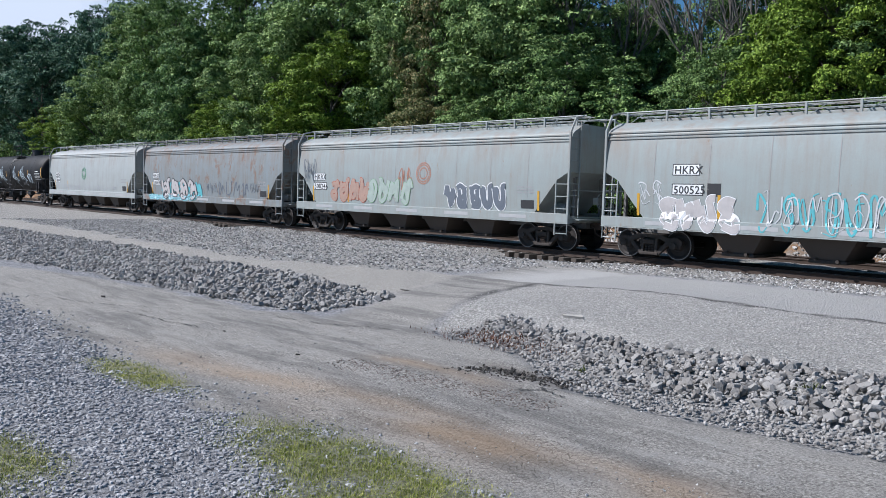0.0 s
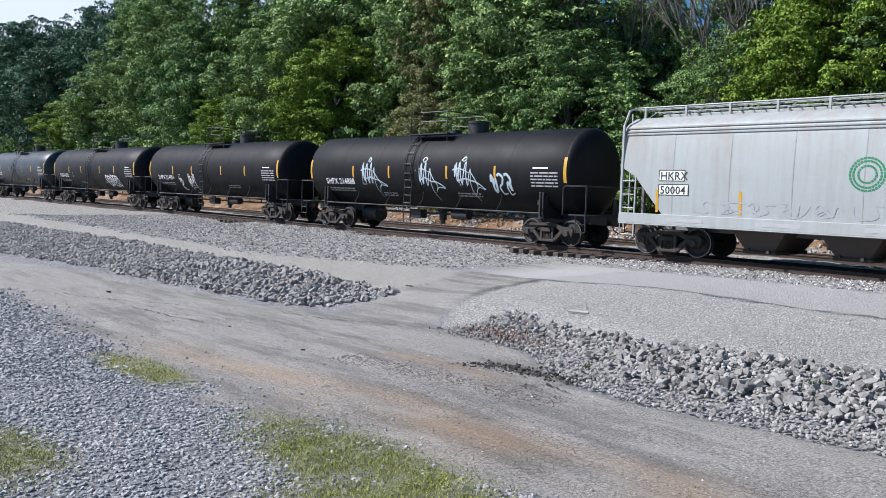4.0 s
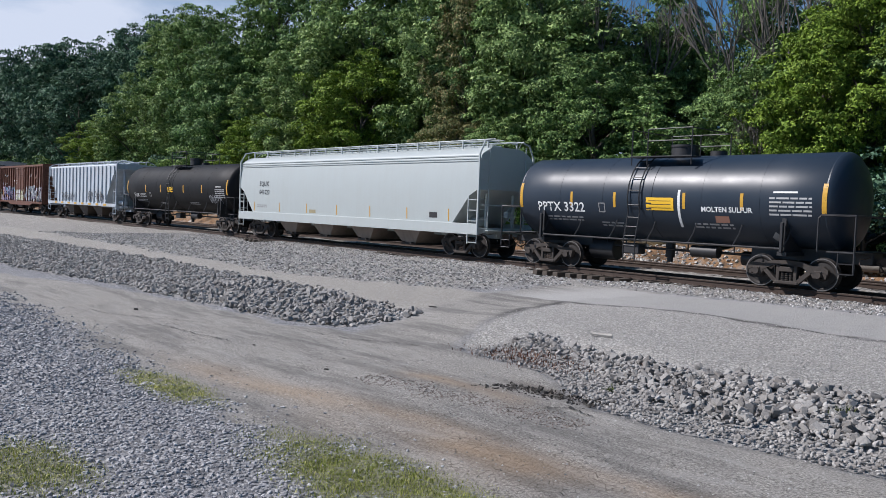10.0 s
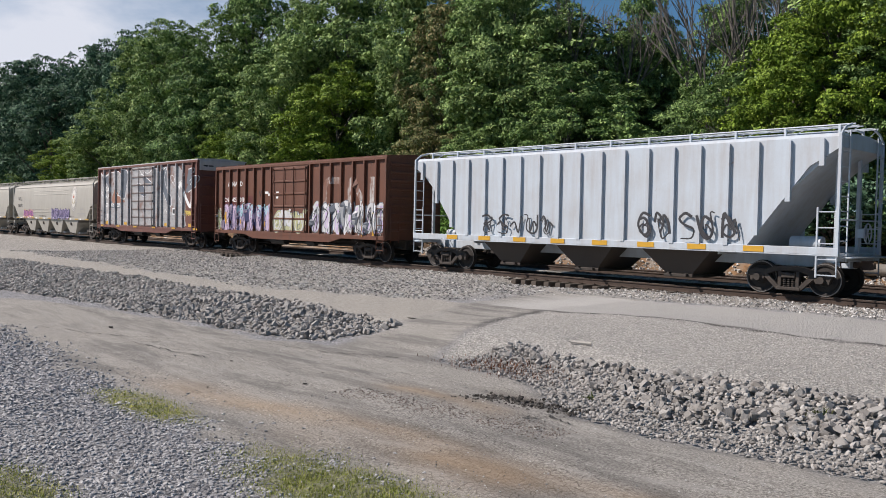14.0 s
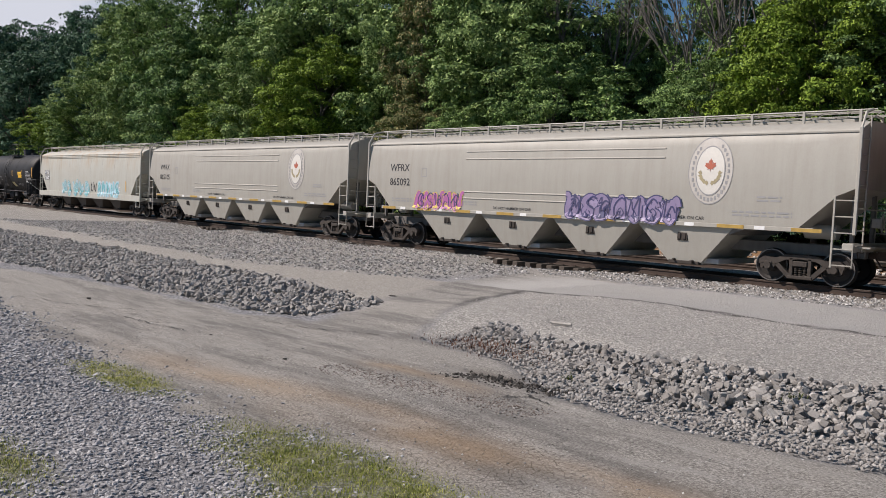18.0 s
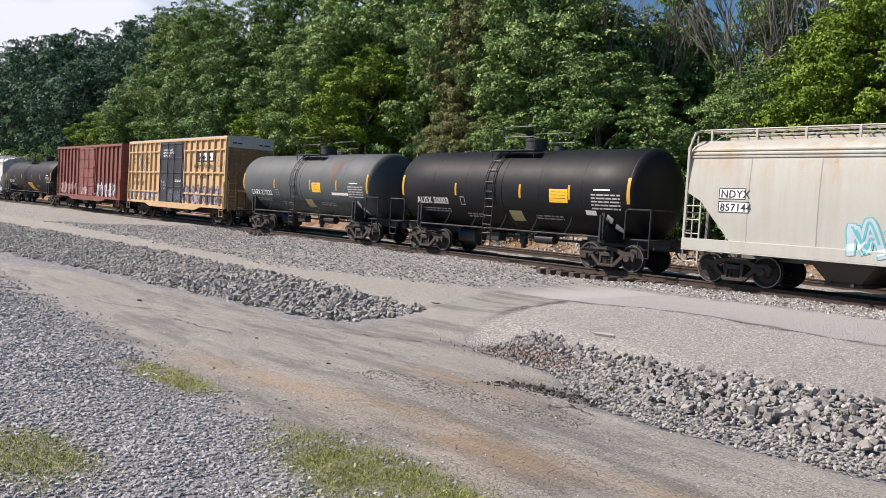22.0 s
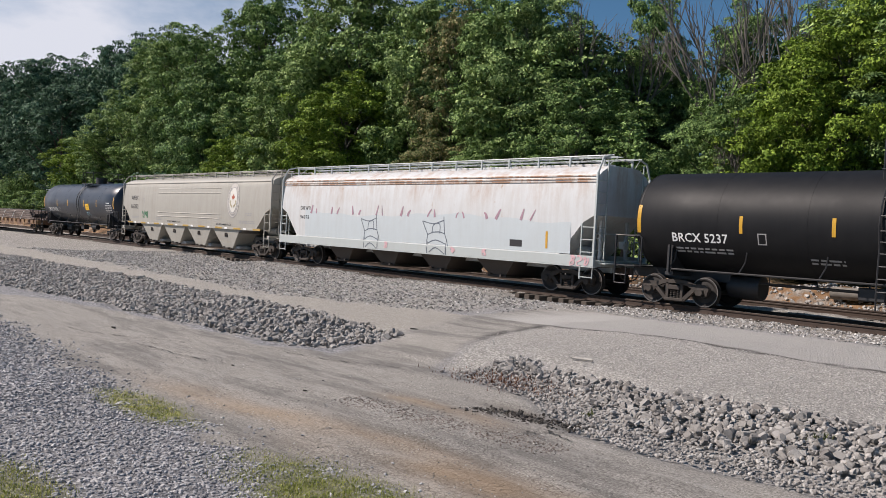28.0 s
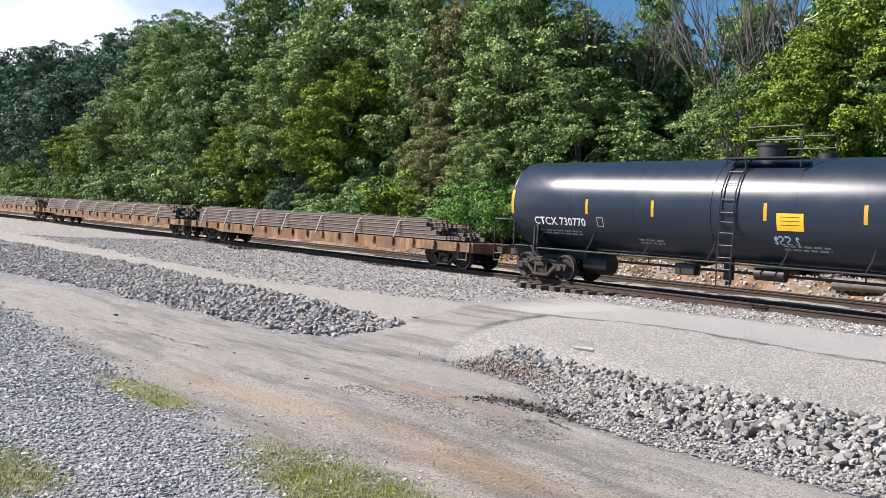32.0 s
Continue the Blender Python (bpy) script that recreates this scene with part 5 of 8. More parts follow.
def graffiti(car, side, x0, x1, z0, z1, fill, line, seed, letters=5, wild=0.35, glow=None, thick=0.035, lift=0.006, bubble=False, cloud=True):
    """Painted tags: bent, hooked strokes, or a filled piece with a ragged outline."""
    rng = random.Random(seed)
    edge = Geo()
    if isinstance(side, BoxSide):
        z0 = max(z0, 1.16)
    w, hgt = (x1 - x0) / letters, z1 - z0
    if fill is not None:
        a, b = RGB[fill.name], RGB[line.name]
        g = RGB[glow.name] if glow is not None else tuple(0.6 * k for k in a)
        light = tuple(min(1, 1.25 * k + 0.05) for k in a)
        shade = tuple(0.8 * k for k in a)
        mat = mural_material([a, light, shade, light, a, g, light], tuple(0.6 * k for k in b), w, hgt)
        ph = [rng.uniform(0, 6.28) for _ in range(6)]

        def high(x):
            u = (x - x0) / w
            v = 0.08 * math.sin(u * 6.28 + ph[0]) + 0.08 * abs(math.sin(u * 7.1 + ph[1])) + 0.03 * math.sin(u * 27 + ph[2])
            ends = min(1, (x - x0) / (0.4 * w), (x1 - x) / (0.4 * w))
            return z1 + hgt * (v - 0.22) * 0.9 - hgt * 0.35 * (1 - max(0, ends))

        def low(x):
            u = (x - x0) / w
            ends = min(1, (x - x0) / (0.4 * w), (x1 - x) / (0.4 * w))
            base = max(z0, 1.18) if isinstance(side, BoxSide) else z0
            return base + hgt * (0.05 + 0.04 * math.sin(u * 11 + ph[3]) + 0.04 * math.sin(u * 23 + ph[4])) + hgt * 0.3 * (1 - max(0, ends))
        if cloud:
            body = Geo()
            sheet(body, side, x0, x1, low, high, lift)
            part("graffiti", body, mat, car, "sprayed graffiti piece")
            pts = [(x0 + (x1 - x0) * k / 60, high(x0 + (x1 - x0) * k / 60)) for k in range(61)]
            ribbon(edge, side, pts, thick * 0.55, lift + 0.003)
            part("graffiti_edge", edge, line, car, "sprayed outline")
        lift += 0.004

    def place(k, u, v):
        slant = 0.22 * math.sin(seed)
        return x0 + w * (k + 0.5) + u * w * 0.5 + slant * v * hgt * 0.5, min(max((z0 + z1) / 2 + v * hgt * 0.5, z0), z1)
    moves = [
        [(-0.9, 0.3), (-0.5, 0.9), (-0.1, 0.2), (-0.5, -0.5), (-0.2, -0.95), (0.4, -0.6)],
        [(0.9, 0.8), (0.2, 0.95), (-0.5, 0.5), (0.0, 0.0), (0.7, -0.3), (0.5, -0.9), (-0.6, -0.8)],
        [(-0.7, -0.9), (-0.5, 0.4), (-0.2, 0.95), (0.2, -0.1), (0.6, 0.7), (0.8, -0.9)],
        [(-0.8, 0.9), (-0.6, -0.4), (0.0, -0.9), (0.6, -0.4), (0.5, 0.9), (1.0, 1.0)],
        [(0.7, 0.6), (0.0, 0.9), (-0.6, 0.2), (-0.5, -0.6), (0.1, -0.9), (0.7, -0.4), (0.2, 0.1), (-0.2, -0.2)],
        [(-0.9, -0.2), (-0.3, 0.3), (0.2, -0.9), (0.5, 0.95), (0.9, 0.1)],
    ]
    if fill is not None:
        # broad letters: a dark rim, and the paler body laid over it
        fat = min((0.105 if bubble else 0.085) * hgt, (0.17 if bubble else 0.13) * w)
        for k in range(letters):
            rim, core, shine = Geo(), Geo(), Geo()
            for j in range(2):
                base = rng.choice(moves if not bubble else moves[1::2])
                flip, sc = rng.choice((-1, 1)), (1.0, 0.7)[j]
                pts = smooth_line([place(k, flip * u * sc + rng.uniform(-0.2, 0.2) * wild, v * sc * 0.9 - 0.06 + rng.uniform(-0.2, 0.2) * wild) for u, v in base], 5)
                ribbon(rim, side, pts, fat + thick * 0.8, lift + 0.001 + 0.002 * j)
                ribbon(core, side, pts, fat, lift + 0.006 + 0.002 * j)
                if glow is not None:
                    ribbon(shine, side, [(p, q - fat * 0.35) for p, q in pts[3:-5]], fat * 0.35, lift + 0.011 + 0.002 * j)
            part("graffiti_edge", rim, line, car, "sprayed outline of a letter")
            part("graffiti_letter", core, fill, car, "sprayed graffiti letter")
            if glow is not None:
                part("graffiti_shade", shine, glow, car)
        return
    for k in range(letters):
        edge = Geo()
        if bubble:
            p1, p2 = rng.uniform(0, 6), rng.uniform(0, 6)
            ring = []
            for i in range(24):
                a = 2 * math.pi * i / 24
                q = 1 + wild * 0.4 * math.sin(2 * a + p1) + wild * 0.3 * math.sin(3 * a + p2)
                ring.append(place(k, math.cos(a) * q * 1.1, math.sin(a) * q * 0.95))
            ribbon(edge, side, ring + ring[:2], thick, lift)
            ribbon(edge, side, smooth_line([place(k, -0.3, -0.4), place(k, 0.2, -0.1), place(k, -0.1, 0.5)]), thick, lift + 0.003)
            part("graffiti_letter", edge, line, car, "sprayed graffiti letter")
            continue
        for j in range(1 + (rng.random() < 0.6)):
            base = rng.choice(moves)
            flip = rng.choice((-1, 1))
            sc = 1.0 if j == 0 else 0.75
            pts = smooth_line([place(k, flip * u * sc + rng.uniform(-0.2, 0.2) * wild, v * sc + rng.uniform(-0.25, 0.25) * wild) for u, v in base])
            ribbon(edge, side, pts, thick, lift + 0.002 * j, True)
        part("graffiti_letter", edge, line, car, "sprayed graffiti letter")


def spray(name, colour):
    n = Nodes(name)
    RGB[n.m.name] = colour
    f = n.noise(n.coords(), 3.5, 4)
    return n.done(n.mix(n.ramp(f, [(0.35, 0.0), (0.7, 0.6)]), colour, tuple(k * 0.62 + 0.05 for k in colour)), 0.6)


RGB = {}
RGB[GREEN_MARK.name] = (0.08, 0.25, 0.09)
SP = {}


def ink(name):
    table = {"black": (0.015, 0.015, 0.02), "dusk": (0.05, 0.05, 0.075), "heather": (0.25, 0.20, 0.34), "magenta": (0.42, 0.13, 0.34), "chalk": (0.50, 0.45, 0.44), "moss": (0.03, 0.16, 0.07), "white": (0.78, 0.78, 0.78), "teal": (0.10, 0.42, 0.46), "blue": (0.06, 0.16, 0.42), "red": (0.42, 0.10, 0.05), "pink": (0.55, 0.20, 0.45), "purple": (0.22, 0.09, 0.30), "lilac": (0.52, 0.42, 0.62), "grey": (0.36, 0.37, 0.39), "silver": (0.55, 0.56, 0.57), "orange": (0.55, 0.17, 0.04), "green": (0.20, 0.36, 0.20), "olive": (0.40, 0.40, 0.22), "yellow": (0.66, 0.50, 0.10), "navy": (0.05, 0.05, 0.14), "sky": (0.35, 0.58, 0.66), "slate": (0.12, 0.14, 0.17), "pinkish": (0.52, 0.40, 0.50), "plum": (0.36, 0.22, 0.27), "brick": (0.42, 0.19, 0.12), "rose": (0.62, 0.38, 0.40), "orange_brown": (0.30, 0.14, 0.09), "pale_blue": (0.44, 0.53, 0.58), "ash": (0.47, 0.44, 0.43), "mint": (0.36, 0.43, 0.38), "rust_pink": (0.40, 0.26, 0.20)}
    if name not in SP:
        SP[name] = spray("spray paint " + name, table[name])
    return SP[name]


# ---- covered hopper cars ----


def hopper(name, label, s0, s1, body, trim, style, eave=3.98, ridge=4.36, sill=(0.98, 1.30), bays=3, cut=1.5, cut_top=2.72, width=1.55, bay_mat=None, ribs=0, rack=4.66, seams=9, grooves=True, end_mat=None, groove_mat=None):
    half = (s1 - s0) / 2
    car = thing(name, label, "freight car", "cars of the train")
    bay_mat = bay_mat or STEEL_BROWN
    zb = sill[1] - 0.03

    def side(z):
        if style == "flat":
            return width - 0.04
        t = (z - zb) / (eave - zb)
        return width - 0.10 * (2 * t - 0.9) ** 2 * (1.0 if t > 0.45 else 0.55)

    def section(x, low):
        zs = [low + (eave - low) * k / 8 for k in range(9)]
        right = [(x, side(z), z) for z in zs]
        left = [(x, -side(z), z) for z in reversed(zs)]
        e = side(eave)
        roof = [(x, e - 0.10, eave + 0.10), (x, e * 0.62, ridge - 0.04), (x, 0.42, ridge), (x, -0.42, ridge), (x, -e * 0.62, ridge - 0.04), (x, -e + 0.10, eave + 0.10)]
        return right + roof + left
    xs = [(-half, cut_top), (-half + cut * 0.32, cut_top - 0.18 * (cut_top - zb)), (-half + cut, zb), (-half + cut + 0.02, zb)]
    xs += [(-half + cut + (2 * half - 2 * cut) * k / 6, zb) for k in range(1, 6)]
    xs += [(half - cut - 0.02, zb), (half - cut, zb), (half - cut * 0.32, cut_top - 0.18 * (cut_top - zb)), (half, cut_top)]
    part("body", Geo().rings([section(x, lo) for x, lo in xs]), body, car, smooth=38)
    # slope sheets and centre sill
    under = Geo()
    under.cbox(-half + 0.1, half - 0.1, -0.32, 0.32, 0.78, 1.10, 0.02)
    for m in (-1, 1):
        under.prism([(m * (half - 0.1), cut_top - 0.02), (m * (half - 3.4), zb - 0.28), (m * (half - 3.4), zb + 0.2), (m * (half - 0.12), cut_top + 0.3)], -width + 0.12, width - 0.12)
        for y in (-0.75, 0.75):
            under.cbox(m * (half - 0.32) - 0.05, m * (half - 0.32) + 0.05, y - 0.06, y + 0.06, 1.1, cut_top, 0.01)
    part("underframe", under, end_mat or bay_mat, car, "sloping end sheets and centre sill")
    # hopper bays
    b0, b1 = -half + 3.15, half - 3.15
    step_b = (b1 - b0) / bays
    for k in range(bays):
        c = b0 + step_b * (k + 0.5)
        q = step_b * (0.49 if style == "pressure" else 0.40)
        top, low = zb + 0.01, 0.36
        g = Geo()
        wt, wl = width - (0.06 if style == "pressure" else 0.22), (width - 0.55 if style != "pressure" else width - 0.25)
        sect = []
        for t in (0, 1):
            z = top + (low - top) * t
            hx, hy = q + ((0.55 if style == "pressure" else 0.42) - q) * t, wt + (wl - wt) * t
            sect.append([(c - hx, -hy, z), (c + hx, -hy, z), (c + hx, hy, z), (c - hx, hy, z)])
        g.rings(sect)
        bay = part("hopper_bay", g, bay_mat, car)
        g = Geo().cbox(c - 0.5, c + 0.5, -wl - 0.05, wl + 0.05, 0.28, 0.38, 0.015)
        g.rod((c + 0.3, -wl - 0.18, 0.36), (c + 0.3, -wl, 0.36), 0.05, 8).rod((c - 0.3, -wl - 0.14, 0.40), (c - 0.3, -wl, 0.40), 0.03, 8)
        part("outlet_gate", g, STEEL_DARK, bay)
        if style == "pressure":
            g = Geo().cbox(c - 0.20, c + 0.14, -wt + 0.05, -wt + 0.20, 0.98, 1.24, 0.015)
            for dx in (-0.12, 0.04):
                g.cbox(c + dx - 0.045, c + dx + 0.05, -wt + 0.025, -wt + 0.06, 1.02, 1.20, 0.01)
            part("vent_plate", g, STEEL_DARK, bay)
            g = Geo().cbox(c + 0.52, c + 1.02, -wl + 0.15, wl - 0.15, 0.34, 0.50, 0.02).cbox(c + 0.50, c + 0.55, -wl + 0.10, wl - 0.10, 0.30, 0.52, 0.008)
            part("gate_drawer", g, DULL_MARK, bay, "pale grey sliding gate")
    # side sills
    for m in (-1, 1):
        if style == "pressure":
            g = Geo().cbox(-half + 1.0, half - 1.0, min(m * (width - 0.02), m * (width + 0.02)), max(m * (width - 0.02), m * (width + 0.02)), sill[0], sill[1], 0.008)
        else:
            a, b = sorted((m * (width - 0.10), m * (width + 0.03)))
            g = Geo().cbox(-half - 0.05, half + 0.05, a, b, sill[0], sill[1], 0.012)
            g.cbox(-half - 0.05, half + 0.05, a, b + 0.03 if m > 0 else b, sill[0] - 0.03, sill[0] + 0.004, 0.008)
        part("side_sill", g, trim, car)
    if ribs:
        for k in range(ribs):
            x = -half + 0.45 + (2 * half - 0.9) * k / (ribs - 1)
            low = zb + max(0, (cut - (half - abs(x))) / cut) * (cut_top - zb)
            for m in (-1, 1):
                a, b = sorted((m * (side(2) - 0.02), m * (side(2) + 0.09)))
                part("rib", Geo().prism([(x - 0.07, low), (x + 0.07, low), (x + 0.05, eave - 0.05), (x - 0.05, eave - 0.05)], a, b), body, car)
    elif seams:
        for k in range(1, seams):
            g = Geo()
            x = -half + 2 * half * k / seams
            zz = [zb + 0.02 + (eave - 0.24 - zb) * i / 8 for i in range(9)]
            for a, b in zip(zz, zz[1:]):
                g.add([(x - 0.012, -side(a) - 0.004, a), (x + 0.012, -side(a) - 0.004, a), (x + 0.012, -side(b) - 0.004, b), (x - 0.012, -side(b) - 0.004, b)], [(0, 1, 2, 3)])
            part("weld_seam", g, GREY_SEAM, car)
    if grooves:
        for z in ((eave - 0.02, eave - 0.13, eave - 0.22) if style != "pressure" else (eave - 0.02,)):
            for m in (-1, 1):
                g = Geo()
                a, b = sorted((m * (side(z) - 0.03), m * (side(z) + 0.035)))
                g.cbox(-half + 0.05, half - 0.05, a, b, z - 0.03, z + 0.03, 0.012)
                part("eave_rib", g, groove_mat or body, car)
    # roof walk, hatches
    g = Geo()
    for y in (-0.62, -0.36, 0.36, 0.62):
        g.cbox(-half - 0.12, half + 0.12, y - 0.03, y + 0.03, rack - 0.045, rack - 0.015, 0.006)
    for k in range(int(half * 2 / 0.35)):
        x = -half + 0.35 * k
        for m in (-1, 1):
            g.box(x, x + 0.03, min(m * 0.36, m * 0.62), max(m * 0.36, m * 0.62), rack - 0.04, rack - 0.02)
    walk_part = part("roof_walk", g, trim, car, "grated steel roof walk")
    for m in (-1, 1):
        part("walk_rail", Geo().rod((-half - 0.1, m * 0.82, rack), (half + 0.1, m * 0.82, rack), 0.022, 5), trim, walk_part)
    n = max(8, int(half * 2 / 1.35))
    for m in (-1, 1):
        post = Geo().cbox(-0.035, 0.035, min(m * 0.80, m * 0.86), max(m * 0.80, m * 0.86), ridge - 0.14, rack, 0.006)
        post.prism_x([(m * 0.82, rack - 0.10), (m * 0.82, rack - 0.04), (m * 0.36, rack - 0.045), (m * 0.36, rack - 0.075)], -0.02, 0.02)
        post.rod((0.04, m * 0.83, ridge - 0.08), (0.45, m * 0.62, rack - 0.05), 0.014, 4)
        post = post.mesh("walk_bracket")
        for k in range(n):
            part("walk_bracket", post, trim, walk_part, at=pose(-half + 0.3 + (2 * half - 0.6) * k / (n - 1), 0, 0))
    hatch = Geo().cbox(-half + 0.6, half - 0.6, -0.30, 0.30, ridge - 0.02, ridge + 0.12, 0.03)
    part("roof_hatch", hatch, body, car)
    # ends: posts, ladders, platforms
    for m in (-1, 1):
        for y in (-1, 1):
            g = Geo()
            yy = y * (width - 0.02)
            g.cbox(m * half - 0.045, m * half + 0.045, yy - 0.04, yy + 0.04, sill[0], eave + 0.08, 0.012)
            g.path([(m * half, yy, eave + 0.06), (m * half, y * (width - 0.28), rack - 0.12), (m * half, y * 0.8, rack)], 0.035, 6)
            part("corner_post", g, trim, car)
        for y in (-1, 1):
            g = Geo()
            yy = y * (width + 0.005)
            xi = m * (half - 0.52)
            g.cbox(xi - 0.025, xi + 0.025, yy - 0.02, yy + 0.02, 0.55, 2.42, 0.006)
            lad = part("side_ladder", g, trim, car)
            rung = Geo().rod((m * half, yy - y * 0.02, 0), (xi, yy, 0), 0.018, 5).mesh("rung")
            for k in range(5):
                part("rung", rung, trim, lad, at=pose(0, 0, 0.62 + 0.42 * k))
            part("grab_iron", Geo().rod((m * half, yy, 0.58), (m * half, yy, 1.2), 0.018, 5), trim, lad)
        for y in (-1, 1):
            g = Geo()
            a, b = y * (width - 0.06), y * (width - 0.52)
            xe = m * (half + 0.05)
            g.cbox(xe - 0.02, xe + 0.02, b - 0.02, b + 0.02, 0.98, rack - 0.2, 0.006)
            lad = part("end_ladder", g, trim, car)
            rung = Geo().rod((xe, a, 0), (xe, b, 0), 0.016, 5).mesh("rung")
            for k in range(9):
                if 1.15 + 0.39 * k < eave + 0.1:
                    part("rung", rung, trim, lad, at=pose(0, 0, 1.15 + 0.39 * k))
        g = Geo().cbox(min(m * half, m * (half - 0.28)), max(m * half, m * (half - 0.28)), -width + 0.02, width - 0.02, 0.98, 1.20, 0.015)
        g.cbox(min(m * (half + 0.30), m * half), max(m * (half + 0.30), m * half), -1.2, 1.2, 1.08, 1.12, 0.008)
        g.rod((m * (half + 0.05), -width + 0.1, 2.1), (m * (half + 0.05), width - 0.1, 2.1), 0.022, 6)
        part("end_platform", g, trim, car)
    # brake gear on one end
    g = Geo()
    secs = []
    for i in range(17):
        a = 2 * math.pi * i / 16
        secs.append([(half + 0.16 + 0.02 * math.cos(t), (0.27 + 0.02 * math.sin(t)) * math.cos(a) + 0.15, (0.27 + 0.02 * math.sin(t)) * math.sin(a) + 1.75) for t in (0, 1.57, 3.14, 4.71)])
    g.rings(secs, caps=False)
    for i in range(3):
        a = i * 1.047
        g.rod((half + 0.16, 0.15 - 0.26 * math.cos(a), 1.75 - 0.26 * math.sin(a)), (half + 0.16, 0.15 + 0.26 * math.cos(a), 1.75 + 0.26 * math.sin(a)), 0.014, 5)
    g.cbox(half - 0.12, half + 0.12, 0.02, 0.28, 1.62, 1.88, 0.02)
    part("brake_wheel", g, trim, car)
    part("air_tank", Geo().rod((half - 1.6, -0.55, 1.45), (half - 0.75, -0.55, 1.45), 0.20, 14), trim, car, smooth=40)
    part("air_tank", Geo().rod((-half + 0.8, -0.3, 1.4), (-half + 1.3, -0.3, 1.4), 0.15, 12), trim, car, smooth=40)
    running_gear(car, half, 1.45 if style != "pressure" else 1.5)
    return car, side, half


# ---- tank cars ----


def tank(name, label, s0, s1, body, radius=1.52, mid=2.60, walkway=True, inset=1.15, reflectors=(-0.565, -0.24, 0.225, 0.565), head=0.42, dome=1.0, ladder_at=0.0, dome_at=0.35, trimmed=None):
    """s0 and s1 are where the shell's straight part ends."""
    half = (s1 - s0) / 2
    car = thing(name, label, "tank car", "cars of the train")
    trim = trimmed or BLACK_FRAME

    def side(z):
        return math.sqrt(max(radius ** 2 - (z - mid) ** 2, 0.01))
    secs, n = [], 48
    prof = [(-half - head, 0.02), (-half - head * 0.96, radius * 0.35), (-half - head * 0.80, radius * 0.62), (-half - head * 0.52, radius * 0.84), (-half - head * 0.22, radius * 0.96), (-half, radius)]
    prof += [(-half + 2 * half * k / 8, radius) for k in range(1, 8)] + [(-x, r) for x, r in reversed(prof)]
    for x, r in prof:
        secs.append([(x, r * math.cos(2 * math.pi * i / n), mid + r * math.sin(2 * math.pi * i / n)) for i in range(n)])
    part("shell", Geo().rings(secs), body, car, smooth=40)
    # weld rings
    for k in (-0.66, -0.33, 0.0, 0.33, 0.66, -0.995, 0.995):
        x = half * k
        g = Geo()
        ring = []
        w = 0.10 if k == 0 else 0.018
        for i in range(n + 1):
            a = 2 * math.pi * i / n
            rr = radius + (0.012 if k == 0 else 0.004)
            ring.append([(x - w, rr * math.cos(a), mid + rr * math.sin(a)), (x + w, rr * math.cos(a), mid + rr * math.sin(a)), (x + w, (rr - 0.03) * math.cos(a), mid + (rr - 0.03) * math.sin(a)), (x - w, (rr - 0.03) * math.cos(a), mid + (rr - 0.03) * math.sin(a))])
        g.rings(ring, caps=False)
        part("weld_ring", g, body, car, smooth=40)
    # stub sills, bolsters, end platforms
    end = half + head + 0.45
    for m in (-1, 1):
        g = Geo().cbox(min(m * end, m * (half - 2.6)), max(m * end, m * (half - 2.6)), -0.33, 0.33, 0.78, 1.16, 0.02)
        bx = m * (half - inset)
        pts = [(-1.32, 0.98), (1.32, 0.98)] + [(side_y, mid - math.sqrt(max(radius ** 2 - side_y ** 2, 0)) - 0.0) for side_y in (1.30, 0.95, 0.5, 0.0, -0.5, -0.95, -1.30)]
        pts = [(-1.35, 0.95), (1.35, 0.95), (1.35, 1.98), (0.95, 1.50), (0.5, 1.2), (-0.5, 1.2), (-0.95, 1.50), (-1.35, 1.98)]
        g.prism_x(pts, bx - 0.06, bx + 0.06)
        g.cbox(bx - 0.14, bx + 0.14, -1.42, 1.42, 0.92, 1.04, 0.015)
        part("bolster", g, trim, car)
        g = Geo()
        x0, x1 = sorted((m * end, m * (half + head * 0.2)))
        g.cbox(x0, x1, -1.45, 1.45, 1.10, 1.14, 0.008)
        for y in (-1, 1):
            yy = y * 1.46
            xa, xb = m * (half - 0.15), m * (end - 0.05)
            g.path([(xa, yy, 1.12), (xa, yy, 2.02), (xa + m * 0.08, yy, 2.10), (xb, yy, 2.10), (xb, yy, 0.62)], 0.028, 6)
            g.path([(xb, yy, 0.55), (xb - m * 0.42, yy, 0.55), (xb - m * 0.42, yy, 1.1)], 0.018, 5)
            g.rod((xb, yy, 0.55), (xb, yy, 1.1), 0.018, 5)
            g.rod((xb, yy, 0.82), (xb - m * 0.42, yy, 0.82), 0.016, 5)
            g.cbox(bx - 0.04, bx + 0.04, yy - 0.05, yy + 0.05, 1.02, 1.86, 0.01)
        g.rod((m * (end - 0.05), -1.46, 2.1), (m * (end - 0.05), 1.46, 2.1), 0.025, 6)
        part("end_platform", g, trim, car, "steel end platform with grab rails")
    # side running bar with brackets
    g = Geo()
    for y in (-1, 1):
        yy = y * 1.42
        g.rod((-half + inset, yy, 1.12), (half - inset, yy, 1.12), 0.030, 6)
        nb = 6
        for k in range(nb + 1):
            x = (-half + inset) + (2 * half - 2 * inset) * k / nb
            g.path([(x, yy, 1.12), (x + 0.12, y * 1.30, 1.45), (x + 0.15, y * side(1.75), 1.75)], 0.020, 5)
    part("side_bar", g, trim, car)
    # pipes, brake gear and valve under the belly
    zlow = mid - radius
    part("brake_pipe", Geo().rod((-half + 2.2, -0.25, 0.86), (half - 2.2, -0.25, 0.86), 0.03, 6), trim, car)
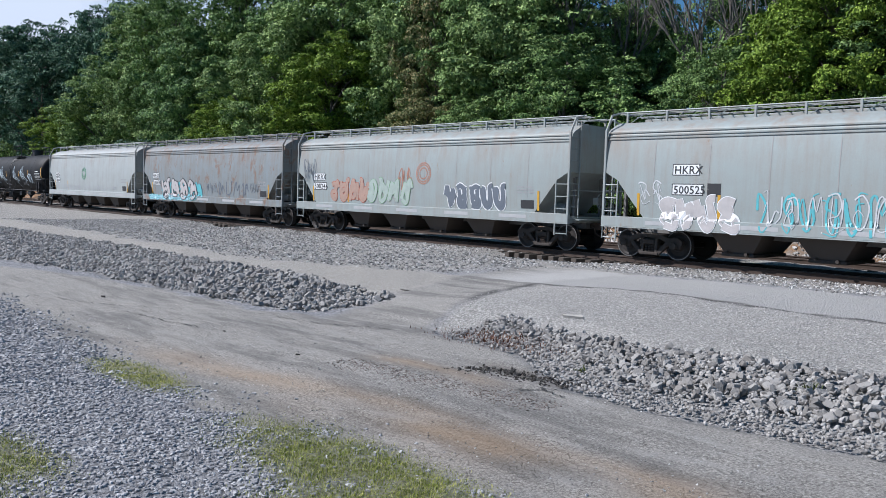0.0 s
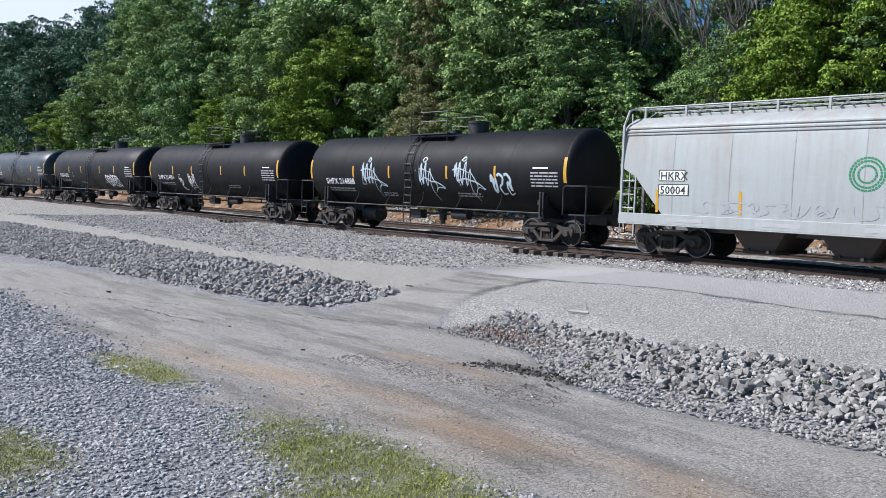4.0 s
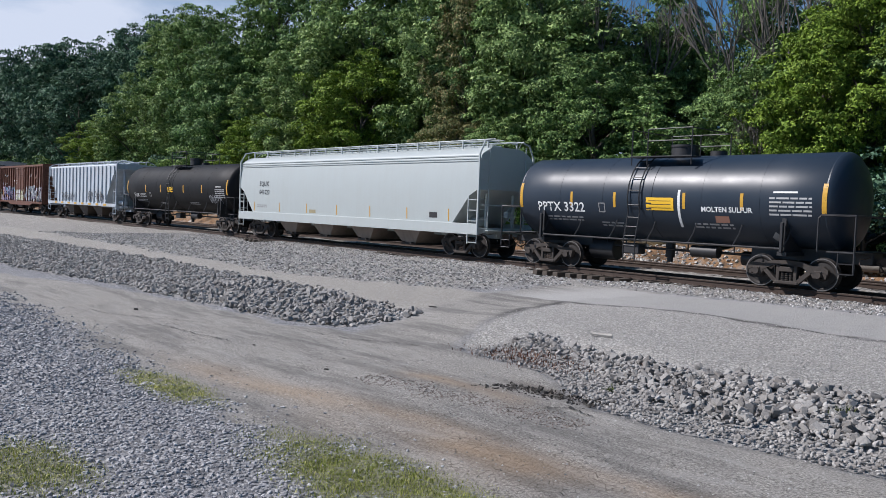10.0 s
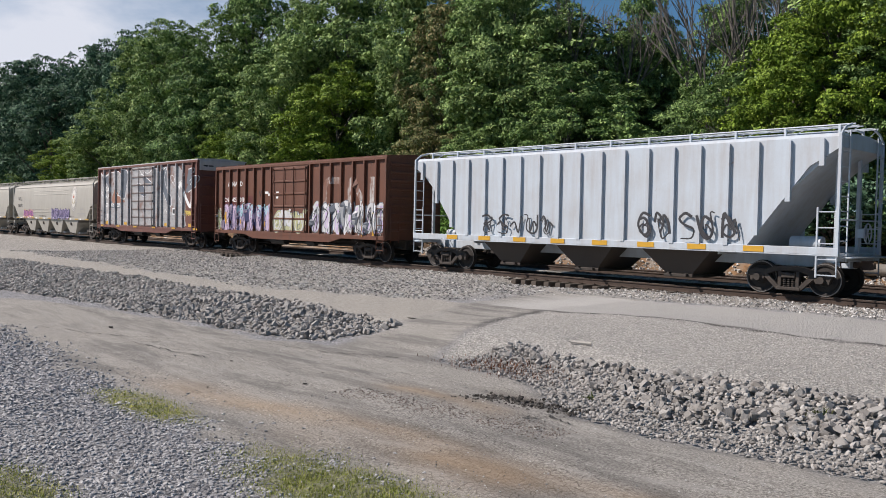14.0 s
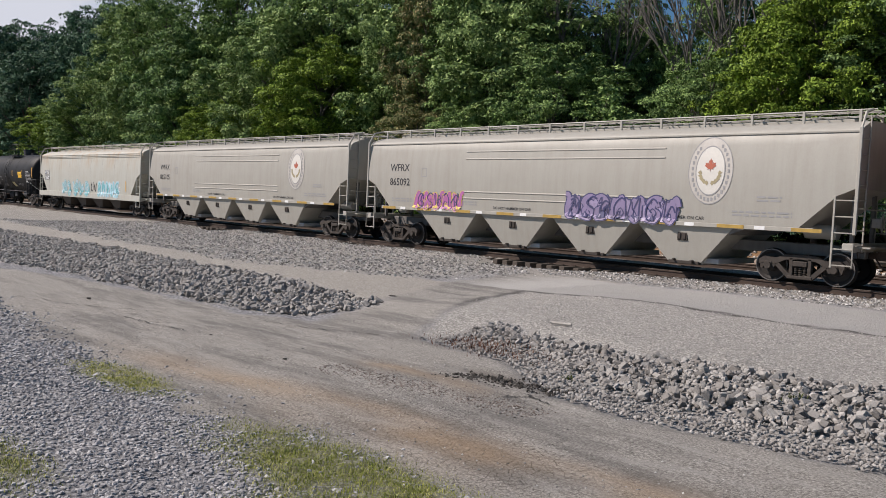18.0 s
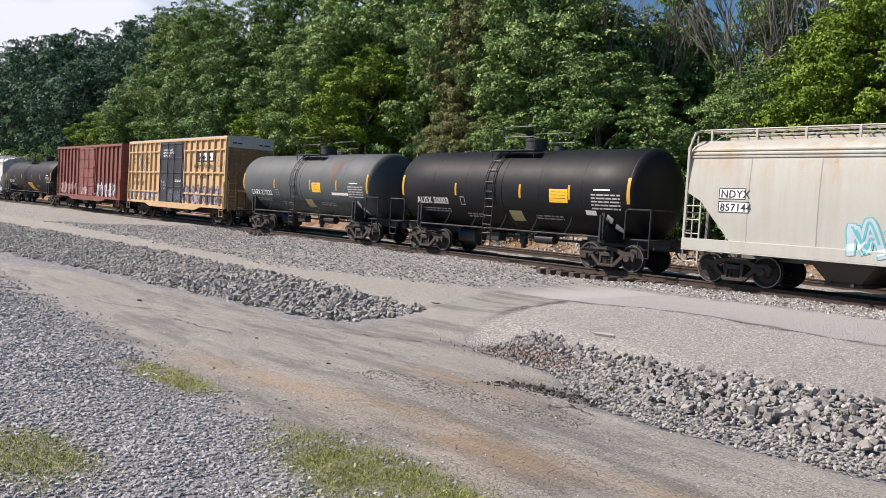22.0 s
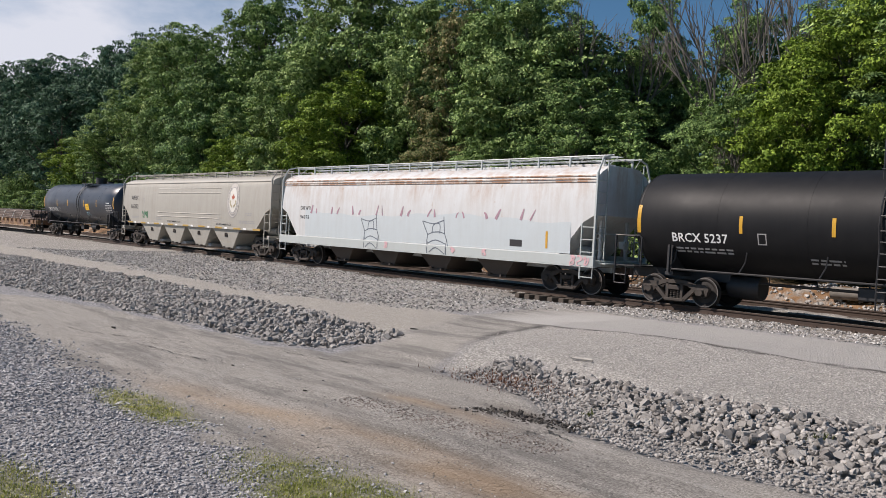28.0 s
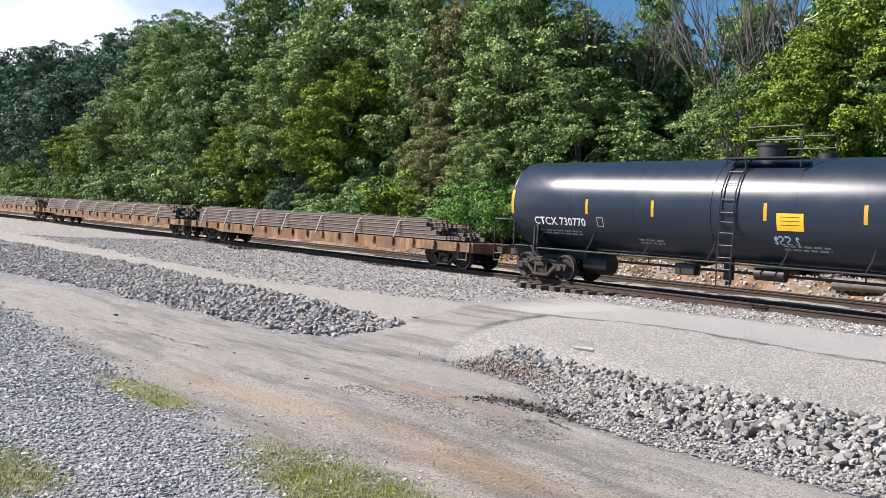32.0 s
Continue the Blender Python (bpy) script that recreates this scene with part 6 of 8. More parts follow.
    part("brake_pipe", Geo().rod((-half + 2.2, 0.45, 0.80), (half - 2.2, 0.45, 0.80), 0.025, 6), trim, car)
    for k in range(9):
        x = -half + 2.4 + (2 * half - 4.8) * k / 8
        part("pipe_hanger", Geo().rod((x, -0.25, 0.86), (x, -0.25, zlow + 0.06), 0.022, 5), trim, car)
    part("brake_valve", Geo().cbox(-1.6, -0.9, -0.5, -0.1, 0.62, 0.98, 0.03), trim, car)
    part("brake_cylinder", Geo().rod((1.1, -0.45, 0.86), (2.0, -0.45, 0.86), 0.19, 12), trim, car, smooth=40)
    part("bottom_valve", Geo().rod((0, 0, zlow + 0.1), (0, 0, 0.58), 0.16, 12).rod((0, 0, 0.58), (0, 0, 0.42), 0.10, 10), trim, car, smooth=40)
    part("air_tank", Geo().rod((-half + 2.5, 0, 0.70), (-half + 3.5, 0, 0.70), 0.36, 16), trim, car, smooth=40)
    part("air_tank", Geo().rod((half - 3.0, 0, 0.72), (half - 2.2, 0, 0.72), 0.22, 14), trim, car, smooth=40)
    # ladder and top platform
    ztop = mid + radius
    lx = ladder_at - 0.55
    g = Geo()
    arc = [(-1.55, 0.45), (-1.58, 1.1)] + [(-(radius + 0.08) * math.cos(a), mid + (radius + 0.08) * math.sin(a)) for a in (-0.35, 0.0, 0.3, 0.6, 0.85, 1.05, 1.2)]
    for dx in (-0.22, 0.22):
        g.path([(lx + dx, y, z) for y, z in arc], 0.024, 5)
    lad = part("ladder", g, trim, car)
    rung = Geo().rod((lx - 0.22, 0, 0), (lx + 0.22, 0, 0), 0.017, 5).mesh("rung")
    for (ya, za), (yb, zb) in zip(arc, arc[1:]):
        seg = max(1, round(math.hypot(yb - ya, zb - za) / 0.36))
        for k in range(seg):
            t = (k + 0.5) / seg
            part("rung", rung, trim, lad, at=pose(0, ya + (yb - ya) * t, za + (zb - za) * t))
    g = Geo()
    dx = ladder_at + dome_at
    g.rod((dx, 0, ztop - 0.1), (dx, 0, ztop + 0.38 * dome), 0.42, 20)
    g.rod((dx, 0, ztop + 0.36 * dome), (dx, 0, ztop + 0.45 * dome), 0.45, 20)
    part("valve_dome", g, trim, car, smooth=40)
    dx = ladder_at + (0.5 if dome_at > 1 else 1.5)
    part("manway", Geo().rod((dx, 0.1, ztop - 0.1), (dx, 0.1, ztop + 0.14), 0.26, 16), trim, car, smooth=40)
    if walkway:
        for y in (-0.95, 0.95):
            part("platform_grating", Geo().cbox(ladder_at - 0.95, ladder_at + 1.35, y - 0.25, y + 0.25, ztop - 0.10, ztop - 0.06, 0.008), trim, car)
        hr = ztop + 0.80
        for y in (-1.16, 1.16):
            g = Geo()
            for x in (ladder_at - 0.9, ladder_at - 0.3 if y < 0 else ladder_at + 0.2, ladder_at + 1.3):
                g.rod((x, y, ztop - 0.35), (x, y, hr), 0.022, 5)
            for z in (ztop + 0.42, hr):
                g.rod((ladder_at - 0.3 if y < 0 else ladder_at - 0.9, y, z), (ladder_at + 1.3, y, z), 0.020, 5)
            part("handrail", g, trim, car, "pipe handrail")
        for x in (ladder_at - 0.9, ladder_at + 1.3):
            part("handrail", Geo().rod((x, -1.16, hr), (x, 1.16, hr), 0.020, 5), trim, car)
    # yellow reflective strips
    for x in [half * k for k in reflectors]:
        strips([(x - 0.05, x + 0.05, mid - 0.34, mid + 0.16)], side, YELLOW_MARK, car, "reflector", label="yellow reflective strip")
    for m in (-1, 1):
        x = m * (half - 0.06)
        strips([(x - 0.065, x + 0.065, mid - 0.42, mid + 0.45)], side, YELLOW_MARK, car, "reflector", label="yellow reflective strip")
    running_gear(car, end, end - half + inset)
    return car, side, half


def tank_marks(car, side, half, text, seed, table=True, sign=None, placard=True, size=0.26, at=1.2):
    words(text, -half + at, 1.98, size, side, WHITE_MARK, car, 1.03, bold=0.02)
    fine_print(-half + at + 0.1, 1.76, 1.9, 2, side, GREY_MARK, car, seed)
    outline(-half + at + 2.75, 1.98, 0.26, 0.32, 0.03, side, GREY_MARK, car)
    fine_print(-0.6 - half * 0.25, 1.62, 0.9, 2, side, GREY_MARK, car, seed + 1)
    fine_print(half * 0.28, 1.70, 1.3, 2, side, GREY_MARK, car, seed + 2)
    if table:
        rng = random.Random(seed)
        x, z = half - 1.6, 2.0
        rects = [(x, x + 1.25, z + 0.05 + 0.115 * r, z + 0.05 + 0.115 * r + 0.05) for r in range(5)]
        cut = []
        for a, b, c, d in rects:
            p = a
            while p < b:
                q = min(b, p + rng.uniform(0.15, 0.5))
                cut.append((p, q - 0.04, c, d))
                p = q
        strips(cut, side, DULL_MARK, car, "data_panel", label="white stencilled data panel")
        strips([(x + 0.1, x + 0.8, z + 0.68, z + 0.73)], side, WHITE_MARK, car)
    if placard:
        for x, z in ((half - 0.95, 1.74), (half - 0.75, 1.44)) if placard is not True else ((half - 1.5, 1.42),):
            g = Geo().add([(x - 0.17, -side(z) - 0.035, z), (x, -side(z - 0.17) - 0.035, z - 0.17), (x + 0.17, -side(z) - 0.035, z), (x, -side(z + 0.17) - 0.035, z + 0.17)], [(0, 1, 2, 3)])
            part("placard", g, GREY_MARK if placard is True else placard, car)
    if sign:
        strips([sign], side, YELLOW_SIGN, car, "sign", 0.012, "yellow warning sign")
        x0, x1, z0, z1 = sign
        strips([(x0 + 0.1, x1 - 0.1, z1 - 0.11 - 0.11 * k, z1 - 0.095 - 0.11 * k) for k in range(3) if z1 - 0.12 - 0.11 * k > z0 + 0.04], side, BLACK_MARK, car, "stencil", 0.016)


# ---- boxcars ----


def boxcar(name, label, s0, s1, body, top, posts, door, width=1.49, low=1.0, door_mat=None, grid=False, door_at=0.0, door_w=3.2, roof=None, end_mat=None, sill_drop=0.22, post_mat=None, cap=None, rib_mat=None):
    half = (s1 - s0) / 2
    car = thing(name, label, "boxcar", "cars of the train")
    door_mat = door_mat or body
    end_mat = end_mat or body

    side = BoxSide(width, posts, door_at - door_w / 2, door_at + door_w / 2)
    g = Geo().cbox(-half, half, -width, width, low, top - 0.10, 0.02)
    part("body", g, body, car)
    g = Geo().prism_x([(-width - 0.09, top - 0.14), (width + 0.09, top - 0.14), (width + 0.09, top - 0.07), (0, top + 0.03), (-width - 0.09, top - 0.07)], -half - 0.03, half + 0.03)
    top_sheet = part("roof", g, roof or body, car)
    for k in range(16):
        x = -half + 0.5 + (2 * half - 1.0) * k / 15
        part("roof_rib", Geo().prism_x([(-width, top - 0.08), (width, top - 0.08), (width, top - 0.04), (0, top + 0.06), (-width, top - 0.04)], x - 0.05, x + 0.05), roof or body, top_sheet)
    for m in (-1, 1):
        a, b = sorted((m * width, m * (width + 0.105)))
        part("top_chord", Geo().cbox(-half, half, a, b, top - 0.26, top - 0.12, 0.012), body, car)
        part("side_sill", Geo().cbox(-half, half, a, b, low - 0.02, low + 0.16, 0.012).prism([(-half + 3.2, low), (half - 3.2, low), (half - 4.2, low - sill_drop), (-half + 4.2, low - sill_drop)], a, b), body, car)
        d0, d1 = door_at * -m - door_w / 2, door_at * -m + door_w / 2
        for x in posts:
            if d0 - 0.07 < x < d1 + 0.07:
                continue
            c, d = sorted((m * width, m * (width + 0.115)))
            part("side_post", Geo().prism([(x - 0.045, low + 0.14), (x + 0.045, low + 0.14), (x + 0.045, top - 0.24), (x - 0.045, top - 0.24)], c, d), (post_mat if abs(x) < half - 1.0 else None) or body, car)
        if grid:
            for z in (1.80, 3.13, 4.52):
                c, d = sorted((m * width, m * (width + 0.10)))
                for xa, xb in ((-half + 0.1, d0 - 0.05), (d1 + 0.05, half - 0.1)):
                    part("side_rail", Geo().cbox(xa, xb, c, d, z - 0.05, z + 0.05, 0.01), body, car)
        # door
        c, d = sorted((m * width, m * (width + 0.09)))
        dr = part("door", Geo().cbox(d0, d1, c, d, low + 0.16, top - 0.30, 0.015), door_mat, car)
        e, f = sorted((m * (width + 0.09), m * (width + 0.13)))
        for z in [low + 0.22 + (top - low - 0.62) * k / door for k in range(door + 1)]:
            part("door_rib", Geo().cbox(d0 + 0.03, d1 - 0.03, e, f, z - 0.045, z + 0.045, 0.012), rib_mat or door_mat, dr)
        for x in (d0 + 0.08, d0 + door_w * 0.36, d0 + door_w * 0.64, d1 - 0.08):
            part("door_bar", Geo().rod((x, m * (width + 0.15), low + 0.2), (x, m * (width + 0.15), top - 0.34), 0.025, 6), rib_mat or door_mat, dr)
        part("door_track", Geo().cbox(d0 - door_w * 0.9 if not grid else d0 - 0.2, d1 + 0.3, c, d, low + 0.06, low + 0.15, 0.01), door_mat, car)
        part("door_track", Geo().cbox(d0 - 0.3, d1 + 0.3, c, d, top - 0.29, top - 0.22, 0.01), door_mat, car)
        # ladders
        for q in (-1, 1):
            g = Geo()
            xa, xb = q * (half - 0.08), q * (half - 0.55)
            yy = m * (width + 0.15)
            for x in (xa, xb):
                g.rod((x, yy, 0.5), (x, yy, low + 1.6), 0.018, 5)
            lad = part("side_ladder", g, body, car)
            rung = Geo().rod((xa, yy, 0), (xb, yy, 0), 0.017, 5).mesh("rung")
            for k in range(6):
                part("rung", rung, body, lad, at=pose(0, 0, 0.55 + 0.36 * k))
    for m in (-1, 1):
        if cap:
            c, d = sorted((m * half, m * (half + 0.075)))
            part("end_cap", Geo().cbox(c, d, -width + 0.02, width - 0.02, top - 0.72, top - 0.12, 0.02), cap, car, "pale top sheet of the end")
            g = Geo()
            for y0, y1 in ((-1.25, -0.95), (-0.9, -0.62), (0.5, 0.75), (0.82, 1.25)):
                xx = m * (half + 0.08)
                g.add([(xx, y0, top - 0.50), (xx, y1, top - 0.50), (xx, y1, top - 0.42), (xx, y0, top - 0.42)], [(0, 1, 2, 3)])
            part("stencil", g, BLACK_MARK, car)
        c, d = sorted((m * half, m * (half + 0.012)))
        part("end_sheet", Geo().cbox(c, d, -width + 0.02, width - 0.02, low + 0.02, top - (0.72 if cap else 0.14), 0.004), end_mat, car)
        for k in range(6 if cap else 9):
            z = low + 0.42 + (top - low - (1.5 if cap else 0.85)) * k / (5 if cap else 8)
            c, d = sorted((m * (half + 0.012), m * (half + 0.10)))
            part("end_rib", Geo().prism_x([(-width + 0.08, z - 0.14), (width - 0.08, z - 0.14), (width - 0.08, z + 0.12), (-width + 0.08, z + 0.12)], m * (half + 0.012), m * (half + 0.03)).cbox(c, d, -width + 0.10, width - 0.10, z - 0.06, z + 0.06, 0.025), end_mat, car)
        g = Geo()
        for y in (-width + 0.08, -width + 0.55):
            g.rod((m * (half + 0.12), y, low - 0.1), (m * (half + 0.12), y, low + 1.7), 0.018, 5)
        lad = part("end_ladder", g, body, car)
        rung = Geo().rod((m * (half + 0.12), -width + 0.08, 0), (m * (half + 0.12), -width + 0.55, 0), 0.016, 5).mesh("rung")
        for k in range(5):
            part("rung", rung, body, lad, at=pose(0, 0, low + 0.38 * k))
    part("air_reservoir", Geo().rod((-2.6, -0.85, 0.70), (-1.3, -0.85, 0.70), 0.20, 14), BLACK_FRAME, car, smooth=40)
    part("brake_cylinder", Geo().rod((0.6, -0.80, 0.68), (1.3, -0.80, 0.68), 0.15, 12).rod((1.3, -0.80, 0.68), (1.9, -0.80, 0.68), 0.035, 6), BLACK_FRAME, car, smooth=40)
    part("brake_rod", Geo().rod((-half + 2.2, -0.55, 0.52), (half - 2.2, -0.55, 0.52), 0.025, 6), BLACK_FRAME, car)
    part("train_pipe", Geo().rod((-half + 0.2, -0.45, 0.66), (half - 0.2, -0.45, 0.66), 0.03, 6), BLACK_FRAME, car)
    g = Geo().cbox(-half + 0.1, half - 0.1, -0.33, 0.33, 0.58, low + 0.02, 0.02)
    for k in range(7):
        x = -half + 2.4 + (2 * half - 4.8) * k / 6
        g.cbox(x - 0.06, x + 0.06, -width + 0.1, width - 0.1, low - 0.14, low + 0.01, 0.01)
    part("underframe", g, STEEL_DARK, car)
    running_gear(car, half + 0.25, 2.1)
    return car, side, half


# ---- flat cars loaded with rail ----


def rail_flat(name, label, s0, s1, seed):
    half = (s1 - s0) / 2
    rng = random.Random(seed)
    car = thing(name, label, "flatcar", "cars of the train")
    deck = 1.06
    g = Geo().cbox(-half, half, -1.35, 1.35, deck - 0.12, deck, 0.015)
    part("deck", g, STEEL_BROWN, car)
    for m in (-1, 1):
        a, b = sorted((m * 1.35, m * 1.48))
        part("side_sill", Geo().prism([(-half, deck + 0.02), (half, deck + 0.02), (half, 0.72), (half - 2.8, 0.72), (half - 3.8, 0.58), (-half + 3.8, 0.58), (-half + 2.8, 0.72), (-half, 0.72)], a, b), FLAT_YELLOW, car)
        for k in range(18):
            x = -half + 0.7 + (2 * half - 1.4) * k / 17
            c, d = sorted((m * 1.48, m * 1.58))
            part("stake_pocket", Geo().cbox(x - 0.10, x + 0.10, c, d, deck - 0.24, deck + 0.02, 0.012), FLAT_YELLOW, car)
    for m in (-1, 1):
        g = Geo().cbox(min(m * half, m * (half + 0.12)), max(m * half, m * (half + 0.12)), -1.4, 1.4, 0.70, deck + 0.02, 0.02)
        g.path([(m * (half - 0.1), -1.5, 0.72), (m * (half - 0.1), -1.5, 0.42), (m * (half - 0.6), -1.5, 0.42), (m * (half - 0.6), -1.5, 0.72)], 0.022, 5)
        part("end_sill", g, FLAT_YELLOW, car)
    part("centre_sill", Geo().cbox(-half, half, -0.33, 0.33, 0.62, deck - 0.1, 0.02), STEEL_DARK, car)
    load = thing("rail_load", "stack of old rusty steel rails strapped on a flatcar", "rail stack", "loads of rails")
    layers = 5
    for j in range(layers):
        z = deck + 0.07 + j * 0.165
        n = 13 - (j == layers - 1) * 4
        for i in range(n):
            y = -1.20 + 2.4 * i / 12
            e0, e1 = -half + 0.2 + rng.uniform(0, 0.5) + 0.12 * j, half - 1.4 - rng.uniform(0, 0.6) - 0.35 * j
            g = Geo().prism_x([(y - 0.065, z), (y + 0.065, z), (y + 0.012, z + 0.03), (y + 0.034, z + 0.10), (y + 0.034, z + 0.145), (y - 0.034, z + 0.145), (y - 0.034, z + 0.10), (y - 0.012, z + 0.03)], e0, e1)
            part("rail", g, RAIL_OLD, load)
        if j:
            for k in range(7):
                x = -half + 1.5 + (2 * half - 4) * k / 6
                part("spacer", Geo().box(x - 0.04, x + 0.04, -1.22, 1.22, z - 0.022, z - 0.001), STEEL_DARK, load)
    for k in range(7):
        x = -half + 1.5 + (2 * half - 5.9) * k / 6 + rng.uniform(-0.3, 0.3)
        g = Geo()
        top = deck + 0.07 + 0.165 * layers
        for m in (-1, 1):
            g.path([(x - 0.12, m * 1.50, deck - 0.1), (x, m * 1.30, top - 0.20), (x + 0.05, m * 0.95, top + 0.01)], 0.035, 5)
        g.rod((x + 0.05, -0.95, top + 0.01), (x + 0.05, 0.95, top + 0.01), 0.03, 5)
        part("strap", g, STRAP, load, "pale steel tie-down strap")
    running_gear(car, half + 0.1, 2.0)
    return car, load, half


GREY_SEAM = plain("weld seam grime", (0.30, 0.29, 0.28), 0.7, 0, 0.2, 5)
FLAT_YELLOW = paint("worn yellow flatcar paint", (0.33, 0.19, 0.075), (0.08, 0.048, 0.032), 1.2, 0.9, 0.6, (0.15, 0.072, 0.04))
RAIL_OLD = plain("old brown rails", (0.19, 0.15, 0.13), 0.7, 0.3, 0.5, 3)
STRAP = plain("pale steel strap", (0.55, 0.53, 0.49), 0.55, 0.2, 0.3, 6)

# ---- the cars in their order ----
CARS = []       # thing, place along the train


def at_train(car, s0, s1):
    CARS.append((car, (s0 + s1) / 2))


SEAL_FIELD = plain("pale grey seal paint", (0.50, 0.47, 0.43), 0.5, 0, 0.25, 5)


def emblem(car, side, x, z, w, h):
    """An oval seal: dark ring, pale field, dotted band, red leaf over two sprays."""
    def oval(a, b, mat, lift, name, inner=0.0):
        g = Geo()
        n = 40
        outer = [(x + a * math.cos(6.2832 * i / n), z + b * math.sin(6.2832 * i / n)) for i in range(n)]
        if inner:
            ins = [(x + a * inner * math.cos(6.2832 * i / n), z + b * inner * math.sin(6.2832 * i / n)) for i in range(n)]
            pts = [(p, -side(q) - lift, q) for p, q in outer + ins]
            g.add(pts, [(i, (i + 1) % n, n + (i + 1) % n, n + i) for i in range(n)])
        else:
            rows = 14
            for k in range(rows):
                za, zb = -b + 2 * b * k / rows, -b + 2 * b * (k + 1) / rows
                wa, wb = a * math.sqrt(max(0, 1 - (za / b) ** 2)), a * math.sqrt(max(0, 1 - (zb / b) ** 2))
                g.add([(x - wa, -side(z + za) - lift, z + za), (x + wa, -side(z + za) - lift, z + za), (x + wb, -side(z + zb) - lift, z + zb), (x - wb, -side(z + zb) - lift, z + zb)], [(0, 1, 2, 3)])
        part(name, g, mat, car)
    oval(w, h, SEAL_FIELD, 0.005, "seal_field")
    oval(w, h, GREY_MARK, 0.009, "seal_ring", 0.97)
    oval(w * 0.66, h * 0.74, CREAM, 0.012, "seal_centre")
    oval(w * 0.66, h * 0.74, GREY_MARK, 0.016, "seal_ring", 0.95)
    g = Geo()
    for i in range(26):
        a = 0.7 + 5.0 * i / 25 + 1.57
        px, pz = x + w * 0.81 * math.cos(a), z + h * 0.85 * math.sin(a)
        g.add([(px - 0.03, -side(pz) - 0.012, pz - 0.05), (px + 0.03, -side(pz) - 0.012, pz - 0.05), (px + 0.03, -side(pz) - 0.012, pz + 0.05), (px - 0.03, -side(pz) - 0.012, pz + 0.05)], [(0, 1, 2, 3)])
    part("seal_marks", g, GREY_MARK, car)
    half_leaf = [(0.0, -0.95), (0.06, -0.50), (0.42, -0.60), (0.34, -0.42), (0.78, -0.08), (0.62, 0.02), (0.70, 0.34), (0.44, 0.26), (0.36, 0.40), (0.20, 0.12), (0.24, 0.66), (0.12, 0.60), (0.0, 0.95)]
    leaf = half_leaf + [(-a, b) for a, b in reversed(half_leaf[1:-1])]
    g = Geo()
    pts = [(x + a * w * 0.34, z + 0.16 * h + b * h * 0.22) for a, b in leaf]
    c = (x, z + 0.10 * h)
    for p, q in zip(pts, pts[1:] + pts[:1]):
        g.add([(u, -side(v) - 0.018, v) for u, v in (c, p, q)], [(0, 1, 2)])
    part("seal_leaf", g, ink("red"), car, "dull red leaf shape")
    g = Geo()
    for m in (-1, 1):
        for k in range(5):
            a = -1.3 + 0.33 * k
            px, pz = x + m * w * 0.42 * math.cos(a), z + h * (-0.08 + 0.30 * math.sin(a))
            g.add([(px, -side(pz) - 0.018, pz - 0.07), (px + m * 0.09, -side(pz) - 0.018, pz + 0.02), (px, -side(pz) - 0.018, pz + 0.08), (px - m * 0.05, -side(pz) - 0.018, pz)], [(0, 1, 2, 3)])
    part("seal_sprays", g, GOLD, car)


CREAM = plain("cream paint", (0.62, 0.60, 0.55), 0.55, 0, 0.15, 6)
GOLD = plain("gold paint", (0.35, 0.30, 0.18), 0.5, 0, 0.2, 6)


def mark_box(car, side, half, top, low, x=None, size=0.235, z=(2.36, 1.93), back=True, ink_mat=None):
    """Initials over a number, on white panels with a dark edge."""
    x = -half + 1.4 if x is None else x
    ink_mat = ink_mat or BLACK_MARK
    for text, zz, w in ((top, z[0], 3.55 * size), (low, z[1], 4.15 * size)):
        if back:
            strips([(x - 0.06, x + w, zz - 0.05, zz + size + 0.06)], side, WHITE_MARK, car, "stencil_panel", 0.003)
            outline(x - 0.06, zz - 0.05, w + 0.06, size + 0.11, 0.025, side, ink_mat, car)
        words(text, x, zz, size, side, ink_mat, car, 1.05, lift=0.008, bold=0.016)


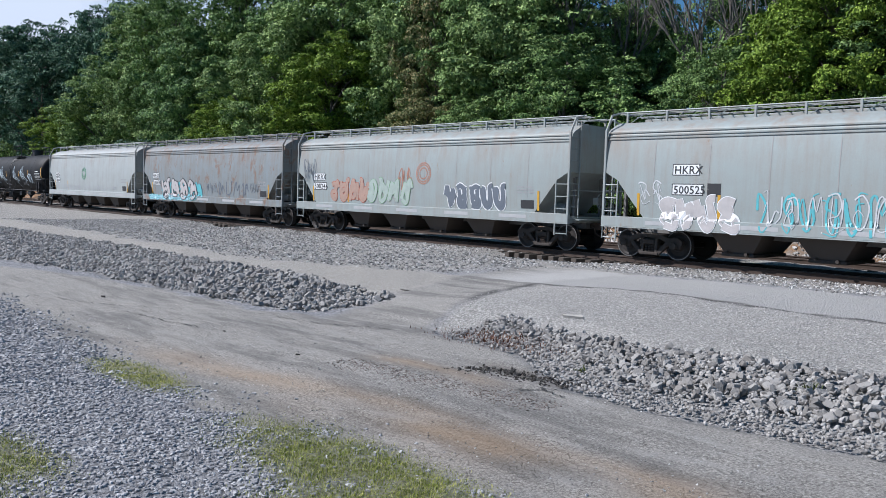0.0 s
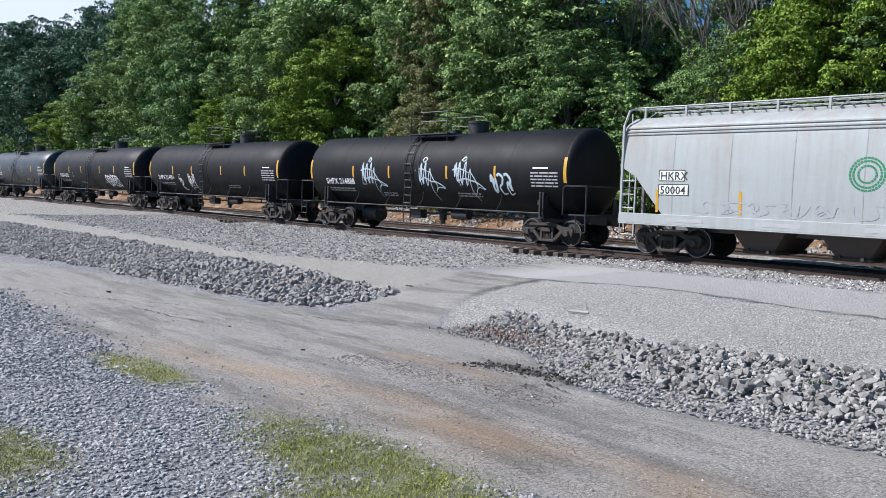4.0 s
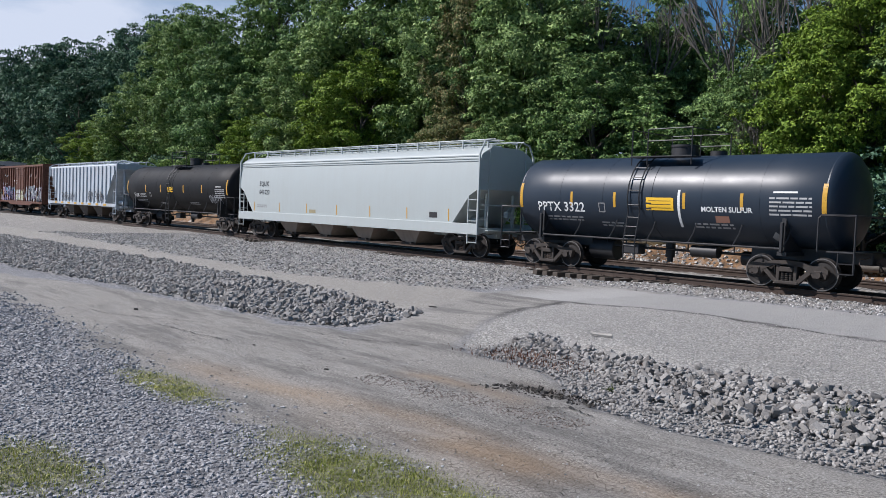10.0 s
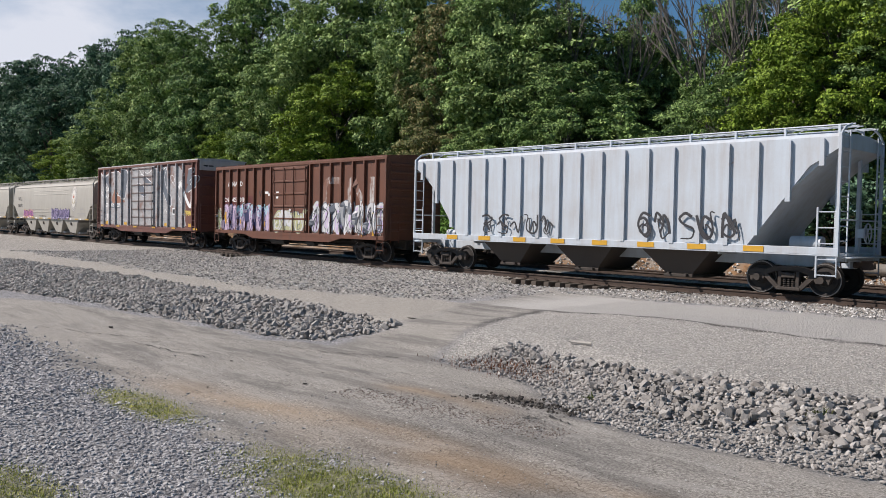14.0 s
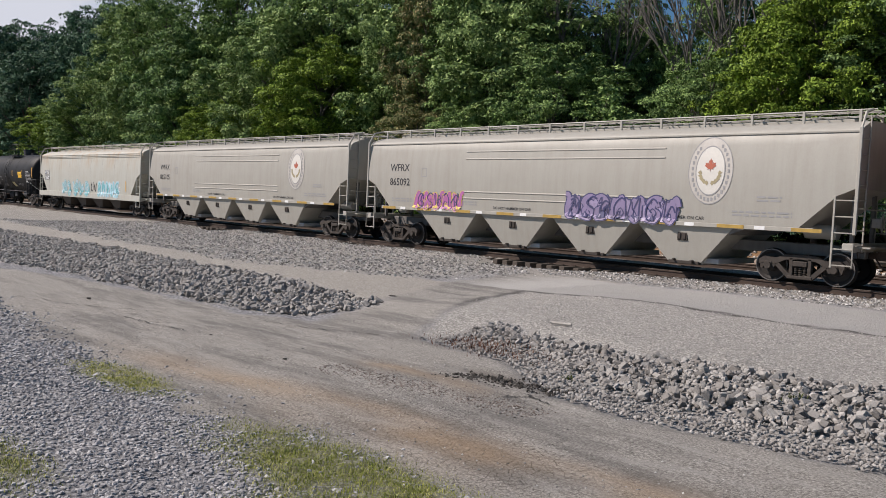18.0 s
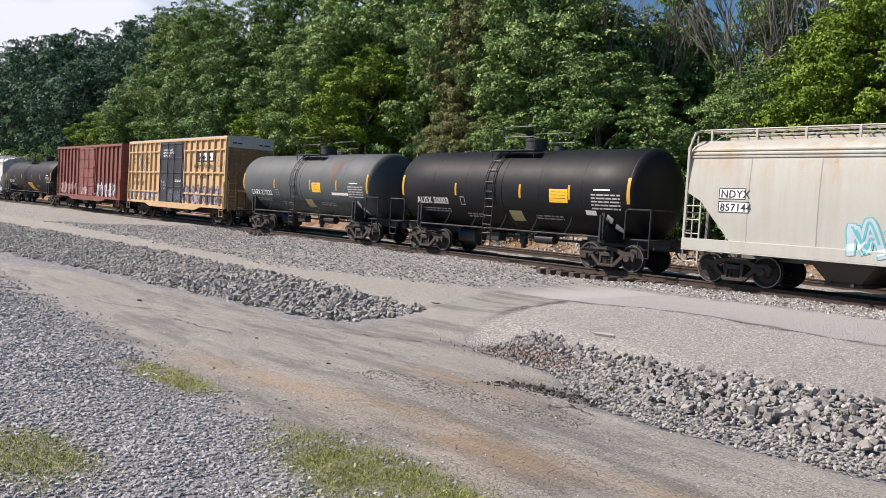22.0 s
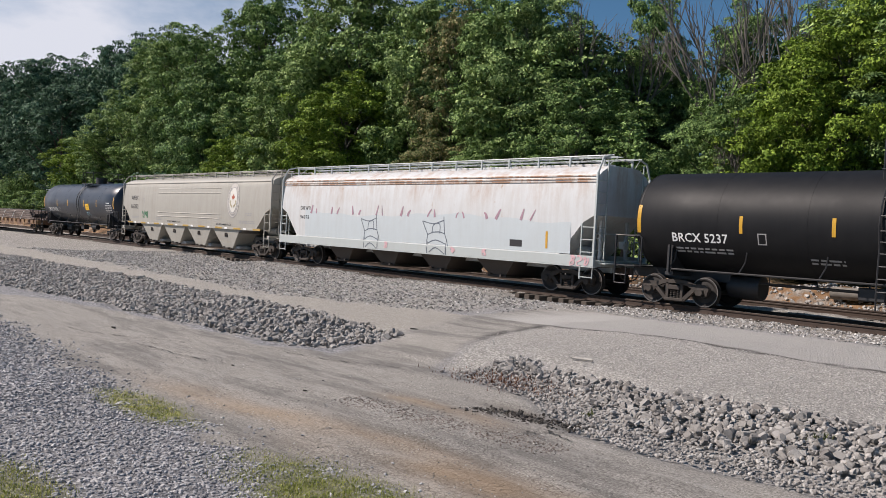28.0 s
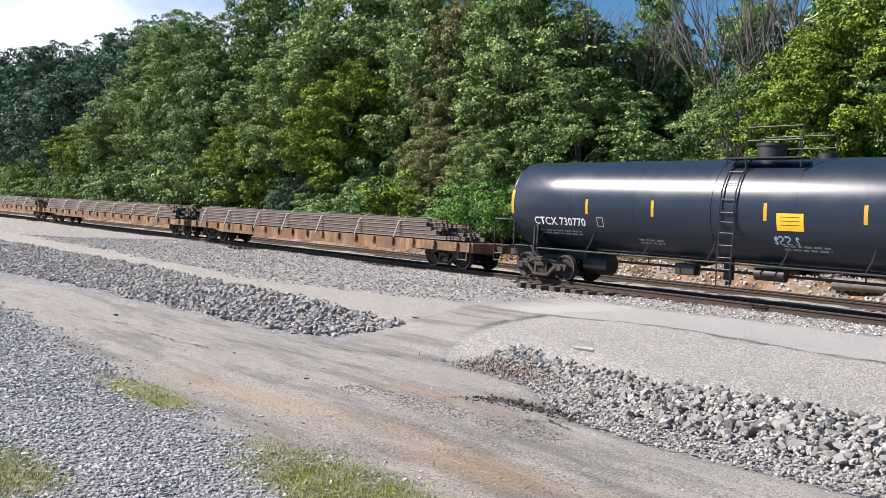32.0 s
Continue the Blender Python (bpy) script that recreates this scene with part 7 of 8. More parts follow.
def build_train():
    grey = paint("weathered light grey hopper paint", (0.30, 0.340, 0.332), (0.25, 0.20, 0.16), 0.42, 0.3, 0.5, (0.26, 0.15, 0.09), 0.5)
    grey_old = paint("dusty grey hopper paint", (0.215, 0.25, 0.262), (0.18, 0.145, 0.11), 0.6, 0.62, 0.58, (0.20, 0.125, 0.085), 0.9)
    grey_pale = paint("chalky pale grey hopper paint", (0.37, 0.40, 0.392), (0.25, 0.22, 0.19), 0.4, 0.2, 0.5, (0.28, 0.17, 0.10), 0.4)
    white = paint("fresh white hopper paint", (0.43, 0.47, 0.462), (0.35, 0.33, 0.30), 0.16, 0.0, 0.4)
    cream = paint("stained cream hopper paint", (0.445, 0.45, 0.405), (0.33, 0.275, 0.20), 0.35, 0.3, 0.5, (0.40, 0.25, 0.12), 0.75)
    pale = paint("scuffed pale grey hopper paint", (0.58, 0.60, 0.605), (0.33, 0.26, 0.20), 0.30, 0.28, 0.5, (0.34, 0.17, 0.07), 0.6)
    faded_tape = plain("faded yellow tape", (0.42, 0.27, 0.06), 0.6, 0, 0.5, 6)
    taupe = paint("warm grey hopper paint", (0.375, 0.362, 0.322), (0.22, 0.19, 0.15), 0.28, 0.0, 0.5)
    sky_blue = paint("faded light blue hopper paint", (0.46, 0.52, 0.575), (0.28, 0.21, 0.16), 0.35, 0.22, 0.5, (0.30, 0.15, 0.08))
    # brown paint, its tone lowered further for the shade below the side sills
    brown = paint("brown bay paint with painted shade", (0.062, 0.048, 0.039), (0.06, 0.045, 0.035), 0.5, 0.3, 0.7)
    black = paint("satin black tank paint", (0.006, 0.0066, 0.008), (0.017, 0.017, 0.018), 0.30, 0.0, 0.50, spec=0.2)
    black2 = paint("dusty black tank paint", (0.0055, 0.0062, 0.0075), (0.016, 0.0155, 0.016), 0.40, 0.06, 0.55, (0.05, 0.028, 0.022), spec=0.18)
    gloss = paint("glossy blue-black tank paint", (0.010, 0.019, 0.034), (0.03, 0.035, 0.05), 0.10, 0.0, 0.27)
    slate = paint("slate blue-grey tank paint", (0.019, 0.027, 0.036), (0.035, 0.035, 0.036), 0.25, 0.0, 0.38, spec=0.4)
    grey_tank = paint("grey-green tank paint", (0.060, 0.071, 0.075), (0.05, 0.05, 0.05), 0.3, 0.12, 0.62, (0.20, 0.10, 0.04))
    oxide = paint("brown boxcar paint", (0.132, 0.045, 0.022), (0.065, 0.028, 0.018), 0.55, 0.25, 0.6, (0.21, 0.095, 0.05))
    red = paint("dark red boxcar paint", (0.235, 0.066, 0.050), (0.12, 0.05, 0.04), 0.7, 0.3, 0.62)
    maroon = paint("maroon boxcar paint", (0.14, 0.050, 0.036), (0.075, 0.045, 0.04), 0.5, 0.25, 0.6)
    buff = paint("yellow buff boxcar paint", (0.59, 0.385, 0.195), (0.36, 0.25, 0.15), 0.5, 0.15, 0.55)
    roof_grey = paint("galvanised roof", (0.50, 0.50, 0.50), (0.25, 0.23, 0.21), 0.4, 0.2, 0.5)
    # buff taken darker to carry the shade on the ends, plus rust and soot
    buff_end = paint("rust-stained buff end sheets, shade painted in", (0.34, 0.20, 0.095), (0.10, 0.055, 0.035), 0.8, 0.45, 0.6, (0.16, 0.075, 0.04))
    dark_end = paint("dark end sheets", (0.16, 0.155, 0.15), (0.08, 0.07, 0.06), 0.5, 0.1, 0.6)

    scraped = paint("scraped silver over dark maroon", (0.16, 0.135, 0.13), (0.08, 0.05, 0.045), 0.7, 0.5, 0.6, (0.10, 0.04, 0.03))
    silver_over = Nodes("patchy silver spray over maroon")
    n = silver_over
    patch, smear = n.noise(n.coords(), 0.8, 7, 0.65), n.noise(n.coords((0.5, 1, 2.5)), 2.2, 6, 0.7)
    c = n.mix(n.ramp(smear, [(0.35, 0.0), (0.7, 0.8)]), (0.38, 0.38, 0.385), (0.22, 0.22, 0.225))
    c = n.mix(n.ramp(patch, [(0.54, 0.0), (0.66, 0.85)]), c, (0.19, 0.10, 0.075))
    c = n.mix(n.ramp(n.noise(n.coords(), 5, 6, 0.7), [(0.60, 0.0), (0.66, 0.8)]), c, (0.13, 0.06, 0.045))
    silver_over = n.done(c, 0.5)

    lab = "covered hopper car"
    # four grey hoppers
    for s0, s1, num, seed, body in ((105.0, 121.4, "500525", 1, grey), (87.25, 103.55, "500246", 2, grey), (69.6, 85.85, "500358", 3, grey_old), (51.85, 68.25, "500041", 4, grey_pale)):
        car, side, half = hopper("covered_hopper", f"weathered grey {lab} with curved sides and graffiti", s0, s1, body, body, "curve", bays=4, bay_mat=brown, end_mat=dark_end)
        mark_box(car, side, half, "HKRX", num, *(((-half + 2.52, 0.235, (2.66, 2.07)) if seed == 1 else ())))
        for x in (-half + 1.3, -half + 4.0, half - 1.3):
            strips([(x - 0.045, x + 0.045, 1.36, 2.05)], side, YELLOW_MARK, car, "reflector")
        strips([(half - 2.1, half - 1.5, 1.42, 1.72)], side, BLACK_MARK, car, "stencil_panel")
        fine_print(half - 2.3, 2.15, 0.8, 3, side, GREY_MARK, car, seed)
        strips([(-half + 1.6 + 2.9 * k, -half + 2.9 + 2.9 * k, 1.08, 1.20) for k in range(5)], lambda z: 1.58, DULL_MARK, car, "stencil_panel")
        sill = lambda z: 1.58 if z < 1.3 else side(z)
        if seed == 1:
            graffiti(car, sill, -half + 2.05, -half + 4.6, 1.02, 1.98, ink("ash"), ink("white"), 5, 4, 0.5, thick=0.03, bubble=True, cloud=False)
            graffiti(car, side, -half + 1.3, -half + 2.2, 1.7, 2.45, None, ink("silver"), 55, 2, 0.6, thick=0.02)
            graffiti(car, sill, -half + 5.1, -half + 11.5, 1.05, 2.15, None, ink("teal"), 6, 11, 0.9, thick=0.035)
            graffiti(car, sill, -half + 5.3, -half + 11.6, 1.1, 2.15, None, ink("silver"), 66, 11, 0.9, thick=0.02, lift=0.011)
            strips([(-half + 3.62, -half + 4.05, 2.0, 2.38)], side, BLACK_MARK, car, "stencil_panel", 0.004)
        if seed == 2:
            graffiti(car, side, -half + 2.65, -half + 5.5, 1.40, 2.42, ink("rust_pink"), ink("red"), 7, 4, 0.35, thick=0.03, cloud=False)
            graffiti(car, side, -half + 5.4, -half + 8.3, 1.40, 2.45, ink("mint"), ink("green"), 8, 4, 0.4, thick=0.03, cloud=False)
            graffiti(car, side, -half + 7.4, -half + 8.4, 1.7, 3.0, None, ink("brick"), 9, 2, 0.9, thick=0.02)
            graffiti(car, side, half - 6.0, half - 2.8, 1.35, 2.25, ink("slate"), ink("white"), 10, 5, 0.3, thick=0.045, bubble=True, cloud=False)
            graffiti(car, side, -half + 0.5, -half + 1.6, 2.2, 3.3, None, ink("slate"), 11, 4, 1.1, thick=0.016)
            emblem_small(car, side, -half + 9.0, 2.65)
        if seed == 3:
            graffiti(car, sill, -half + 2.6, -half + 7.9, 1.15, 2.15, ink("teal"), ink("slate"), 12, 5, 0.35, thick=0.03)
            graffiti(car, sill, -half + 2.7, -half + 7.4, 1.12, 2.3, ink("ash"), ink("black"), 18, 4, 0.15, thick=0.06, lift=0.024, cloud=False)
            graffiti(car, sill, -half + 0.9, -half + 7.2, 1.02, 1.3, ink("sky"), ink("teal"), 13, 7, 0.4)
            graffiti(car, side, half - 6.6, half - 3.2, 1.38, 2.15, None, ink("slate"), 14, 4, 0.5, thick=0.036)
            graffiti(car, side, half - 3.1, half - 2.2, 1.6, 2.1, None, ink("slate"), 16, 3, 0.6, thick=0.014)
            graffiti(car, side, half - 7.9, half - 6.6, 1.5, 2.1, None, ink("slate"), 17, 3, 0.6, thick=0.014)
        if seed == 4:
            graffiti(car, side, -half + 2.3, half - 3, 1.36, 1.75, None, ink("grey"), 15, 12, 0.5, thick=0.025)
            emblem_small(car, side, -half + 7.35, 2.56, GREEN_MARK)
        at_train(car, s0, s1)

    # five tank cars
    car, side, half = tank("tank_car", "black tank car with white graffiti tags", 34.3, 49.6, black2, 1.55, 2.62, dome_at=1.9)
    tank_marks(car, side, half, "SHPX 214888", 21, size=0.26)
    for k, x in enumerate((-3.6, -0.0, 2.25)):
        g = Geo()
        jig = random.Random(22 + k)
        for t, pts in ((0.030, [(-0.62, 2.35), (-0.55, 2.80), (-0.42, 2.15), (-0.30, 2.92), (-0.20, 2.05), (-0.02, 2.95), (0.04, 2.0), (0.22, 2.70), (0.24, 1.9), (0.42, 1.45)]), (0.026, [(-0.70, 2.60), (-0.3, 2.66), (0.20, 2.52)]), (0.028, [(-0.45, 2.2), (-0.1, 2.3), (0.25, 2.2), (0.6, 2.12), (1.0, 1.92), (0.62, 1.95), (0.40, 1.72)]), (0.024, [(0.2, 2.6), (0.42, 2.3), (0.62, 2.02), (0.5, 1.86)]), (0.028, [(-0.24, 3.0), (-0.12, 3.14), (0.0, 3.04), (-0.14, 2.96), (-0.24, 3.0)]), (0.026, [(-0.5, 2.9), (-0.44, 2.4), (-0.36, 2.0)])):
            ribbon(g, side, smooth_line([(x + 0.55 + p + jig.uniform(-0.04, 0.04), q + jig.uniform(-0.03, 0.03)) for p, q in pts], 5), t, 0.007, True)
        part("graffiti_letter", g, ink("pale_blue"), car, "pale blue sprayed tag")
    graffiti(car, side, 4.1, 5.2, 1.75, 2.5, None, ink("pale_blue"), 36, 3, 0.5, thick=0.05)
    at_train(car, 34.3, 49.6)
    car, side, half = tank("tank_car", "black tank car with yellow reflector strips", 16.1, 31.35, black2, 1.55, 2.62, dome_at=1.9)
    tank_marks(car, side, half, "SHPX 214961", 31, size=0.26)
    graffiti(car, side, -3.7, -3.05, 1.4, 2.05, None, ink("white"), 32, 1, 0.6, thick=0.035)
    graffiti(car, side, -2.5, -1.6, 1.4, 2.35, None, ink("white"), 33, 2, 0.6, thick=0.035)
    at_train(car, 16.1, 31.35)
    car, side, half = tank("tank_car", "black tank car with a white bubble graffiti tag", -2.05, 13.6, black, 1.55, 2.62, dome_at=1.9)
    tank_marks(car, side, half, "SHQX 6032", 41)
    graffiti(car, side, 2.7, 4.8, 1.42, 2.15, None, ink("white"), 42, 5, 0.3, thick=0.045, bubble=True)
    at_train(car, -2.05, 13.6)
    car, side, half = tank("tank_car", "blue-black tank car with scuffed middle", -20.2, -4.65, slate, 1.55, 2.62, dome_at=1.9)
    tank_marks(car, side, half, "CRDX 252213", 51)
    at_train(car, -20.2, -4.65)
    car, side, half = tank("tank_car", "short blue-black tank car with yellow sign", -34.0, -22.8, paint("dark blue tank paint", (0.017, 0.028, 0.044), (0.03, 0.035, 0.045), 0.2, 0.0, 0.36, spec=0.4), 1.40, 2.50, dome=0.8)
    tank_marks(car, side, half, "PPTX 3322", 61, sign=(-0.1, 0.9, 2.1, 2.5), size=0.32, at=0.85)
    words("MOLTEN SULFUR", 1.85, 2.10, 0.15, side, WHITE_MARK, car, bold=0.03)
    strips([(2.3, 2.75, 1.78, 1.98)], side, ink("orange_brown"), car, "placard", 0.006)
    strips([(1.04, 1.13, 1.6, 2.75)], side, WHITE_MARK, car, "stripe", 0.006)
    at_train(car, -34.0, -22.8)

    # white hopper
    car, side, half = hopper("covered_hopper", "clean white covered hopper car with curved sides", -55.6, -36.1, white, white, "curve", eave=4.05, ridge=4.42, rack=4.72, bays=4, bay_mat=paint("grey-brown bay paint with painted shade", (0.22, 0.18, 0.15), (0.12, 0.08, 0.06), 0.5, 0.2), end_mat=white, sill=(0.96, 1.36), seams=0)
    mark_box(car, side, half, "EQUX", "641023", -half + 2.25, 0.25, (2.78, 2.33), back=False)
    fine_print(-half + 2.0, 1.72, 1.1, 2, side, GREY_MARK, car, 71)
    for k in range(7):
        x = -half + 1.7 + (2 * half - 3.4) * k / 6
        strips([(x - 0.03, x + 0.03, 1.42, 1.90)], side, YELLOW_MARK, car, "reflector")
    strips([(half - 2.9, half - 2.4, 1.52, 1.75)], side, BLACK_MARK, car, "stencil_panel")
    strips([(-half + 7.3, -half + 7.9, 1.45, 1.62)], side, GOLD, car, "stencil_panel")
    at_train(car, -55.6, -36.1)
    # tank
    car, side, half = tank("tank_car", "dull black tank car with a yellow sign", -72.9, -57.25, black2, 1.53, 2.66)
    tank_marks(car, side, half, "SKSX 101211", 81, sign=(-0.7, 0.12, 2.34, 2.68))
    graffiti(car, side, 5.3, 6.9, 1.7, 2.2, None, ink("grey"), 82, 5, 0.5, thick=0.02)
    at_train(car, -72.9, -57.25)
    # ribbed hopper
    car, side, half = hopper("covered_hopper", "light blue ribbed covered hopper car with rust stains", -92.0, -75.2, sky_blue, sky_blue, "flat", eave=4.28, ridge=4.42, rack=4.66, sill=(1.16, 1.36), bays=3, bay_mat=brown, ribs=19, cut=2.5, cut_top=4.0, grooves=False, end_mat=sky_blue, width=1.52)
    graffiti(car, lambda z: side(z) + 0.09, -4.5, -0.95, 1.45, 2.15, None, ink("black"), 91, 5, 0.5, thick=0.035)
    graffiti(car, lambda z: side(z) + 0.09, 2.25, 5.75, 1.45, 2.25, None, ink("black"), 92, 5, 0.5, thick=0.045)
    strips([(-half + 2.0 + 1.75 * k, -half + 2.6 + 1.75 * k, 1.18, 1.34) for k in range(8)], lambda z: 1.56, YELLOW_MARK, car, "reflector")
    at_train(car, -92.0, -75.2)

    # boxcars
    car, side, half = boxcar("boxcar", "brown boxcar covered in graffiti beside pale patches", -109.05, -93.8, oxide, 4.72, (-7.57, -6.83, -6.01, -5.17, -4.32, -3.45, -2.6, -1.75, 1.80, 2.64, 3.49, 4.32, 5.2, 6.04, 6.89, 7.57), 5, door_w=3.1, door_at=0.02)
    for text, x in (("A", -6.37), ("N", -5.90), ("A", -5.58), ("D", -5.03)):
        words(text, x, 3.55, 0.25, side, WHITE_MARK, car, bold=0.03)
    for text, x in (("CNA", -6.75), ("405", -5.87), ("018", -5.03)):
        words(text, x, 2.70, 0.235, side, WHITE_MARK, car, bold=0.03)
    fresh = paint("fresh red-brown patch", (0.10, 0.016, 0.012), (0.08, 0.02, 0.014), 0.3)
    for a, b, c, d in ((-6.74, -6.09, 2.05, 3.02), (-5.92, -5.25, 2.0, 3.02), (-5.08, -4.40, 2.48, 3.02), (-4.2, -3.55, 2.55, 3.0)):
        strips([(a, b, c, d)], side, fresh, car, "paint_patch", 0.003)
    strips([(-2.45, -2.1, 3.1, 3.22), (-2.12, -1.85, 3.0, 3.12), (-1.2, -0.95, 3.1, 3.2), (-1.2, -1.0, 2.85, 2.95)], side, WHITE_MARK, car, "stencil_panel", 0.006)
    fine_print(-6.72, 2.3, 0.5, 2, side, WHITE_MARK, car, 104, 0.06)
    graffiti(car, side, -6.8, -1.8, 0.98, 2.65, ink("pinkish"), ink("navy"), 101, 7, 0.45, glow=ink("lilac"), thick=0.03)
    graffiti(car, side, -6.6, -2.2, 1.15, 2.4, None, ink("navy"), 106, 9, 0.5, thick=0.022, lift=0.026)
    graffiti(car, side, -5.2, -2.0, 1.9, 2.6, None, ink("sky"), 109, 5, 0.5, thick=0.04, lift=0.023)
    words("W", -3.05, 2.95, 0.34, side, BLACK_MARK, car, bold=-0.01)
    strips([(-6.62, -6.46, 1.5, 2.15), (-4.95, -4.86, 1.5, 1.75), (-2.45, -2.36, 1.4, 1.7)], side, YELLOW_MARK, car, "reflector", 0.028)
    graffiti(car, side, -half + 0.1, -6.8, 0.95, 2.4, ink("olive"), ink("silver"), 107, 2, 0.4, glow=ink("green"))
    graffiti(car, side, -1.5, 1.5, 1.15, 2.3, ink("olive"), ink("slate"), 102, 3, 0.4, glow=ink("silver"))
    graffiti(car, side, -0.9, 0.3, 1.45, 2.25, None, ink("silver"), 105, 2, 0.4, thick=0.09, lift=0.024)
    graffiti(car, side, 1.85, half - 0.1, 0.98, 2.75, ink("silver"), ink("slate"), 103, 6, 0.5, glow=ink("lilac"), thick=0.045)
    graffiti(car, side, 2.0, half - 0.2, 1.15, 2.4, None, ink("black"), 108, 8, 0.4, thick=0.028, lift=0.026)
    worn = paint("peeling white letter paint", (0.50, 0.49, 0.48), (0.16, 0.08, 0.05), 1.1, 0.9, 0.6, (0.165, 0.062, 0.034))
    for line in ([(2.98, 2.45), (2.95, 3.1), (3.02, 3.5), (3.3, 3.66), (3.8, 3.64), (4.26, 3.62)], [(4.92, 2.45), (4.9, 3.2), (5.0, 3.6), (5.25, 3.58), (5.5, 3.15), (5.8, 2.75), (5.98, 2.45)], [(6.53, 2.45), (6.53, 3.1), (6.53, 3.75)]):
        g = Geo()
        ribbon(g, side, smooth_line(line, 6), 0.16, 0.004)
        part("worn_letter_paint", g, worn, car, "peeling white letter paint")
    strips([(half - 1.75, half - 1.6, 1.1, 2.0), (-half + 0.5, -half + 0.62, 1.1, 2.2)], side, YELLOW_MARK, car, "reflector", 0.014)
    strips([(-6.74, -6.6, 1.35, 2.1), (6.58, 6.72, 1.15, 2.2)], side, YELLOW_MARK, car, "reflector", 0.014)
    at_train(car, -109.05, -93.8)
    car, side, half = boxcar("boxcar", "tall maroon boxcar painted over with silver graffiti", -126.9, -111.3, maroon, 5.31, (-7.72, -6.68, -5.67, -4.61, -3.51, -2.34, 2.31, 2.85, 3.83, 4.95, 5.84, 7.13, 7.72), 7, door_w=3.4, door_at=0.02, roof=roof_grey, cap=roof_grey, door_mat=silver_over, post_mat=silver_over, rib_mat=scraped)
    crest = [(-7.6, 4.0), (-7.46, 4.86), (-6.81, 4.6), (-5.85, 4.8), (-4.3, 4.88), (-3.97, 4.68), (-3.44, 5.0), (-2.83, 4.94), (-2.56, 4.63), (-1.91, 5.0), (-0.5, 4.85), (-0.04, 4.55), (0.3, 4.71), (0.82, 4.58), (1.8, 4.87), (2.45, 4.63), (3.06, 4.93), (4.2, 4.98), (5.2, 4.9), (5.9, 4.4), (6.2, 1.3)]
    field = Geo()
    sheet(field, side, -7.5, 6.1, lambda x: 1.2, lambda x: float(np.interp(x, [p[0] for p in crest], [p[1] for p in crest])), 0.003)
    part("graffiti", field, silver_over, car, "silver sprayed field with a ragged top")

    def shape(pts, mat, lift):
        """A painted patch, cut in upright strips so that it follows posts and door."""
        x0, x1 = min(p[0] for p in pts), max(p[0] for p in pts)
        ring = list(zip(pts, pts[1:] + pts[:1]))

        def cut(x):
            x = min(max(x, x0 + 1e-3), x1 - 1e-3)
            zs = [a[1] + (b[1] - a[1]) * (x - a[0]) / (b[0] - a[0]) for a, b in ring if min(a[0], b[0]) <= x < max(a[0], b[0])]
            return min(zs), max(zs)
        g = Geo()
        sheet(g, side, x0, x1, lambda x: cut(x)[0], lambda x: cut(x)[1], lift)
        part("graffiti", g, mat, car, "sprayed graffiti patch")
    slate_spray = spray("spray paint storm grey", (0.11, 0.13, 0.16))
    blots = ([(-7.41, 4.79), (-6.81, 4.51), (-5.84, 4.67), (-5.77, 3.64), (-6.44, 4.1), (-6.76, 3.78)], [(-3.52, 5.0), (-3.08, 4.95), (-2.36, 4.62), (-2.77, 4.03), (-3.15, 2.99), (-4.23, 3.24), (-3.57, 3.86)],
             [(-0.81, 3.99), (0.18, 3.79), (0.57, 3.11), (-0.04, 3.16), (-0.7, 3.58)], [(-0.22, 4.55), (0.49, 4.36), (1.53, 3.94), (0.34, 3.96)],
             [(2.69, 4.62), (3.44, 4.91), (3.17, 4.28), (3.44, 3.63), (4.15, 2.99), (4.11, 2.47), (3.57, 2.67), (3.0, 3.32), (2.64, 4.08)], [(6.46, 4.68), (7.23, 4.7), (7.01, 4.17), (6.71, 3.73), (6.18, 3.84)], [(6.63, 3.98), (7.25, 4.26), (7.85, 4.19), (7.54, 3.67), (6.41, 3.29), (6.02, 3.3)])
    for k, pts in enumerate(blots):
        shape(pts, slate_spray, 0.0045 + 0.0004 * k)
    shape([(-5.47, 2.99), (-4.75, 3.75), (-4.08, 3.18), (-2.93, 2.74), (-5.23, 2.67)], ink("orange_brown"), 0.005)
    lines = Geo()
    for pts in (crest[1:10], crest[10:17], *(q[:-1] for q in blots), [(4.61, 3.72), (4.08, 4.1), (4.07, 4.36), (4.36, 4.35), (4.59, 4.08), (4.46, 3.88)], [(4.69, 3.51), (5.22, 2.99), (5.9, 1.99), (6.14, 1.29)], [(5.1, 3.87), (5.57, 4.06), (5.95, 4.4), (5.53, 4.62)], [(-4.88, 4.07), (-4.75, 3.62), (-4.29, 3.18), (-4.09, 3.36)], [(3.08, 2.02), (3.3, 2.24), (3.53, 2.09), (3.56, 1.71)], [(0.9, 1.86), (1.17, 1.64), (1.34, 1.7)]):
        ribbon(lines, side, smooth_line(list(pts), 6), 0.022, 0.007)
    part("graffiti_edge", lines, ink("white"), car, "thin white sprayed lines")
    big = Geo()
    ribbon(big, side, smooth_line([(5.18, 3.56), (5.52, 3.79), (6.03, 3.1), (6.62, 2.5), (6.90, 2.65), (6.92, 3.49)], 6), 0.13, 0.010)
    part("letter_stroke", big, WHITE_MARK, car, "white painted letter stroke")
    for text, x in (("GTW", -6.58), ("406", -5.53), ("386", -4.45)):
        words(text, x, 2.44, 0.26, side, WHITE_MARK, car, bold=0.03)
    strips([(-5.6, -3.75, 2.36, 2.82)], side, ink("slate"), car, "paint_patch", 0.004)
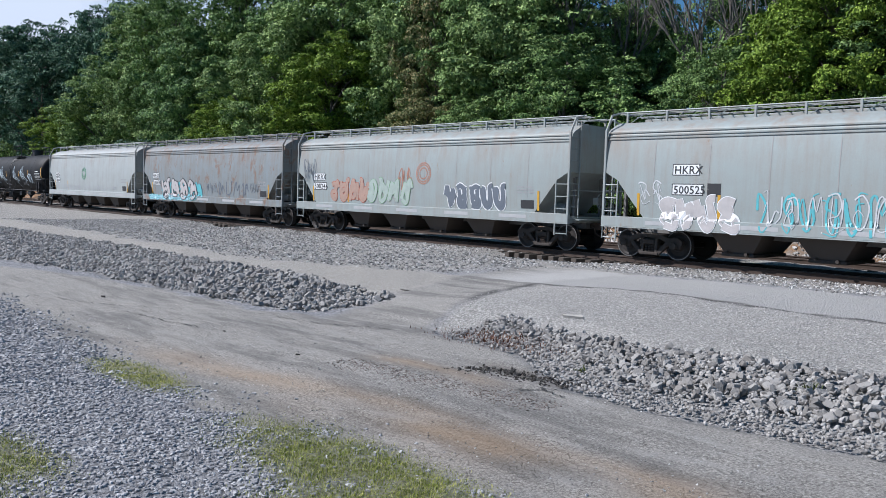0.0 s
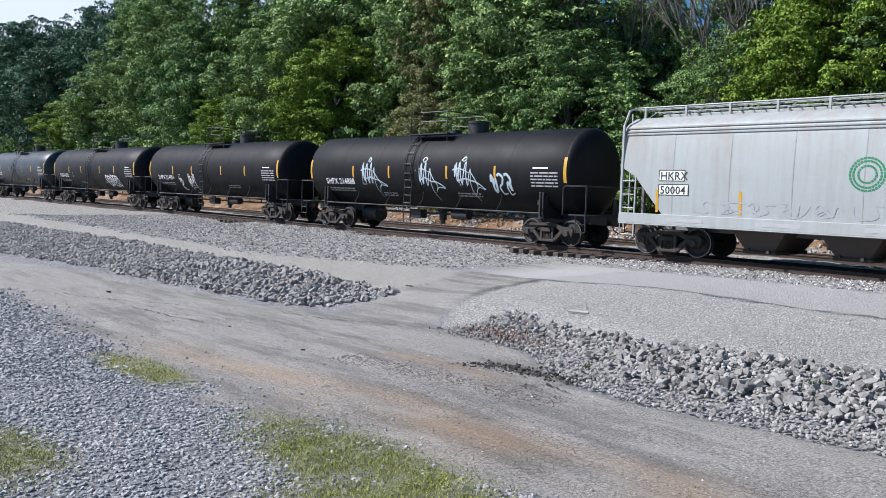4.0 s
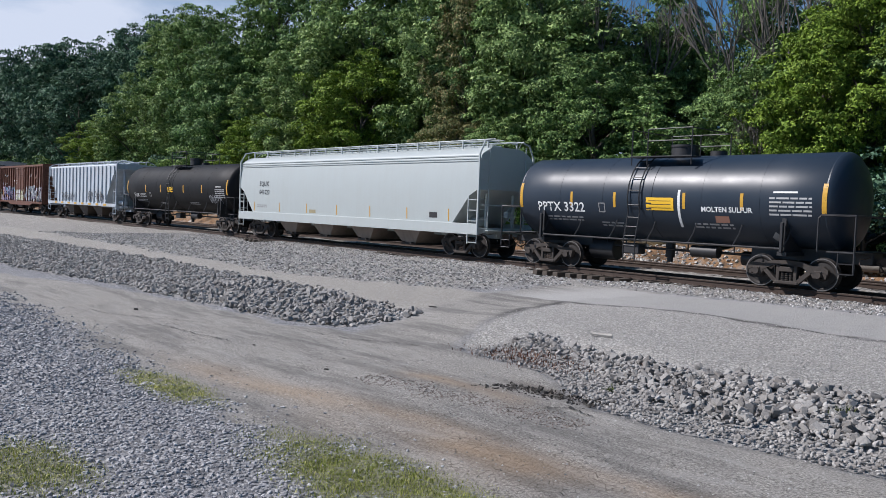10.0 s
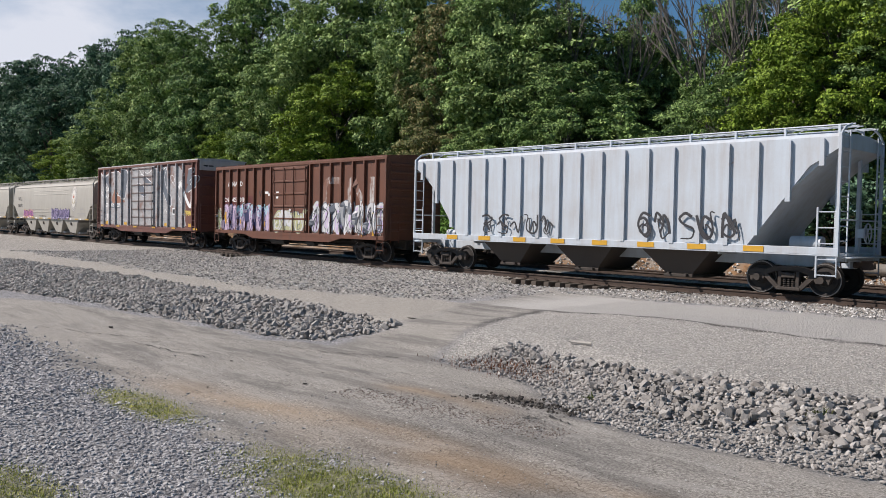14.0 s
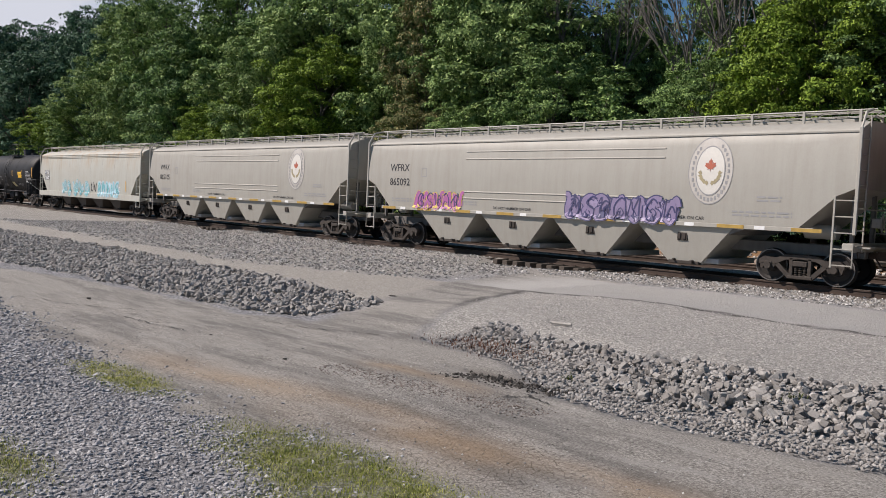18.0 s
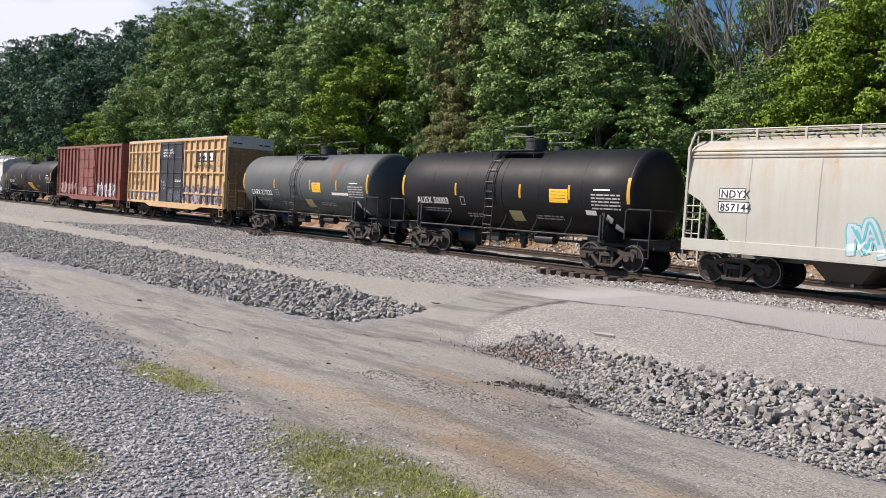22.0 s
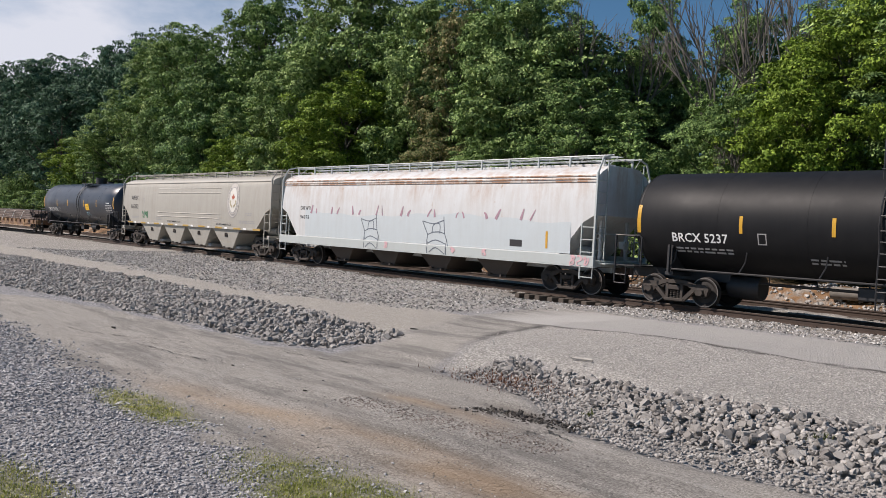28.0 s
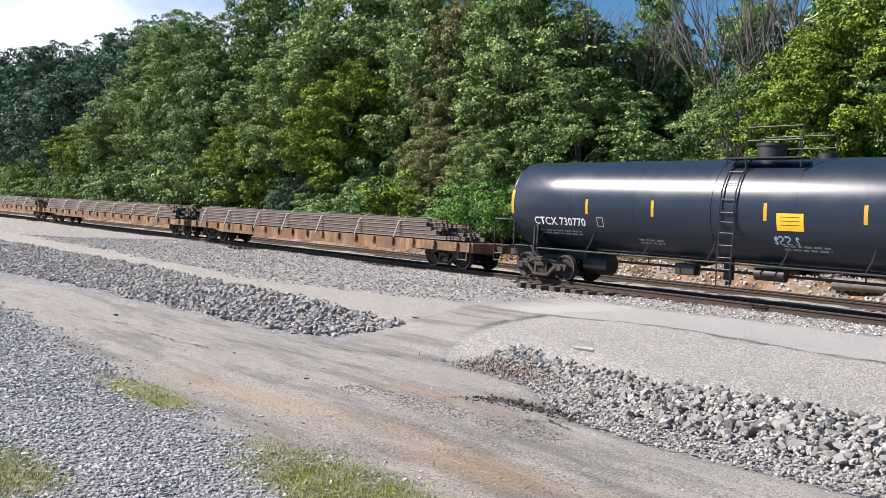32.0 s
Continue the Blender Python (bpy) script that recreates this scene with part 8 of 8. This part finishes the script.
    words("CAN", -6.58, 3.52, 0.32, side, WHITE_MARK, car, bold=0.03)
    words("NAT", -6.58, 3.02, 0.32, side, WHITE_MARK, car, bold=0.03)
    graffiti(car, side, -7.4, -6.75, 3.15, 3.6, None, ink("white"), 113, 1, 0.6, thick=0.03)
    graffiti(car, side, -6.55, -5.75, 1.4, 2.0, None, ink("white"), 114, 3, 0.6, thick=0.03)
    graffiti(car, side, 5.9, 7.0, 1.9, 2.2, None, ink("yellow"), 115, 4, 0.4, thick=0.03)
    strips([(4.3, 4.75, 1.95, 2.35)], side, WHITE_MARK, car, "stencil_panel", 0.006)
    strips([(4.36, 4.69, 2.02, 2.28)], side, BLACK_MARK, car, "stencil_panel", 0.009)
    strips([(-6.5, -6.05, 1.22, 1.42), (3.2, 3.75, 1.22, 1.42), (6.5, 6.95, 1.22, 1.42), (-3.2, -2.7, 1.22, 1.38)], side, YELLOW_MARK, car, "reflector", 0.008)
    strips([(-half + 0.7 + 2.9 * k, -half + 1.2 + 2.9 * k, 1.06, 1.16) for k in range(6)], lambda z: 1.61, YELLOW_MARK, car, "reflector", 0.008)
    at_train(car, -126.9, -111.3)

    # warm grey hoppers
    # stiffeners in a paler tone than the sides they sit on
    pale_rib = paint("pale stiffener paint", (0.45, 0.43, 0.385), (0.40, 0.36, 0.32), 0.3, 0.05, 0.5)
    for s0, s1, num, seed in ((-147.55, -127.9, "865092", 1), (-168.7, -148.95, "865105", 2), (-312.25, -292.5, "865192", 3)):
        car, side, half = hopper("covered_hopper", "warm grey covered hopper car with an oval leaf seal", s0, s1, taupe, taupe, "pressure", eave=4.10, ridge=4.42, rack=4.70, sill=(1.42, 1.54), bays=4, bay_mat=taupe, cut=1.45, cut_top=2.62, end_mat=dark_end, seams=0, width=1.58)
        words("WFRX", -half + 1.45, 2.98, 0.29, side, BLACK_MARK, car)
        words(num, -half + 1.45, 2.40, 0.29, side, BLACK_MARK, car)
        outline(-half + 3.35, 2.75, 0.30, 0.36, 0.03, side, GREY_MARK, car)
        fine_print(-half + 1.6, 1.84, 1.2, 2, side, GREY_MARK, car, seed)
        emblem(car, side, half - 4.03, 3.05, 0.69, 0.98)
        fine_print(half - 3.3, 1.88, 1.7, 2, side, GREY_MARK, car, seed + 3)
        fine_print(half - 2.6, 2.3, 0.7, 2, side, GREY_MARK, car, seed + 4)
        fine_print(-half + 5.6, 1.82, 0.8, 2, side, GREY_MARK, car, seed + 5)
        for x in (-2.6, 3.9):
            words("DO NOT HAMMER ON CAR", x, 1.62, 0.10, side, BLACK_MARK, car)
        x0, x1 = -4.1, 4.3
        for z in (3.72, 3.44, 2.22, 1.98):
            part("stiffener", Geo().cbox(x0, x1, -side(z) - 0.022, -side(z) + 0.02, z - 0.024, z + 0.024, 0.014), pale_rib, car)
        edge = lambda z: 1.60
        strips([(-half + 1.1 + 2.12 * k, -half + 1.9 + 2.12 * k, 1.43, 1.53) for k in range(9)], edge, faded_tape, car, "reflector", 0.006)
        strips([(-half + 2.2 + 2.12 * k, -half + 2.5 + 2.12 * k, 1.43, 1.53) for k in range(8)], edge, WHITE_MARK, car, "reflector", 0.006)
        both = lambda z: 1.60 if z < 1.56 else side(z)
        if seed == 1:
            graffiti(car, both, -6.85, -4.15, 1.46, 2.22, ink("magenta"), ink("yellow"), 121, 5, 0.3, thick=0.028)
            graffiti(car, both, -6.7, -4.3, 1.5, 2.15, None, ink("navy"), 126, 5, 0.3, thick=0.02, lift=0.022)
            graffiti(car, both, 0.65, 4.9, 1.46, 2.3, ink("heather"), ink("navy"), 122, 7, 0.2, thick=0.05, lift=0.026)
            graffiti(car, both, 0.8, 4.8, 1.5, 2.2, None, ink("navy"), 127, 7, 0.25, thick=0.026, lift=0.046)
        if seed == 3:
            graffiti(car, side, -6.5, -5.6, 1.76, 2.28, None, ink("moss"), 123, 3, 0.5, thick=0.035)
        at_train(car, s0, s1)
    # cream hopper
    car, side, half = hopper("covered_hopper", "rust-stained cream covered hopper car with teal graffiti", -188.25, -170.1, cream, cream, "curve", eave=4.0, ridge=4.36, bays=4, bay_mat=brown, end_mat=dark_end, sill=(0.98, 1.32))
    mark_box(car, side, half, "NDYX", "857144", -half + 1.15, 0.22, (2.58, 2.19))
    sill = lambda z: 1.58 if z < 1.32 else side(z)
    graffiti(car, sill, -4.3, 1.0, 1.08, 2.16, ink("pale_blue"), ink("teal"), 131, 5, 0.3, glow=ink("teal"), thick=0.05, cloud=False)
    graffiti(car, sill, 2.3, 5.9, 1.1, 2.2, ink("sky"), ink("silver"), 132, 5, 0.3, glow=ink("teal"), thick=0.05)
    graffiti(car, side, 1.1, 2.2, 1.4, 2.05, None, ink("black"), 133, 2, 0.5, thick=0.03)
    strips([(half - 3.72, half - 3.08, 1.50, 1.80)], side, WHITE_MARK, car, "stencil_panel", 0.003)
    strips([(half - 3.66, half - 3.42, 1.55, 1.75), (half - 3.38, half - 3.14, 1.55, 1.75)], side, BLACK_MARK, car, "stencil_panel")
    strips([(half - 2.2, half - 2.1, 1.5, 2.2)], side, YELLOW_MARK, car, "reflector")
    at_train(car, -188.25, -170.1)
    # two tanks
    car, side, half = tank("tank_car", "black tank car with a yellow sign and white placard", -202.3, -190.35, black, 1.54, 2.68, reflectors=(-0.42, 0.175, 0.57))
    tank_marks(car, side, half, "AUSX 50003", 141, sign=(2.5, 3.35, 2.22, 2.70), placard=WHITE_MARK, at=0.95)
    tan = plain("tan sticker", (0.42, 0.36, 0.17), 0.6, 0, 0.3, 6)
    strips([(0.35, 1.0, 1.48, 1.86)], side, tan, car, "sticker", 0.012, "faded tan sticker")
    strips([(half - 1.9, half - 1.45, 1.84, 2.0)], side, WHITE_MARK, car, "stencil_panel", 0.006)
    at_train(car, -202.3, -190.35)
    car, side, half = tank("tank_car", "grey-green tank car with a yellow sign and rust stain", -216.95, -204.9, grey_tank, 1.54, 2.68, reflectors=(-0.42, 0.175, 0.57))
    tank_marks(car, side, half, "GATX 217222", 151, sign=(1.25, 2.05, 2.22, 2.70), placard=WHITE_MARK, at=0.85, size=0.26)
    strips([(0.35, 1.0, 1.48, 1.86)], side, tan, car, "sticker", 0.012, "faded tan sticker")
    strips([(3.0, 4.4, 2.12, 2.24)], side, WHITE_MARK, car, "stencil_panel")
    g = Geo()
    for k, (x, z0, z1, t) in enumerate(((2.75, 3.0, 3.75, 0.10), (2.95, 2.6, 3.9, 0.20), (3.25, 2.85, 3.95, 0.16), (3.5, 3.2, 3.85, 0.09))):
        ribbon(g, side, [(x + 0.03 * math.sin(5 * i + k), z1 + (z0 - z1) * i / 9) for i in range(10)], t, 0.004 + 0.001 * k, True)
    part("rust_stain", g, paint("brown rust run", (0.13, 0.075, 0.045), (0.07, 0.075, 0.078), 1.1, 0.0, 0.7), car, "brown rust run below the dome")
    at_train(car, -216.95, -204.9)
    # yellow boxcar
    door_black = paint("black plug door", (0.013, 0.016, 0.023), (0.05, 0.05, 0.052), 0.25, 0.0, 0.45)
    car, side, half = boxcar("boxcar", "tall yellow boxcar with a black plug door", -234.75, -219.15, buff, 5.40, (-7.72, -7.1, -6.27, -5.43, -4.55, -3.74, -2.97, -2.06, 1.94, 2.77, 3.63, 4.42, 5.29, 6.15, 7.01, 7.72), 4, door_w=3.7, door_at=-0.08, cap=roof_grey, door_mat=door_black, grid=True, roof=roof_grey, end_mat=buff_end)
    over = skin = side
    strips([(3.75, 6.25, 3.80, 4.45)], over, BLACK_MARK, car, "logo_panel")
    for cx in (4.30, 4.98, 5.70):
        g = Geo()
        outer = [(-0.34, 4.36), (0.34, 4.36), (0.30, 4.16), (0.13, 4.12), (0.13, 4.02), (0.26, 3.98), (0.26, 3.89), (-0.26, 3.89), (-0.26, 3.98), (-0.13, 4.02), (-0.13, 4.12), (-0.30, 4.16)]
        for p, q in zip(outer, outer[1:] + outer[:1]):
            tri = [(cx, 4.12), (cx + p[0], p[1]), (cx + q[0], q[1])]
            g.add([(u, -over.over(u) - 0.009, v) for u, v in tri], [(0, 2, 1)])
        part("logo_block", g, WHITE_MARK, car)
    strips([(4.45, 4.84, 4.0 + 0.045 * k, 4.02 + 0.045 * k) for k in range(3)] + [(5.12, 5.5, 4.0 + 0.045 * k, 4.02 + 0.045 * k) for k in range(3)], over, ink("grey"), car, "logo_bars", 0.007)
    words("Railcar Pooling", 3.2, 3.40, 0.32, over, BLACK_MARK, car, bold=0.025, slant=0.22)
    words("Experts", 4.1, 2.78, 0.30, over, BLACK_MARK, car, bold=0.025, slant=0.22)
    words("next\nload", -7.0, 4.02, 0.18, over, BLACK_MARK, car)
    words("any\nroad", -4.55, 4.0, 0.20, over, BLACK_MARK, car)
    for text, x, z in (("FB", -6.98, 2.70), ("OX", -6.16, 2.70), ("50", -6.98, 2.22), ("47", -6.14, 2.22), ("90", -5.30, 2.22)):
        words(text, x, z, 0.26, over, BLACK_MARK, car, bold=0.03)
    for k, (mat, da) in enumerate(((ink("orange_brown"), 1), (ink("slate"), -1))):
        g = Geo()
        for o in (-0.14, 0.14):
            ribbon(g, over, smooth_line([(-5.43 - 0.6 * da + o, 3.25), (-5.43 + o, 3.82), (-5.43 + 0.6 * da + o, 4.40)], 8), 0.055, 0.008 + 0.003 * k)
        part("crossing_bars", g, mat, car)
    words("CLOSE AND LOCK\nBOTH DOORS BEFORE\nMOVING CAR", -1.5, 4.55, 0.13, side, WHITE_MARK, car)
    fine_print(0.35 + 0.2, 2.6, 0.9, 2, side, WHITE_MARK, car, 161)
    graffiti(car, skin, -0.7, 1.65, 1.25, 1.95, ink("dusk"), ink("chalk"), 162, 6, 0.5, thick=0.016, cloud=False)
    graffiti(car, skin, -1.7, -0.9, 1.9, 2.6, None, ink("grey"), 167, 3, 0.8, thick=0.014)
    graffiti(car, skin, 1.75, half - 0.5, 0.95, 2.4, ink("dusk"), ink("chalk"), 163, 6, 0.45, glow=ink("plum"), thick=0.022)
    graffiti(car, skin, 2.1, half - 0.7, 1.1, 2.1, None, ink("pinkish"), 165, 6, 0.45, thick=0.018, lift=0.024)
    strips([(5.55, 5.95, 1.4, 1.85)], skin, WHITE_MARK, car, "stencil_panel", 0.012)
    strips([(5.61, 5.89, 1.47, 1.78)], skin, BLACK_MARK, car, "stencil_panel", 0.015)
    graffiti(car, skin, -half + 0.3, -2.1, 1.05, 1.85, ink("chalk"), ink("slate"), 164, 6, 0.5, thick=0.02, cloud=False)
    graffiti(car, skin, 6.3, 7.6, 2.9, 4.2, None, ink("slate"), 166, 2, 0.5, thick=0.014)
    at_train(car, -234.75, -219.15)
    # red boxcar
    car, side, half = boxcar("boxcar", "dark red boxcar with faded white graffiti", -252.0, -236.3, red, 5.32, tuple(-7.79 + 15.58 * k / 17 for k in range(18)), 5, door_w=3.9, door_at=0.0)
    graffiti(car, side, -6.9, -2.1, 1.18, 2.25, ink("rust_pink"), ink("plum"), 171, 6, 0.5, thick=0.02, cloud=False)
    graffiti(car, side, -1.4, 0.2, 1.25, 1.9, None, ink("ash"), 174, 3, 0.5, thick=0.05)
    graffiti(car, side, 2.1, 6.5, 1.10, 2.35, ink("chalk"), ink("plum"), 172, 6, 0.4, thick=0.022, glow=ink("silver"), cloud=False)
    strips([(half - 1.7, half - 0.9, 1.7, 2.0)], over, ink("grey"), car, "stencil_panel")
    fine_print(-half + 0.4, 2.9, 1.4, 2, over, GREY_MARK, car, 173)
    strips([(half - 0.5, half - 0.4, 1.1, 2.0), (half - 0.35, half - 0.25, 1.1, 2.0)], over, YELLOW_MARK, car, "reflector")
    at_train(car, -252.0, -236.3)
    # tank
    car, side, half = tank("tank_car", "matt black tank car with a yellow panel", -270.2, -254.3, black, 1.55, 2.62, dome_at=1.9)
    tank_marks(car, side, half, "BRCX 5237", 181, sign=(-0.05, 1.45, 1.25, 2.0))
    at_train(car, -270.2, -254.3)
    # scuffed white hopper
    car, side, half = hopper("covered_hopper", "scuffed white covered hopper car with rust and faded tags", -291.45, -271.85, pale, white, "curve", eave=4.06, ridge=4.44, rack=4.78, bays=4, bay_mat=brown, end_mat=pale, sill=(0.98, 1.34), seams=0, groove_mat=paint("rust-streaked eave paint", (0.56, 0.55, 0.53), (0.36, 0.25, 0.17), 0.5, 0.95, 0.6, (0.30, 0.15, 0.07)))
    words("DRWX", -half + 1.75, 2.62, 0.19, side, BLACK_MARK, car, 1.2)
    words("94878", -half + 1.75, 2.17, 0.19, side, BLACK_MARK, car, 1.2)
    cover = Geo()
    sheet(cover, side, -half + 2.2, half - 1.0, lambda x: 1.37, lambda x: 2.52 + 0.10 * math.sin(x * 0.55) + 0.04 * math.sin(x * 2.3), 0.003)
    part("paint_patch", cover, paint("pale blue-grey cover paint", (0.50, 0.555, 0.575), (0.36, 0.36, 0.34), 0.2, 0.0, 0.5), car, "pale blue-grey paint rolled over old graffiti")
    rng = random.Random(191)
    for k in range(9):
        x = -half + 2.7 + 1.7 * k
        for q in range(2):
            g = Geo()
            x0, lean = x + 0.45 * q, rng.uniform(-0.25, 0.25)
            ribbon(g, side, smooth_line([(x0, 2.46), (x0 + lean * 0.4, 2.62), (x0 + lean, 2.60 + rng.uniform(0.06, 0.34))], 5), rng.uniform(0.03, 0.09), 0.006, True)
            part("graffiti_edge", g, ink("plum"), car, "remains of a sprayed letter top")
    tower = lambda z: 1.585 if z < 1.34 else side(z)
    for x, w in ((-3.0, 1.3), (1.2, 1.5)):
        g = Geo()
        for pts in ([(0.22, 1.0), (0.18, 1.75), (0.85, 1.82), (0.95, 1.0)], [(-0.05, 2.30), (0.18, 1.75)], [(0.85, 1.82), (0.80, 2.5)], [(0.18, 1.4), (0.5, 1.55), (0.9, 1.4)], [(-0.05, 2.30), (0.4, 2.2), (0.82, 2.36)], [(0.3, 1.05), (0.55, 1.25), (0.9, 1.02)], [(0.35, 1.8), (0.4, 2.15), (0.65, 2.2), (0.66, 1.82)]):
            ribbon(g, tower, smooth_line([(x + p * w, q) for p, q in pts], 3), 0.02, 0.007)
        part("graffiti_letter", g, ink("slate"), car, "thin dark sprayed tower sketch")
    graffiti(car, lambda z: 1.585, half - 0.95, half - 0.1, 0.99, 1.32, None, ink("rose"), 208, 3, 0.5, thick=0.03)
    for x in (-1.3, 2.9, 4.6):
        graffiti(car, lambda z: 1.585, x, x + 0.3, 1.08, 1.32, None, ink("rose"), 209 + int(x), 1, 0.5, thick=0.03)
    strips([(half - 3.8, half - 3.2, 1.5, 1.75)], side, BLACK_MARK, car, "stencil_panel")
    strips([(half - 2.1, half - 2.0, 1.5, 2.1)], side, YELLOW_MARK, car, "reflector", 0.007)
    at_train(car, -291.45, -271.85)
    # glossy tank
    car, side, half = tank("tank_car", "glossy blue-black tank car with a yellow sign", -329.85, -314.15, gloss, 1.55, 2.73, ladder_at=1.2, dome_at=-0.1)
    tank_marks(car, side, half, "CTCX 730770", 211, sign=(2.1, 2.85, 2.14, 2.62), at=1.05)
    graffiti(car, side, 1.9, 2.7, 1.75, 1.98, None, ink("sky"), 212, 4, 0.4, thick=0.02)
    at_train(car, -329.85, -314.15)
    # flat cars
    for k, (s0, s1) in enumerate(((-356.1, -332.0), (-385.1, -357.1), (-413.9, -386.0))):
        car, load, half = rail_flat("rail_flatcar", "worn yellow flatcar loaded with old rails", s0, s1, 300 + k)
        at_train(car, s0, s1)
        at_train(load, s0, s1)


def emblem_small(car, side, x, z, mat=None):
    g = Geo()
    for r, n in ((0.42, 30), (0.34, 26), (0.22, 18)):
        for i in range(n):
            a, b = 6.2832 * i / n, 6.2832 * (i + 0.8) / n
            p = [(x + (r + d) * math.cos(t), z + (r + d) * math.sin(t)) for t, d in ((a, -0.025), (b, -0.025), (b, 0.025), (a, 0.025))]
            g.add([(u, -side(v) - 0.007, v) for u, v in p], [(0, 1, 2, 3)])
    part("painted_emblem", g, mat or ink("brick"), car)


build_ground()
build_stones()
build_grass()
build_train()
build_trees()
build_tracks()

# ---- what moves ----
PLACE_T = (0, 2, 5.5, 7.5, 9.5, 11.5, 13.5, 17, 19, 21, 23, 25, 28.5, 30.5, 32)
PLACE_S = (-120.57, -93.72, -46.84, -20.04, 6.64, 33.26, 60.05, 106.99, 133.88, 160.92, 187.87, 214.84, 262.23, 289.35, 309.57)


def travelled(t):
    return float(np.interp(t, PLACE_T, PLACE_S))


def motions():
    """The train rolls past from the left to the right; its wheels turn while it is near."""
    for car, s in CARS:
        walk(car, [(t, pose(s + travelled(t), LINE, 0)) for t in PLACE_T])
    centre = {car: s for car, s in CARS}
    ticks = [k / FPS for k in range(int(32 * FPS) + 1)]
    for wheels, w in SPINS:
        truck = wheels.parent
        s = centre[truck.parent] + truck.matrix_basis.translation.x
        near = [t for t in ticks if -48 < s + travelled(t) < 8]
        if not near:
            continue
        start = travelled(near[0])
        rows = [(t, pose(w, 0, WHEEL_R, 0, math.degrees((travelled(t) - start) / WHEEL_R), 0)) for t in near]
        if near[0] > 0:
            rows.insert(0, (0, rows[0][1]))
        if near[-1] < 32:
            rows.append((32, rows[-1][1]))
        walk(wheels, rows)


motions()
